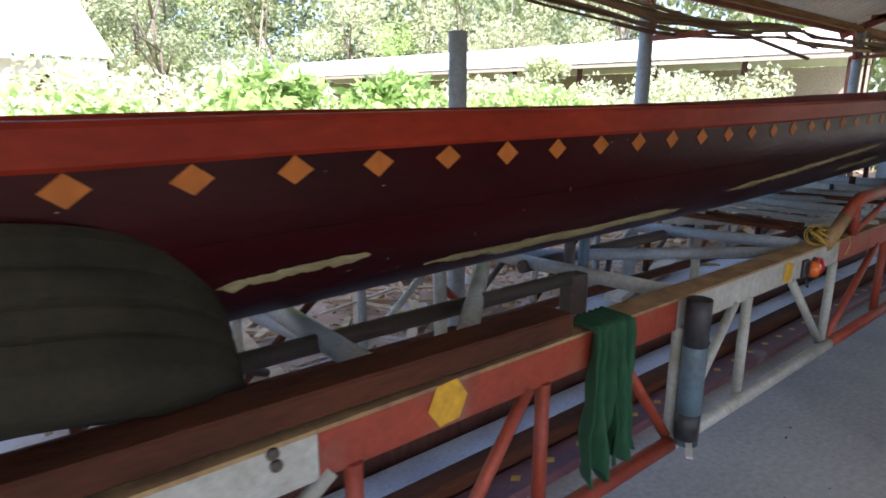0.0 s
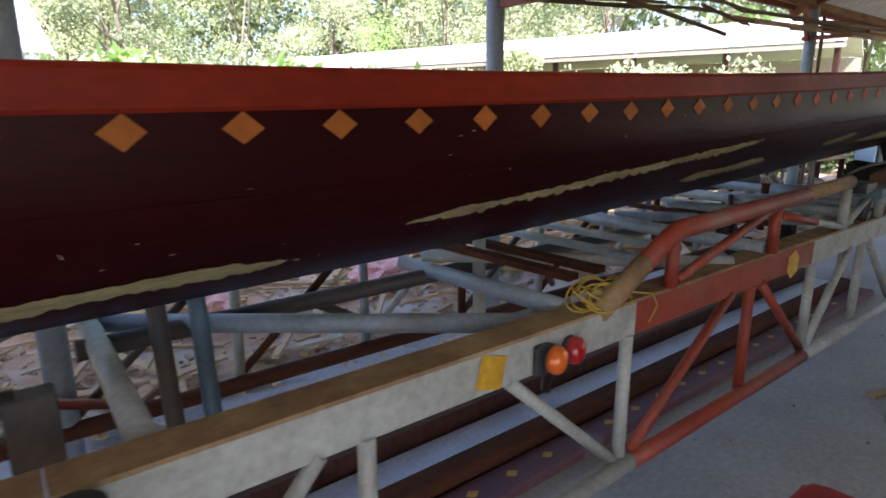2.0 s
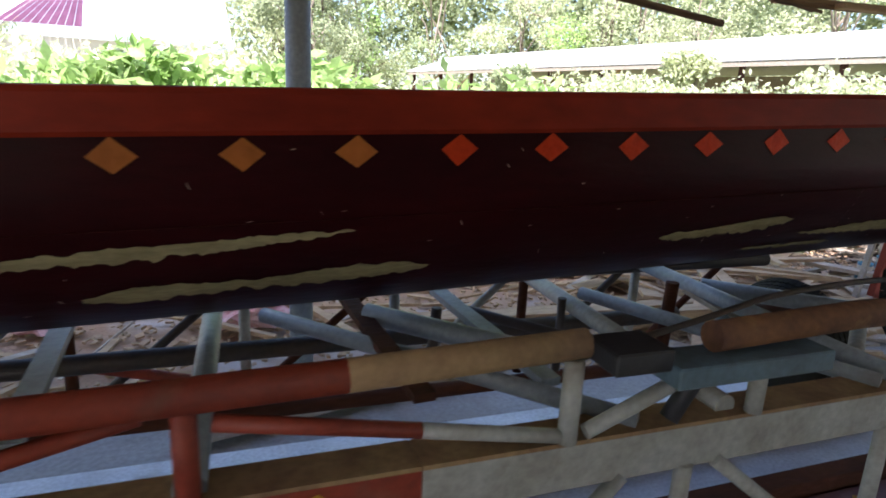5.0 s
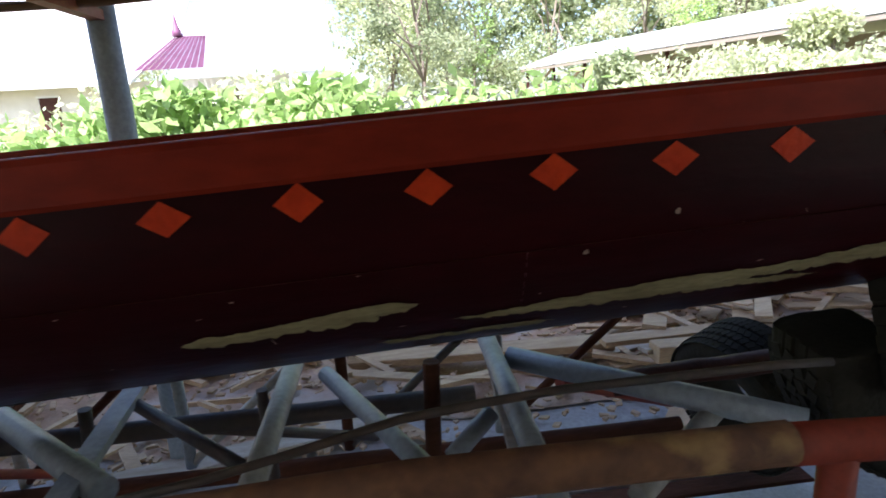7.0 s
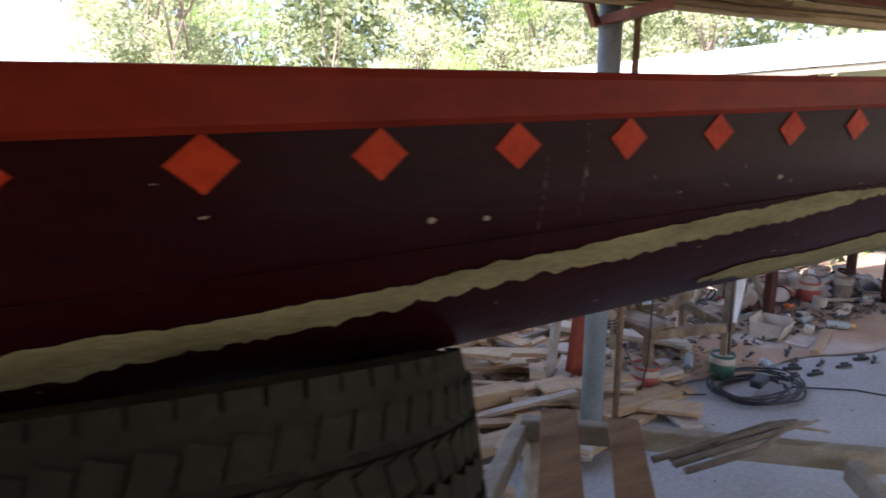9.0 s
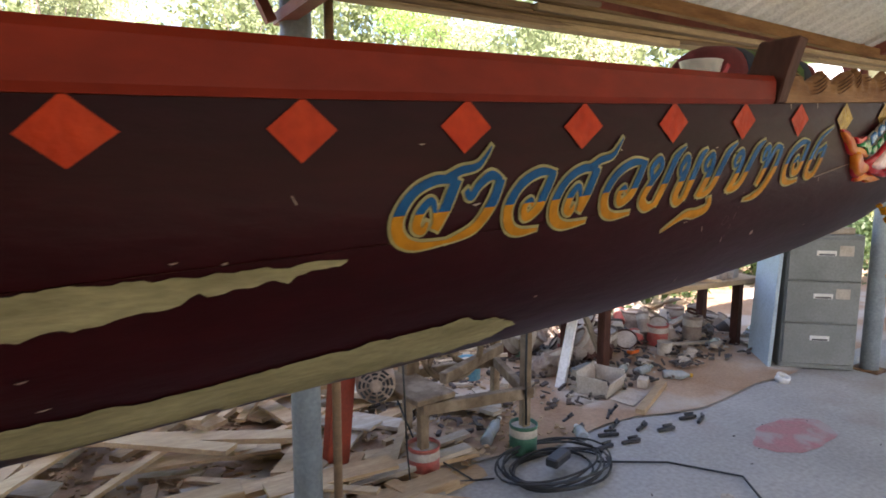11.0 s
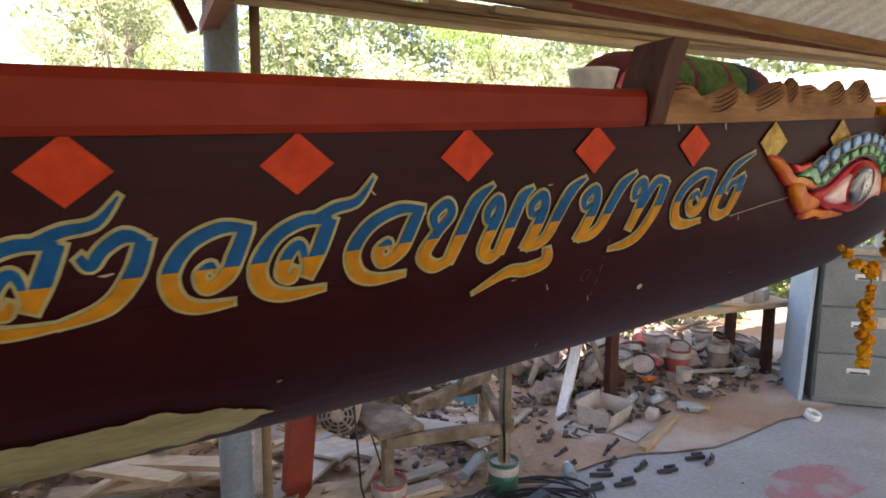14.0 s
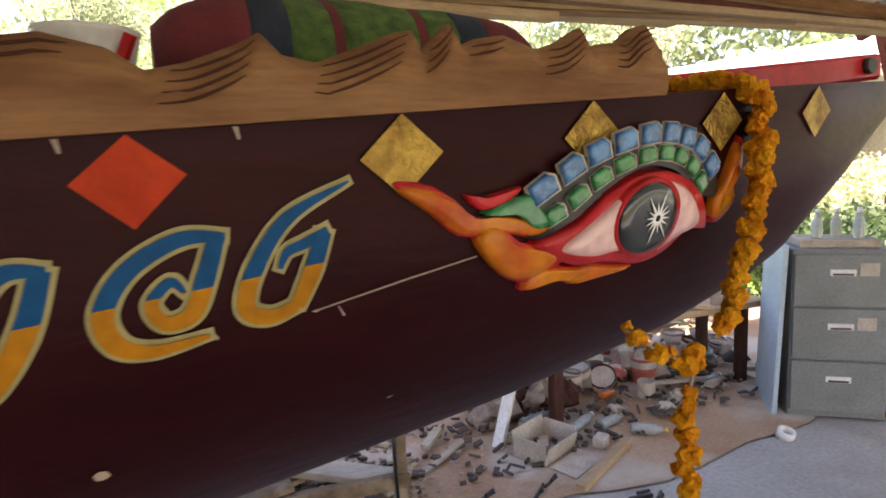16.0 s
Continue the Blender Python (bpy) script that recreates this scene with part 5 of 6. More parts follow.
rope()
solo("bark_log", wobble(sweep(B(), [(5.86 + 0.08 * i, 0.80 + 0.006 * i, 0.675) for i in range(9)], 0.042, 12), 0.012, 18), M["dark_wood"], "short bark-covered log lying across the trailer frame", "log")
solo("bent_rod", sweep(B(), [(4.70, 0.05, 0.968), (4.85, 0.05, 0.99), (5.0, 0.05, 1.02), (5.19, 0.05, 1.062), (5.34, 0.05, 1.076), (5.485, 0.05, 1.085), (5.89, 0.05, 1.086), (6.0, 0.05, 1.08)], 0.0085, 8), M["steel_d"], "thin dark bent rod lying on the trailer frame", "rod")


def strips():
    """Long painted boards stacked on the floor below the trailer."""
    for y, w, h, m, dia in ((0.33, 0.14, 0.05, "skin_purple", True), (0.46, 0.10, 0.10, "beam", False), (0.62, 0.18, 0.05, "pale_strip", False), (0.77, 0.09, 0.12, "dark_wood", False), (0.90, 0.14, 0.08, "pale_strip", True), (1.05, 0.10, 0.06, "beam", False), (1.22, 0.18, 0.05, "pale_strip", False)):
        t = thing("painted_board", (3.0, y, 0), "long painted board lying on the concrete under the trailer", "board", "boards under the trailer")
        part("board", box(B(), (3.1, y, h / 2), (7.4, w, h), bevel=0.008), M[m], t)
        if dia:
            for k in range(34):
                x = -0.4 + k * 0.20
                bm = B()
                bm.faces.new([bm.verts.new(p) for p in ((x - 0.03, y, h + 0.002), (x, y - 0.022, h + 0.002), (x + 0.03, y, h + 0.002), (x, y + 0.022, h + 0.002))])
                part("diamond", bm, M["yellow" if y < 0.4 else "text_c"], t, "faded yellow diamond")


strips()
YARD_FIRST = set(o.name for o in scene.objects)


# ---- loose things on the floor ----
def stool():
    c = Vector((3.05, -0.74, 0))
    t = thing("plastic_stool", c, "dark red plastic stool on the concrete", "stool")
    # seat with a round finger hole through it
    bm = B()
    n, rings = 32, []
    for r, z in ((0.024, 0.418), (0.024, 0.430), (0.155, 0.430), (0.163, 0.426), (0.166, 0.418), (0.166, 0.405), (0.160, 0.405), (0.158, 0.418)):
        ring = []
        for i in range(n):
            an = 2 * math.pi * i / n
            ca, sa = math.cos(an), math.sin(an)
            k = r if r < 0.1 else r / max((abs(ca) ** 7 + abs(sa) ** 7) ** (1 / 7), 0.01)
            ring.append(bm.verts.new((c.x + k * ca, c.y + k * sa, z)))
        rings.append(ring)
    for p, q in zip(rings, rings[1:] + rings[:1]):
        for i in range(n):
            bm.faces.new((p[i], p[(i + 1) % n], q[(i + 1) % n], q[i]))
    part("seat", bm, M["redplastic"], t)
    for sx in (-1, 1):
        for sy in (-1, 1):
            part("leg", bar(B(), c + Vector((sx * 0.175, sy * 0.175, 0)), c + Vector((sx * 0.138, sy * 0.138, 0.415)), 0.06, 0.05, 0.008), M["redplastic"], t)
        part("apron", box(B(), c + Vector((sx * 0.150, 0, 0.365)), (0.012, 0.25, 0.10), bevel=0.004), M["redplastic"], t)
        part("apron", box(B(), c + Vector((0, sx * 0.150, 0.365)), (0.25, 0.012, 0.10), bevel=0.004), M["redplastic"], t)


stool()
t = thing("wooden_stand", (4.62, -0.50, 0), "brown varnished wooden board with a bolt, set on a grey foot", "stand")
part("board", box(B(), (4.62, -0.50, 0.39), (0.16, 0.05, 0.36), (0, 0, 35), 0.004), M["carve"], t)
part("foot", box(B(), (4.64, -0.48, 0.105), (0.14, 0.10, 0.21), (0, 0, 35), 0.004), M["steel_g"], t)
part("bolt", lathe(B(), (4.60, -0.535, 0.36), [(0.012, 0), (0.012, 0.008)], 10, (90, 0, 35)), M["steel_d"], t)
solo("board_scrap", box(B(), (4.96, -0.31, 0.010), (0.16, 0.05, 0.02), (0, 0, -20), 0.002), M["wood"], "small piece of board lying on the concrete", "board")
solo("metal_strip", box(B(), (1.55, -0.27, 0.42), (0.16, 0.02, 0.004), (0, 5, 30)), M["white"], "pale metal strip stuck out of the trailer rail", "strip")


def offcuts(area, count, seed, hmax, m, lmin, lmax, label, name="wood_offcut", wide=(0.02, 0.09)):
    """Boards and sticks thrown on a heap: area is x0, x1, y0, y1."""
    rng = random.Random(seed)
    x0, x1, y0, y1 = area
    for i in range(count):
        x, y = rng.uniform(x0, x1), rng.uniform(y0, y1)
        f = 1 - max(abs((x - (x0 + x1) / 2) / (x1 - x0) * 2), abs((y - (y0 + y1) / 2) / (y1 - y0) * 2)) ** 3
        z = 0.03 + hmax * f * (i / count)
        l, w, h = rng.uniform(lmin, lmax), rng.uniform(*wide), rng.uniform(0.012, 0.03)
        bm = B()
        box(bm, (x, y, z), (l, w, h), (rng.uniform(-6, 6), rng.uniform(-9, 9), rng.uniform(-70, 70) if rng.random() < 0.75 else rng.uniform(0, 180)), 0.0)
        ob = solo(name, bm, M[m if rng.random() < 0.75 else "wood_grey"], label, "offcut", "offcuts of " + label.split()[0] + " wood")


offcuts((6.6, 9.1, 1.75, 3.5), 110, 1, 0.30, "wood", 0.3, 1.1, "sawn wood offcut thrown on the scrap heap", wide=(0.04, 0.14))
offcuts((7.6, 9.3, 1.5, 2.4), 26, 2, 0.10, "wood", 0.3, 0.9, "sawn wood offcut thrown on the scrap heap", wide=(0.03, 0.10))
offcuts((0.6, 6.6, 1.7, 3.6), 130, 3, 0.16, "wood", 0.2, 0.9, "rough wood stick lying among chips", wide=(0.012, 0.07))
offcuts((9.0, 12.8, 2.3, 4.0), 60, 4, 0.10, "wood_grey", 0.1, 0.5, "weathered wood piece lying in the litter", wide=(0.02, 0.07))
for a, b, w, h, m, lb in (((6.6, 2.0, 0.19), (8.35, 2.05, 0.13), 0.12, 0.10, "wood", "heavy squared timber lying on the scrap heap"), ((7.2, 1.66, 0.06), (9.3, 1.80, 0.06), 0.13, 0.05, "wood", "thick sawn plank lying on the floor"), ((3.6, 1.45, 0.06), (5.2, 1.85, 0.06), 0.14, 0.05, "wood_grey", "thick sawn plank lying on the floor"), ((4.9, 2.5, 0.10), (6.5, 2.35, 0.12), 0.16, 0.05, "wood", "thick sawn plank lying on the floor"),
                          ((8.9, 3.0, 0.18), (9.9, 2.35, 0.06), 0.16, 0.04, "wood_grey", "thick sawn plank lying on the floor")):
    solo("timber", bar(B(), a, b, w, h, 0.004), M[m], lb, "timber")


def litter(name, area, count, seed, size, m, label):
    """Chips and crumbs too small to count."""
    rng = np.random.default_rng(seed)
    x0, x1, y0, y1 = area
    vs, fs = [], []
    for i in range(count):
        c = np.array([rng.uniform(x0, x1), rng.uniform(y0, y1), rng.uniform(0.012, 0.03) + 0.02])
        s = size * rng.uniform(0.4, 1.5, 3) * np.array([1, 0.6, 0.3])
        a = rng.uniform(0, 6.28)
        t1 = np.array([math.cos(a), math.sin(a), rng.uniform(-0.4, 0.4)])
        t2 = np.array([-math.sin(a), math.cos(a), rng.uniform(-0.3, 0.3)])
        k = len(vs)
        for zz in (-1, 1):
            for sx, sy in ((-1, -1), (1, -1), (1, 1), (-1, 1)):
                vs.append((c + t1 * sx * s[0] + t2 * sy * s[1] + np.array([0, 0, zz * s[2]])).tolist())
        fs += [(k + 3, k + 2, k + 1, k), (k + 4, k + 5, k + 6, k + 7)] + [(k + q, k + (q + 1) % 4, k + 4 + (q + 1) % 4, k + 4 + q) for q in range(4)]
    me = bpy.data.meshes.new(name)
    me.from_pydata(vs, [], fs)
    me.materials.append(M[m])
    tagged(new(name, me), label, "litter", kind="stuff")


litter("wood_chips", (0.0, 7.5, 1.6, 3.8), 2600, 1, 0.020, "wood", "wood chips and shavings strewn on the soil")
litter("wood_chips", (7.0, 10.2, 1.9, 3.8), 1500, 2, 0.016, "wood", "wood chips and shavings strewn on the soil")
litter("rubbish_crumbs", (9.2, 13.0, 2.3, 4.2), 600, 3, 0.012, "paper", "pale crumbs of rubbish strewn on the soil")
litter("dark_crumbs", (9.3, 12.8, 2.2, 4.2), 900, 4, 0.025, "steel_d", "dark crumbs and scraps on the soil")
litter("floor_specks", (0.0, 12.0, -1.4, 1.5), 160, 5, 0.006, "steel_d", "dark specks lying on the concrete")


def tin(x, y, r, h, m, label, z=0.01, tilt=(0, 0, 0), rust=True):
    t = thing("paint_tin", (x, y, z), label, "tin", "tins and pots on the floor")
    part("can", lathe(B(), (x, y, z), [(r * 0.97, 0), (r, 0.006), (r * 0.985, 0.012), (r * 0.985, h * 0.5), (r, h * 0.52), (r * 0.985, h * 0.54), (r * 0.985, h - 0.012), (r * 1.03, h - 0.006), (r * 1.03, h), (r * 0.93, h), (r * 0.92, h * 0.55), (0.001, h * 0.54)], 22, tilt), M[m], t)
    part("label_band", lathe(B(), (x, y, z), [(r * 0.99, h * 0.62), (r * 1.004, h * 0.64), (r * 1.004, h * 0.86), (r * 0.99, h * 0.88)], 22, tilt), M["paper"], t, "pale paint-spattered band")


for x, y, r, h, m, lb in ((9.42, 2.75, 0.065, 0.20, "blue_tin", "blue and grey dented tin"), (10.05, 3.0, 0.09, 0.16, "blue_tin", "open dusty blue paint tin"), (10.72, 3.25, 0.10, 0.24, "green_tin", "green and white paint tin"), (11.0, 3.0, 0.07, 0.20, "red_tin", "red and blue paint tin"), (11.35, 2.95, 0.09, 0.16, "clay", "stained pale pot on the soil"),
                          (11.62, 3.2, 0.10, 0.20, "clay", "stained brown pot on the soil"), (11.95, 2.85, 0.095, 0.19, "red_tin", "faded pink-red pot with a dark mouth"), (11.75, 2.6, 0.06, 0.12, "paper", "small pale pot with a dark mouth"), (12.3, 2.75, 0.085, 0.24, "clay", "tall pale stained pot"), (12.1, 3.3, 0.1, 0.2, "clay", "stained brown pot on the soil"), (11.1, 3.5, 0.09, 0.18, "clay", "stained brown pot on the soil"), (12.6, 3.2, 0.1, 0.2, "clay", "stained brown pot on the soil"), (11.3, 3.7, 0.11, 0.2, "steel_d", "dark rusty iron pot on the soil"), (11.8, 3.7, 0.11, 0.22, "steel_d", "dark rusty iron pot on the soil"), (12.3, 3.8, 0.1, 0.2, "clay", "stained brown pot on the soil")):
    tin(x, y, r, h, m, lb)


def junk():
    rng = random.Random(41)
    for i in range(80):
        x, y = rng.uniform(10.6, 12.9), rng.uniform(2.75, 3.9)
        k = rng.random()
        if k < 0.45:
            r, h = rng.uniform(0.05, 0.11), rng.uniform(0.10, 0.24)
            tin(x, y, r, h, rng.choice(("clay", "steel_d", "steel_d", "red_tin", "clay", "bark", "dark_wood")), "old stained pot in the heap of litter", z=rng.choice((0.01, 0.01, 0.10)), tilt=(rng.uniform(-50, 50), rng.uniform(-50, 50), 0))
        elif k < 0.75:
            crumple("rubbish_bag", x, y, 0.01, (rng.uniform(0.06, 0.14), rng.uniform(0.05, 0.1), rng.uniform(0.05, 0.12)), rng.choice(("bark", "steel_d", "clay", "dark_wood")), "crumpled dirty sack in the heap of litter", "sack", 50 + i)
        else:
            solo("wood_offcut", box(B(), (x, y, rng.uniform(0.05, 0.22)), (rng.uniform(0.2, 0.6), rng.uniform(0.03, 0.1), 0.02), (rng.uniform(-25, 25), rng.uniform(-25, 25), rng.uniform(0, 180))), M["wood_grey"], "weathered wood piece lying in the litter", "offcut", "offcuts of weathered wood")


def bottle(x, y, z, l, ang, label, cap="white", r=0.035):
    t = thing("plastic_bottle", (x, y, z), label, "bottle", "empty bottles on the floor")
    k = l / 0.28
    part("body", lathe(B(), (x, y, z + r), [(r * 0.8, 0), (r, 0.01), (r * 0.96, 0.06 * k), (r, 0.07 * k), (r * 0.93, 0.13 * k), (r, 0.15 * k), (r, 0.19 * k), (r * 0.45, 0.25 * k), (r * 0.4, 0.27 * k)], 14, (0, 90, ang)), M["plastic"], t)
    d = Vector((math.cos(radians(ang)), math.sin(radians(ang)), 0)) * 0.27 * k
    part("cap", lathe(B(), (x + d.x, y + d.y, z + r), [(r * 0.45, 0), (r * 0.45, 0.02)], 10, (0, 90, ang)), M[cap], t)


for x, y, l, a, lb, cp in ((10.95, 2.38, 0.30, 25, "crushed clear plastic bottle lying in the litter", "white"), (9.55, 2.0, 0.34, 40, "large clear plastic bottle lying by the tins", "white"), (10.75, 2.62, 0.28, 10, "dusty clear plastic bottle lying in the litter", "white"), (11.28, 2.22, 0.2, -40, "small yellowish plastic bottle lying in the litter", "yellow"), (11.15, 2.35, 0.2, 10, "plastic bottle with a green cap lying in the litter", "green_tin"), (10.05, 1.75, 0.14, 60, "small clear plastic cup lying on the concrete", "white"), (12.2, 2.5, 0.25, 15, "dusty clear plastic bottle lying in the litter", "white"), (8.95, 2.75, 0.26, 20, "dusty white plastic bottle lying in the litter", "white")):
    bottle(x, y, 0.012, l, a, lb, cp)


def crumple(name, x, y, z, s, m, label, cat, seed):
    bm = B()
    bmesh.ops.create_icosphere(bm, subdivisions=3, radius=1.0)
    for v in bm.verts:
        n = noise.noise(v.co * 1.7 + Vector((seed, 0, 0))) * 0.6 + noise.noise(v.co * 4 + Vector((0, seed, 0))) * 0.25
        v.co = v.co * (1 + n)
        v.co = Vector((x + v.co.x * s[0], y + v.co.y * s[1], z + max(v.co.z, -0.6) * s[2] + 0.6 * s[2]))
    solo(name, bm, M[m], label, cat)


crumple("pink_cloth", 3.95, 2.70, 0.09, (0.22, 0.16, 0.11), "pink", "crumpled pink cloth heaped on the scrap wood", "cloth", 2)
crumple("pink_cloth", 2.75, 2.9, 0.06, (0.14, 0.10, 0.08), "pink", "crumpled pink cloth heaped on the scrap wood", "cloth", 5)
for i, (x, y, s, m) in enumerate(((12.35, 3.1, 0.14, "plastic"), (12.6, 2.9, 0.13, "plastic"), (11.9, 2.45, 0.07, "paper"), (11.7, 2.35, 0.06, "paper"), (10.2, 0.93, 0.045, "paper"), (12.9, 2.5, 0.11, "plastic"), (11.4, 2.5, 0.06, "paper"), (8.95, 2.62, 0.09, "paper"))):
    crumple("plastic_bag", x, y, 0.01, (s, s * 0.8, s * 0.6), m, "crumpled pale plastic bag lying on the floor", "bag", 10 + i)


junk()


def carton():
    c = Vector((10.70, 2.28, 0.012))
    t = thing("cardboard_box", c, "open shallow pale cardboard box on the floor", "box")
    R = Matrix.Rotation(radians(20), 4, "Z")
    for nm, p, s, rr in (("base", (0, 0, 0.004), (0.30, 0.22, 0.006), (0, 0, 20)), ("side", (0, 0.11, 0.08), (0.30, 0.006, 0.16), (-8, 0, 20)), ("side", (0, -0.11, 0.06), (0.30, 0.006, 0.12), (15, 0, 20)), ("side", (0.15, 0, 0.07), (0.006, 0.22, 0.14), (0, 6, 20)), ("side", (-0.15, 0, 0.07), (0.006, 0.22, 0.14), (0, -6, 20)), ("flap", (0, -0.21, 0.012), (0.28, 0.16, 0.005), (4, 0, 20))):
        part(nm, box(B(), c + R @ Vector(p), s, rr), M["paper"], t)


carton()


def trestle():
    t = thing("trestle", (10.75, 2.6, 0), "white-grey wooden trestle with splayed legs", "trestle")
    for a, b in (((10.50, 2.50, 0), (10.76, 2.62, 0.60)), ((11.02, 2.52, 0), (10.80, 2.64, 0.60)), ((10.62, 3.05, 0), (10.78, 2.95, 0.60)), ((11.1, 3.0, 0), (10.84, 2.95, 0.60))):
        part("leg", bar(B(), a, b, 0.07, 0.035, 0.003), M["white" if b[1] < 2.63 else "wood_grey"], t)
    part("beam", bar(B(), (10.76, 2.5, 0.62), (10.84, 3.2, 0.62), 0.09, 0.06, 0.004), M["wood_grey"], t)


trestle()
solo("plank", bar(B(), (10.62, 1.86, 0.025), (11.18, 2.12, 0.03), 0.06, 0.04, 0.004), M["wood"], "short pale wooden batten lying on the soil", "plank")
solo("brick", box(B(), (11.02, 2.18, 0.045), (0.10, 0.07, 0.07), (0, 0, 30), 0.005), M["paper"], "pale block lying on the soil", "block")
solo("orange_tool", box(B(), (11.5, 2.72, 0.05), (0.16, 0.05, 0.03), (0, 8, 20), 0.004), M["amber"], "orange plastic tool on the pots", "tool")


def machine():
    """An old iron saw stand with a spoked wheel and an electric motor."""
    t = thing("saw_machine", (9.55, 2.15, 0), "old dusty brown iron saw stand with a spoked wheel", "machine")
    m = M["dusty_iron"]
    for x, y, z0, z1 in ((9.22, 1.95, 0.17, 0.40), (9.83, 1.89, 0.17, 0.80), (9.42, 2.48, 0.0, 0.64), (10.04, 2.44, 0.0, 0.62)):
        part("leg", bar(B(), (x, y, z0), (x, y, z1), 0.048, 0.048, 0.004), m, t)
    for a, b in (((9.20, 1.93, 0.385), (9.86, 1.87, 0.365)), ((9.42, 2.48, 0.36), (10.04, 2.44, 0.35)), ((9.22, 1.95, 0.385), (9.42, 2.48, 0.37)), ((9.83, 1.89, 0.365), (10.04, 2.44, 0.35)), ((9.42, 2.48, 0.60), (10.04, 2.44, 0.58)), ((9.40, 2.05, 0.47), (10.02, 2.36, 0.46)), ((9.83, 1.92, 0.62), (10.04, 2.44, 0.58))):
        part("rail", bar(B(), a, b, 0.045, 0.06, 0.004), m, t)
    part("table", box(B(), (9.25, 2.13, 0.43), (0.24, 0.46, 0.03), (0, 0, 6), 0.005), m, t, "dusty iron table plate")
    part("column", box(B(), (9.33, 2.30, 0.63), (0.09, 0.09, 0.40), (0, 0, 12), 0.006), m, t)
    c = Vector((9.58, 2.24, 0.55))
    R = Euler((radians(90), 0, radians(-14))).to_matrix()
    wheel = part("wheel", sweep(B(), [c + R @ Vector((0.175 * math.cos(a), 0.175 * math.sin(a), 0)) for a in np.linspace(0, 2 * math.pi, 41)], 0.019, 9, cap=False), m, t, "round dusty iron wheel")
    for k in range(3):
        a = 2 * math.pi * k / 3 + 0.5
        pts = [c + R @ Vector((r * math.cos(a + 1.1 * r / 0.17), r * math.sin(a + 1.1 * r / 0.17), 0)) for r in (0.0, 0.06, 0.12, 0.172)]
        part("spoke", sweep(B(), pts, [0.024, 0.020, 0.017, 0.020], 7), m, wheel)
    part("hub", lathe(B(), c + R @ Vector((0, 0, -0.03)), [(0.032, 0), (0.036, 0.01), (0.036, 0.06), (0.02, 0.08)], 14, (90, 0, -14)), m, wheel)
    q = Vector((9.06, 2.16, 0.50))
    R2 = Euler((radians(90), 0, radians(-24))).to_matrix()
    mo = part("motor", lathe(B(), q, [(0.08, -0.17), (0.10, -0.15), (0.10, 0.08), (0.094, 0.10), (0.001, 0.108)], 24, (90, 0, -24)), M["clay"], t, "grey electric motor with a slotted cover")
    bm = B()
    for rr in (0.034, 0.055, 0.075):
        for k in range(9):
            a0 = 2 * math.pi * k / 9
            bm.faces.new([bm.verts.new(q + R2 @ Vector((r_ * math.cos(a_), r_ * math.sin(a_), 0.111))) for r_, a_ in ((rr, a0), (rr, a0 + 0.3), (rr, a0 + 0.5), (rr + 0.012, a0 + 0.5), (rr + 0.012, a0 + 0.3), (rr + 0.012, a0))])
    part("slots", bm, M["black"], mo)
    part("motor_bracket", bar(B(), (9.08, 2.2, 0.38), (9.22, 2.1, 0.41), 0.10, 0.03, 0.003), m, t)
    part("belt_cord", sweep(B(), [(9.80, 1.85, 0.80), (9.79, 1.84, 0.5), (9.80, 1.84, 0.2)], 0.007, 6), M["cable"], t)


solo("standing_board", box(B(), (8.76, 2.12, 0.40), (0.14, 0.05, 0.80), (4, 3, 15), 0.004), M["steel_o"], "tall orange-red painted board standing on the floor", "board")
solo("standing_board", box(B(), (8.69, 2.18, 0.42), (0.05, 0.04, 0.7), (4, 3, 15), 0.003), M["paper"], "narrow pale board standing beside the red one", "board")


def cable_coil():
    rng = random.Random(9)
    t = thing("cable_coil", (9.75, 1.55, 0), "tangled coil of black cable on the concrete", "cable")
    for k in range(9):
        cx, cy, rr = 9.72 + rng.uniform(-0.05, 0.05), 1.62 + rng.uniform(-0.04, 0.04), rng.uniform(0.20, 0.32)
        pts = [(cx + rr * 1.1 * math.cos(a), cy + rr * 0.75 * math.sin(a), 0.012 + 0.007 * k + 0.008 * math.sin(3 * a + k)) for a in np.linspace(0, 2 * math.pi * 0.97, 30)]
        part("loop", sweep(B(), pts, 0.006, 6), M["cable"], t)
    part("tail", sweep(B(), [(9.98, 1.55, 0.012), (10.3, 1.35, 0.01), (10.5, 1.05, 0.01), (10.35, 0.85, 0.01), (10.1, 0.7, 0.01)], 0.006, 6), M["cable"], t)
    part("tail", sweep(B(), [(9.4, 1.7, 0.012), (9.0, 1.85, 0.02), (8.9, 1.7, 0.3), (8.83, 1.62, 0.9)], 0.005, 6), M["cable"], t)
    part("tail", sweep(B(), [(9.3, 1.75, 0.012), (9.15, 2.05, 0.1), (9.13, 2.38, 0.42)], 0.005, 6), M["cable"], t)
    part("plug_box", box(B(), (9.74, 1.60, 0.075), (0.16, 0.07, 0.05), (0, 0, 20), 0.008), M["black"], t)


cable_coil()


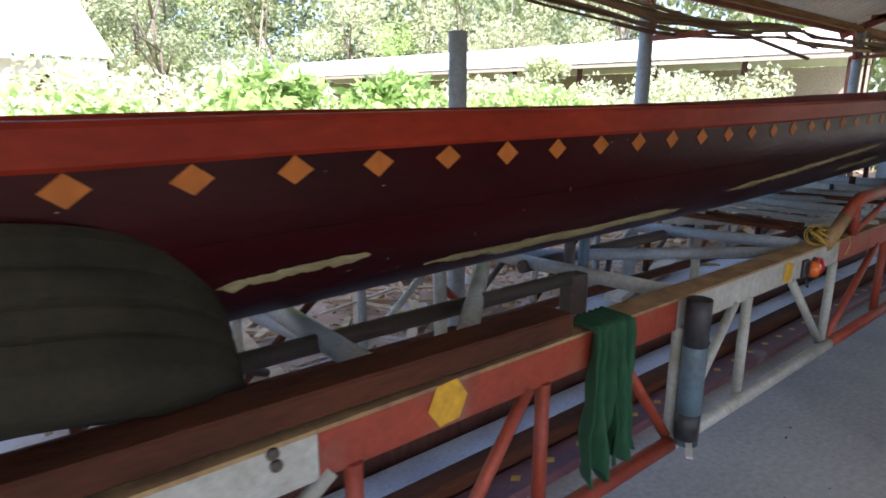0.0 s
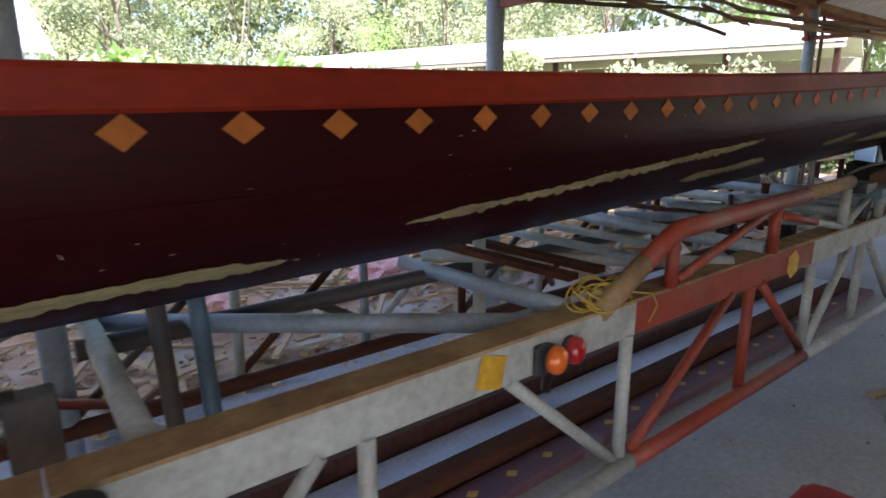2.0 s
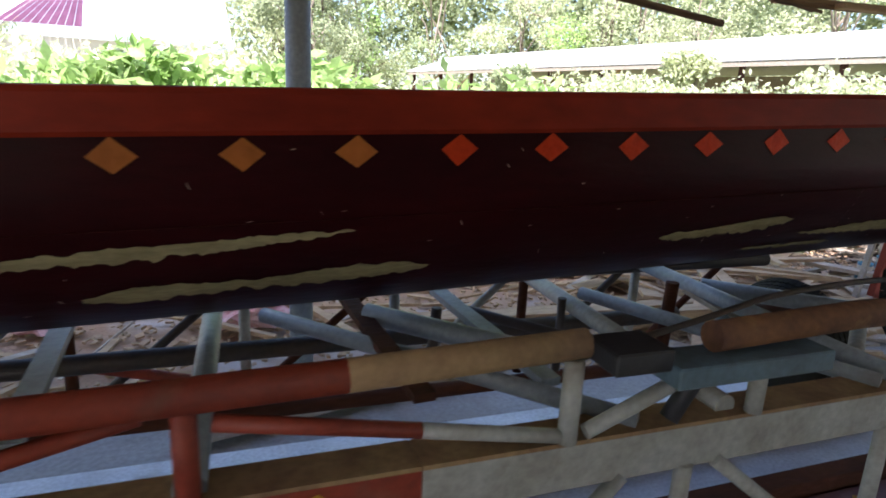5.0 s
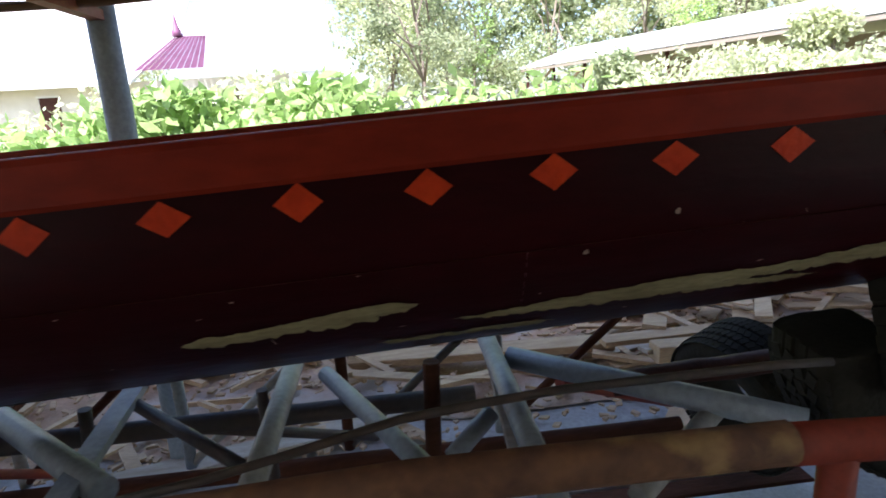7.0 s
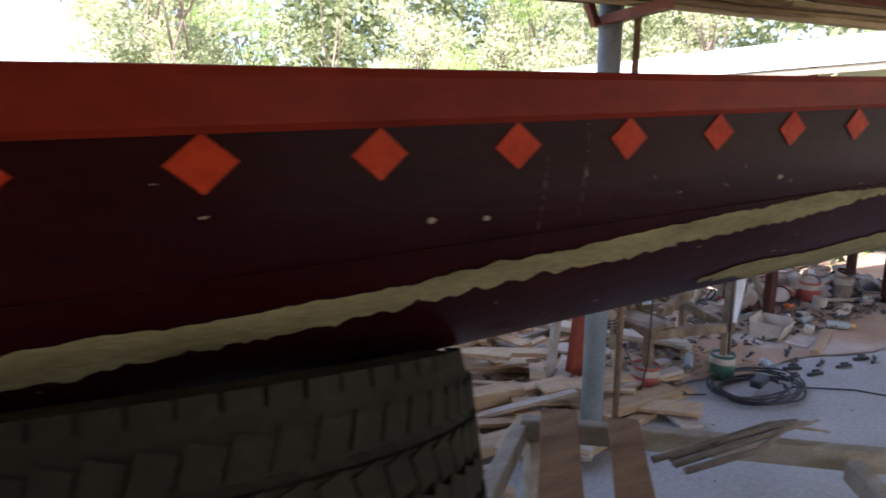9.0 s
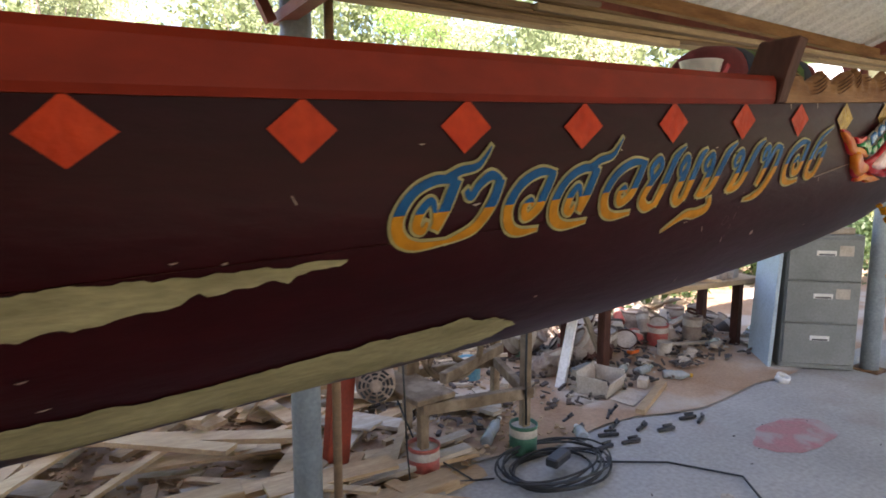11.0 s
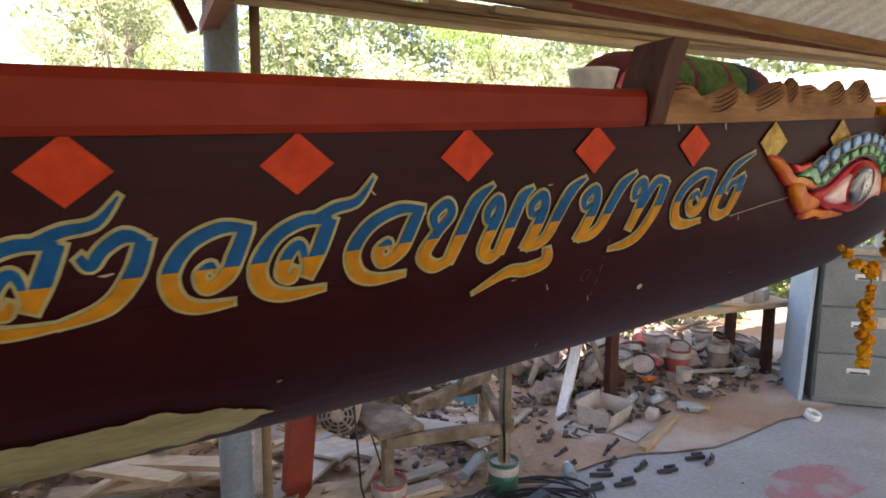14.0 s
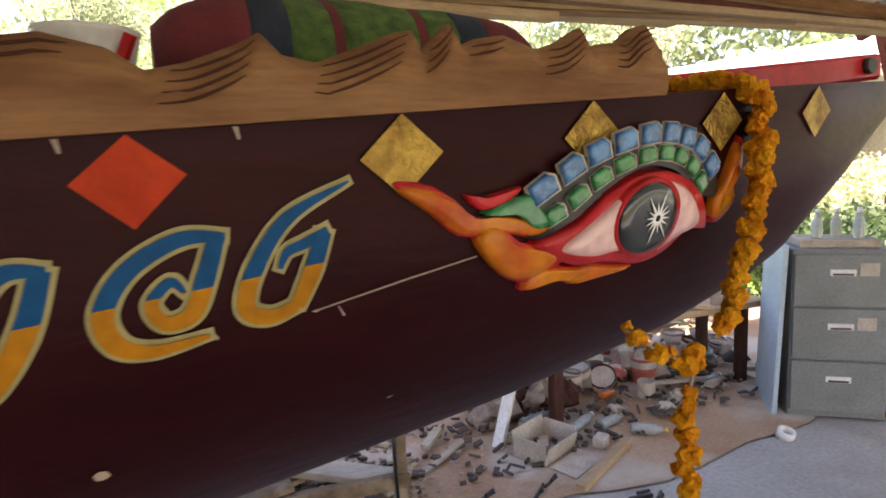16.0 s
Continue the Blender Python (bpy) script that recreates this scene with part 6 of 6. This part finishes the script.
def cabinet():
    R = Matrix.Translation((12.93, 2.00, 0)) @ Matrix.Rotation(radians(-43), 4, "Z")
    t = thing("filing_cabinet", (12.93, 2.00, 0), "dented grey steel filing cabinet with three drawers", "cabinet")

    def bx(c, s, bev=0.0):
        bm = box(B(), c, s, (0, 0, 0), bev)
        for v in bm.verts:
            v.co = R @ v.co
        return bm

    part("body", bx((0, 0, 0.545), (0.54, 0.60, 1.07), 0.006), M["cabinet"], t)
    for k in range(3):
        z = 0.215 + 0.337 * k
        d = part("drawer", bx((0, -0.312, z), (0.52, 0.024, 0.325), 0.005), M["cabinet"], t)
        part("handle", bx((0, -0.327, z + 0.05), (0.14, 0.008, 0.04), 0.002), M["white"], d, "pale label holder and pull")
        part("recess", bx((0, -0.333, z + 0.04), (0.11, 0.006, 0.012)), M["black"], d)
        if k != 0:
            part("paper_label", bx((0.14, -0.3255, z + 0.07), (0.10, 0.003, 0.08)), M["paper"], d, "pale worn label")
    t2 = thing("wooden_tray", (12.93, 2.00, 1.08), "brown wooden tray on top of the cabinet", "tray")
    part("tray", bx((0.0, -0.1, 1.106), (0.44, 0.3, 0.05), 0.004), M["wood_grey"], t2)
    for i, (x, y) in enumerate(((-0.1, -0.15), (0.02, -0.1), (0.12, -0.18), (0.18, 0.0))):
        p = R @ Vector((x, y, 1.132))
        b = thing("clear_bottle", p, "small clear plastic bottle standing on the tray", "bottle", "bottles on the cabinet")
        part("body", lathe(B(), p, [(0.03, 0), (0.032, 0.01), (0.032, 0.10), (0.014, 0.14), (0.014, 0.16)], 14), M["plastic"], b)
        part("cap", lathe(B(), p + Vector((0, 0, 0.16)), [(0.016, 0), (0.016, 0.02)], 10), M["white"], b)
    bm = box(B(), (-0.33, -0.08, 0.56), (0.03, 0.5, 1.10), (0, 2, 0), 0.004)
    for v in bm.verts:
        v.co = R @ v.co
    solo("pale_blue_panel", bm, mat("pale_blue", (0.42, 0.52, 0.58, 1), (0.34, 0.42, 0.47, 1), rough=0.5, scale=4), "pale blue painted panel leaning on the cabinet", "panel")


def bench():
    t = thing("work_bench", (11.93, 2.68, 0), "rough plank work bench heaped with odds and ends", "bench")
    part("plank", bar(B(), (10.530, 2.678, 0.620), (12.925, 2.496, 0.620), 0.26, 0.045, 0.004), M["wood"], t)
    part("plank", bar(B(), (10.730, 2.998, 0.620), (13.125, 2.796, 0.620), 0.26, 0.045, 0.004), M["wood_grey"], t)
    for x, y in ((11.13, 2.53), (12.83, 2.53), (11.13, 2.93), (12.83, 2.88)):
        part("leg", bar(B(), (x, y, 0), (x, y, 0.6), 0.07, 0.07, 0.004), M["dark_wood"], t)
    rng = random.Random(5)
    for i in range(10):
        x = 11.08 + 0.175 * i
        y = 2.51 + -0.001 * (x - 10.93) + rng.uniform(-0.05, 0.05)
        if i % 3 == 0:
            solo("small_box", box(B(), (x, y, 0.69), (0.14, 0.10, 0.10), (0, 0, rng.uniform(0, 60)), 0.004), M["turquoise" if i == 6 else "paper"], "small box standing on the work bench", "box", "boxes on the bench")
        else:
            solo("jar", lathe(B(), (x, y, 0.641), [(0.035, 0), (0.04, 0.01), (0.04, 0.08), (0.03, 0.10), (0.03, 0.115), (0.001, 0.116)], 14), M["plastic" if i % 2 else "clay"], "small dusty jar standing on the work bench", "jar", "jars on the bench")
    for i, (x, y, l, a) in enumerate(((11.43, 2.50, 0.6, -15), (12.13, 2.53, 0.5, -35), (11.73, 2.88, 0.8, -20), (12.63, 2.52, 0.4, 5))):
        solo("wood_offcut", box(B(), (x, y, 0.66 + 0.01 * i), (l, 0.05, 0.02), (0, 2, a)), M["wood"], "thin wood strip lying on the work bench", "offcut", "strips on the bench")



def tools_on_floor():
    rng = random.Random(14)
    for i, (x, y) in enumerate(((10.25, 1.75), (10.38, 1.83), (10.5, 1.72), (10.45, 1.95), (10.6, 1.62), (10.85, 1.66), (10.9, 1.60), (10.15, 1.9), (10.3, 1.62), (10.2, 2.05), (10.12, 1.65), (10.55, 2.0))):
        a = rng.uniform(-30, 40)
        t = thing("iron_clamp", (x, y, 0), "small black iron clamp lying on the concrete", "clamp", "clamps on the floor")
        part("jaw", box(B(), (x, y, 0.014), (0.13, 0.018, 0.02), (0, 0, a), 0.003), M["black"], t)
        part("arm", box(B(), (x + 0.03, y + 0.015, 0.026), (0.09, 0.014, 0.016), (0, 8, a + 14), 0.003), M["black"], t)
    solo("tape_roll", lathe(B(), (12.0, 1.72, 0.005), [(0.05, 0), (0.05, 0.05), (0.032, 0.05), (0.032, 0), (0.05, 0)], 18, (20, 0, 0)), M["white"], "white plastic ring lying on the floor", "ring")
    bm = B()
    n = 40
    ring = [(11.2 + 0.34 * math.cos(a) * (1 + 0.18 * noise.noise((math.cos(a) * 2, math.sin(a) * 2, 0))), 1.18 + 0.17 * math.sin(a) * (1 + 0.25 * noise.noise((math.cos(a) * 2, 5, math.sin(a) * 2))), 0.003) for a in np.linspace(0, 2 * math.pi, n, endpoint=False)]
    bm.faces.new([bm.verts.new(p) for p in ring])
    solo("paint_stain", bm, mat("pink_stain", (0.42, 0.17, 0.18, 1), (0.34, 0.20, 0.19, 1), rough=0.85, scale=9, dust=(0.36, 0.33, 0.31, 1), dust_at=0.5), "pinkish red paint stain on the concrete", "stain", kind="structure")


tools_on_floor()


# the yard beyond the bow
for ob in [o for o in scene.objects if o.name not in YARD_FIRST and o.parent is None and o.location.x > 8.75]:
    x, y = ob.location.x, ob.location.y
    far = x - 8.75
    x, y = x + 0.05 + 0.05 * far, y + 0.10 + 0.03 * far
    ob.location.x = x + 0.051 - 0.010 * x + 0.041 * y
    ob.location.y = y + 0.199 - 0.026 * x - 0.013 * y
cabinet()
bench()
machine()
tin(9.24, 1.98, 0.085, 0.165, "red_tin", "paint-spattered red tin under the machine leg")
tin(9.84, 1.91, 0.078, 0.165, "green_tin", "dark green dripping paint tin under the machine leg")


def floor_frame():
    """A low frame of pale timbers with a dirty foam slab at the end of the trailer."""
    t = thing("floor_trestle", (8.0, 0.9, 0.3), "low frame of pale dusty timbers standing at the trailer end", "frame")
    for a, b in (((7.72, 1.06, 0.515), (9.25, -0.09, 0.515)), ((7.99, 0.79, 0.50), (7.55, 0.15, 0.50)), ((8.545, 0.37, 0.50), (8.20, -0.12, 0.50)), ((9.05, 0.02, 0.50), (8.88, -0.20, 0.50)), ((7.25, 0.60, 0.50), (7.70, 1.04, 0.50))):
        part("beam", bar(B(), a, b, 0.055, 0.075, 0.005), M["wood_grey"], t)
    for x, y in ((7.76, 1.03), (9.2, -0.05), (8.24, -0.07), (7.6, 0.22), (7.3, 0.65)):
        part("leg", bar(B(), (x, y, 0), (x, y, 0.47), 0.06, 0.06, 0.004), M["wood_grey"], t)
    for p, q, w in (((7.50, 0.52, 0.56), (7.86, 1.02, 0.56), 0.13), ((7.66, 0.40, 0.565), (8.02, 0.86, 0.56), 0.11)):
        bm = bar(B(), p, q, w, 0.026, 0.003)
        bmesh.ops.subdivide_edges(bm, edges=bm.edges[:], cuts=3, use_grid_fill=True)
        solo("loose_board", wobble(bm, 0.004, 14), M["carve"], "weathered brown board lying on the timber frame", "board", "boards on the frame")
    rng = random.Random(6)
    for k in range(6):
        p = Vector((7.9 + rng.uniform(0, 0.1), 0.55 + rng.uniform(-0.05, 0.1), 0.56))
        solo("vine_stick", sweep(B(), [p, p + Vector((0.25, -0.05, 0.02 + rng.uniform(-0.01, 0.03))), p + Vector((0.5, -0.02 + rng.uniform(-0.06, 0.06), 0.03)), p + Vector((0.62, -0.05, rng.uniform(0, 0.05)))], [0.012, 0.01, 0.008, 0.004], 6), M["bark"], "dry brown stick of a bundle lying on the frame", "stick", "bundle of sticks")


floor_frame()
# ---- outside: bushes, trees, houses ----
def leaves(name, blobs, count, size, material, label, category, seed, kind="stuff", parent=None, long=1.8):
    """Many single leaves scattered near the surface of uneven blobs (centre, radii)."""
    rng = np.random.default_rng(seed)
    bl = np.array([list(c) + list(r) for c, r in blobs], float)
    wgt = bl[:, 3] * bl[:, 5]
    ix = rng.choice(len(bl), count, p=wgt / wgt.sum())
    d = rng.normal(size=(count, 3))
    d /= np.linalg.norm(d, axis=1)[:, None]
    rad = rng.uniform(0.25, 1.0, count) ** 0.45 * (1 + 0.25 * np.sin(d[:, 0] * 7 + ix) * np.cos(d[:, 2] * 6 + ix * 2))
    c = bl[ix, :3] + d * rad[:, None] * bl[ix, 3:]
    a = rng.normal(size=(count, 3))
    a[:, 2] -= 0.35
    a /= np.linalg.norm(a, axis=1)[:, None]
    nrm = rng.normal(size=(count, 3)) + np.array([0, -0.5, 0.9])
    b = np.cross(a, nrm)
    b /= np.linalg.norm(b, axis=1)[:, None]
    s = size * rng.uniform(0.6, 1.35, count)[:, None]
    v = np.stack([c, c + a * s * long * 0.5 + b * s * 0.5, c + a * s * long, c + a * s * long * 0.5 - b * s * 0.5], 1).reshape(-1, 3)
    f = np.arange(count * 4).reshape(-1, 4)
    me = bpy.data.meshes.new(name)
    me.from_pydata(v.tolist(), [], f.tolist())
    me.materials.append(material)
    ob = new(name, me)
    if parent is not None:
        me.transform(Matrix.Translation(-OFF[parent.name]))
        ob.parent = parent
        return ob
    return tagged(ob, label, category, kind=kind)


def tree(x, y, h, spread, seed, m, label):
    rng = random.Random(seed)
    t = thing("tree", (x, y, -0.06), label, "tree", "trees behind the shed")
    pts = [(x + 0.15 * i * rng.uniform(-0.5, 0.8), y, -0.1 + h * 0.75 * i / 6) for i in range(7)]
    part("trunk", sweep(B(), pts, [0.10 * (1 - 0.12 * i) for i in range(7)], 9), M["bark"], t)
    blobs = []
    for i in range(16):
        u = rng.uniform(0.1, 1.0)
        a = rng.uniform(0, 6.28)
        rr = spread * (0.35 + 0.65 * math.sin(math.pi * min(u * 0.9 + 0.1, 1)))
        c = (x + rr * 0.75 * math.cos(a), y + rr * 0.6 * math.sin(a), h * (0.12 + 0.85 * u))
        s = spread * rng.uniform(0.28, 0.5)
        blobs.append((c, (s, s, s * rng.uniform(0.6, 0.9))))
        if i < 9:
            part("limb", sweep(B(), [pts[2 + i % 4], ((pts[2 + i % 4][0] + c[0]) / 2, (pts[2 + i % 4][1] + c[1]) / 2, c[2] * 0.85), c], [0.07, 0.045, 0.015], 6), M["bark"], t)
    leaves("crown", blobs, 7000, 0.105, m, "", "", seed, parent=t)


for i, (x, y, h, sp) in enumerate(((6.2, 35, 12, 3.4), (7.6, 29, 11, 2.6), (10.5, 42, 14, 3.6), (28, 27, 11, 3.2), (30, 20, 10, 3.2), (33, 24, 11, 3.4), (27, 34, 12, 3.6), (24, 40, 13, 3.8), (29, 33, 13, 3.6), (36, 15, 10, 3.4), (34, 9, 9, 3.2), (8.2, 36, 13, 3.4), (13, 46, 15, 4.0), (18.5, 44, 14, 4.0), (31, 11, 8, 2.8), (-9, 34, 9, 3.0), (16.4, 13.5, 3.0, 1.2), (12.2, 16.5, 2.6, 1.2))):
    tree(x, y, h, sp, 20 + i, M[("leaf_yellow", "leaf_dark", "leaf_bright", "leaf_yellow")[i % 4]], "tall leafy green tree in full sun behind the shed")


def bushes():
    rng = random.Random(31)
    bl = [((rng.uniform(-3, 30), rng.uniform(7.4, 10.5), rng.uniform(0.3, 1.35)), (rng.uniform(0.6, 1.1), 0.6, rng.uniform(0.5, 0.8))) for _ in range(110)]
    leaves("undergrowth", bl, 42000, 0.07, M["leaf_yellow"], "dense sunlit green undergrowth beyond the shed", "undergrowth", 5)
    bl = [((rng.uniform(7.5, 30), rng.uniform(11.2, 13.6), rng.uniform(0.4, 1.3)), (rng.uniform(0.6, 1.1), 0.6, rng.uniform(0.5, 0.7))) for _ in range(60)]
    leaves("undergrowth", bl, 16000, 0.09, M["leaf_yellow"], "dense sunlit green undergrowth before the long shed", "undergrowth", 15)
    bl = [((14.2 + 0.24 * (15 - y) + rng.uniform(-1.6, 3.0), y, rng.uniform(0.8, 2.2)), (0.9, 0.8, 0.6)) for y in np.linspace(6.5, 17, 46)]
    leaves("undergrowth", bl, 16000, 0.085, M["leaf_yellow"], "pale sunlit bushes standing before the long shed", "undergrowth", 35)
    bl = [((x, 5.4 + rng.uniform(-0.5, 0.9), 1.15 + rng.uniform(-0.5, 0.30)), (0.55, 0.45, 0.45)) for x in np.arange(0.2, 8.2, 0.3)]
    leaves("leafy_shrub", bl, 9000, 0.075, M["leaf_bright"], "bright green broad-leaved shrubs in the sun", "shrub", 6, long=2.2)
    bl = [((x, 6.0 + rng.uniform(-0.3, 0.3), z + rng.uniform(-0.1, 0.1)), (0.42, 0.35, 0.22)) for x, z in ((2.3, 1.50), (2.6, 1.62), (2.95, 1.70), (3.3, 1.62), (4.3, 1.55), (4.7, 1.66), (5.1, 1.55), (2.2, 1.2), (2.8, 1.25), (3.4, 1.2), (4.4, 1.2), (5.0, 1.2))]
    leaves("leafy_shrub", bl, 2600, 0.085, M["leaf_bright"], "tall bright green broad-leaved shrub in the sun", "shrub", 26, long=2.4)
    bl = [((rng.uniform(1.0, 5.2), rng.uniform(8.0, 9.4), rng.uniform(0.9, 1.95)), (0.55, 0.5, 0.35)) for _ in range(26)]
    leaves("leafy_shrub", bl, 6500, 0.07, M["leaf_yellow"], "pale sunlit shrubs before the house", "shrub", 27)
    bl = [((rng.uniform(8.4, 26), rng.uniform(5.4, 7.4), rng.uniform(0.3, 1.3)), (0.6, 0.5, 0.6)) for _ in range(60)]
    leaves("hedge", bl, 20000, 0.075, M["leaf_yellow"], "sunlit green shrubs beyond the work yard", "shrub", 7)
    bl = [((rng.uniform(9.5, 16), rng.uniform(4.2, 5.2), 0.15), (0.45, 0.3, 0.28)) for _ in range(20)]
    leaves("weeds", bl, 4200, 0.05, M["leaf_bright"], "low green weeds at the edge of the yard", "weeds", 9)
    # weeds behind the scrap: their shade is in the leaf colour
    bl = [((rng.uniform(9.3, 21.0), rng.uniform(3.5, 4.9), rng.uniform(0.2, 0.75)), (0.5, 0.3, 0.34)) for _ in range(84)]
    leaves("weeds", bl, 16000, 0.058, M["leaf_shade"], "tall green weeds behind the scrap, shade put into their colour", "weeds", 19)
    bl = [((rng.uniform(4, 60), rng.uniform(46, 54), rng.uniform(0, 20)), (3.6, 2.0, 3.4)) for _ in range(130)] + [((rng.uniform(34, 42), rng.uniform(4, 46), rng.uniform(0, 14)), (2.4, 3.2, 3.0)) for _ in range(90)]
    leaves("far_woods", bl, 64000, 0.34, M["leaf_dark"], "distant green woods", "woods", 10)


bushes()


def long_shed():
    t = thing("long_shed", (16.0, 24.0, 0), "long low open shed with a pale sheet roof", "shed")
    o, u, v = Vector((13.65, 34.0, 0)), Vector((0.238, -0.971, 0)), Vector((0.971, 0.238, 0))
    long, z = 29.5, Vector((0, 0, 1))

    def at(a, b, h):
        return o + u * a + v * b + z * h

    for b0, h0, b1, h1 in ((0.0, 3.22, 3.4, 4.25), (6.8, 3.22, 3.4, 4.25)):
        bm = B()
        vs = [bm.verts.new(p) for p in (at(0, b0, h0), at(long, b0, h0), at(long, b1, h1), at(0, b1, h1), at(0, b0, h0 - 0.06), at(long, b0, h0 - 0.06), at(long, b1, h1 - 0.06), at(0, b1, h1 - 0.06))]
        for f in ((0, 1, 2, 3), (4, 7, 6, 5), (0, 4, 5, 1), (1, 5, 6, 2), (2, 6, 7, 3), (3, 7, 4, 0)):
            bm.faces.new([vs[i] for i in f])
        part("roof", bm, M["white_roof"], t)
    for a in np.arange(0.3, long, 2.9):
        part("post", bar(B(), at(a, 0.35, 0), at(a, 0.35, 3.25), 0.14, 0.14), M["dark_wood"], t)
    part("back_wall", bar(B(), at(0, 6.3, 1.55), at(long, 6.3, 1.55), 0.12, 3.1), M["wood_grey"], t)
    part("fascia", bar(B(), at(0.1, 0.06, 3.06), at(long, 0.06, 3.06), 0.06, 0.14), M["wood_grey"], t)
    for a in (1.2, 4.4, 7.6, 10.8, 14.0, 17.2):
        part("lean_board", bar(B(), at(a, 0.5, 2.2), at(a + 1.6, 0.5, 3.0), 0.05, 0.12), M["wood"], t, "pale board leaning in the shed")


long_shed()


def house():
    t = thing("white_house", (-1.0, 21.5, 0), "white house with a pale metal roof and a purple gable", "house")
    part("wall", box(B(), (-2.2, 23.6, 1.45), (12.0, 5.8, 2.9)), M["cream_wall"], t)
    part("end_wall", box(B(), (3.1, 20.42, 1.45), (1.35, 0.5, 2.9)), M["white_roof"], t, "white painted end wall in the sun")

    def sheet(nm, pts, m, label=""):
        bm = B()
        up = [bm.verts.new(p) for p in pts]
        dn = [bm.verts.new((p[0], p[1], p[2] - 0.08)) for p in pts]
        n = len(pts)
        bm.faces.new(up)
        bm.faces.new(dn[::-1])
        for k in range(n):
            bm.faces.new((up[k], dn[k], dn[(k + 1) % n], up[(k + 1) % n]))
        return part(nm, bm, m, t, label)

    # left wing with a ribbed eave, right wing with its hip end
    left = sheet("roof", [(-12.0, 19.9, 2.95), (-2.57, 19.9, 2.86), (-1.55, 22.4, 4.45), (-1.9, 26.5, 6.9), (-12.0, 26.5, 6.9)], M["white_roof"])
    sheet("roof_wing", [(-0.2, 19.95, 3.12), (3.95, 19.95, 3.04), (3.55, 24.5, 5.9), (-1.2, 24.5, 5.9), (-1.38, 21.6, 4.36), (-0.4, 21.6, 4.36)], M["white_roof"])
    for i in range(10):
        f, g = i / 10, (i + 0.92) / 10
        bm = B()
        bm.faces.new([bm.verts.new(p) for p in ((-2.42 + 2.22 * f, 19.93, 3.18), (-2.42 + 2.22 * g, 19.93, 3.18), (-1.45 + 1.05 * g, 21.62, 4.38), (-1.45 + 1.05 * f, 21.62, 4.38))])
        bmesh.ops.solidify(bm, geom=bm.faces[:], thickness=0.04)
        part("roof_panel", bm, M["purple"], t, "purple ribbed metal roof panel")
    for x in np.arange(-11.9, -2.6, 0.3):
        part("roof_rib", bar(B(), (x, 19.88, 2.985), (x + 0.12, 21.9, 4.2), 0.03, 0.03), M["white_roof"], left)
    part("finial", lathe(B(), (-1.38, 21.6, 4.36), [(0.20, 0), (0.16, 0.20), (0.10, 0.30), (0.005, 0.86)], 4), M["purple"], t, "purple pointed roof finial")
    for x in (-8.0, -5.5, -3.4, -1.4, 0.4, 2.2):
        w = part("window", box(B(), (x, 20.68, 1.9), (0.62, 0.08, 1.3)), M["dark_wood"], t)
        part("frame", box(B(), (x, 20.63, 2.58), (0.74, 0.06, 0.07)), M["white"], w)


house()
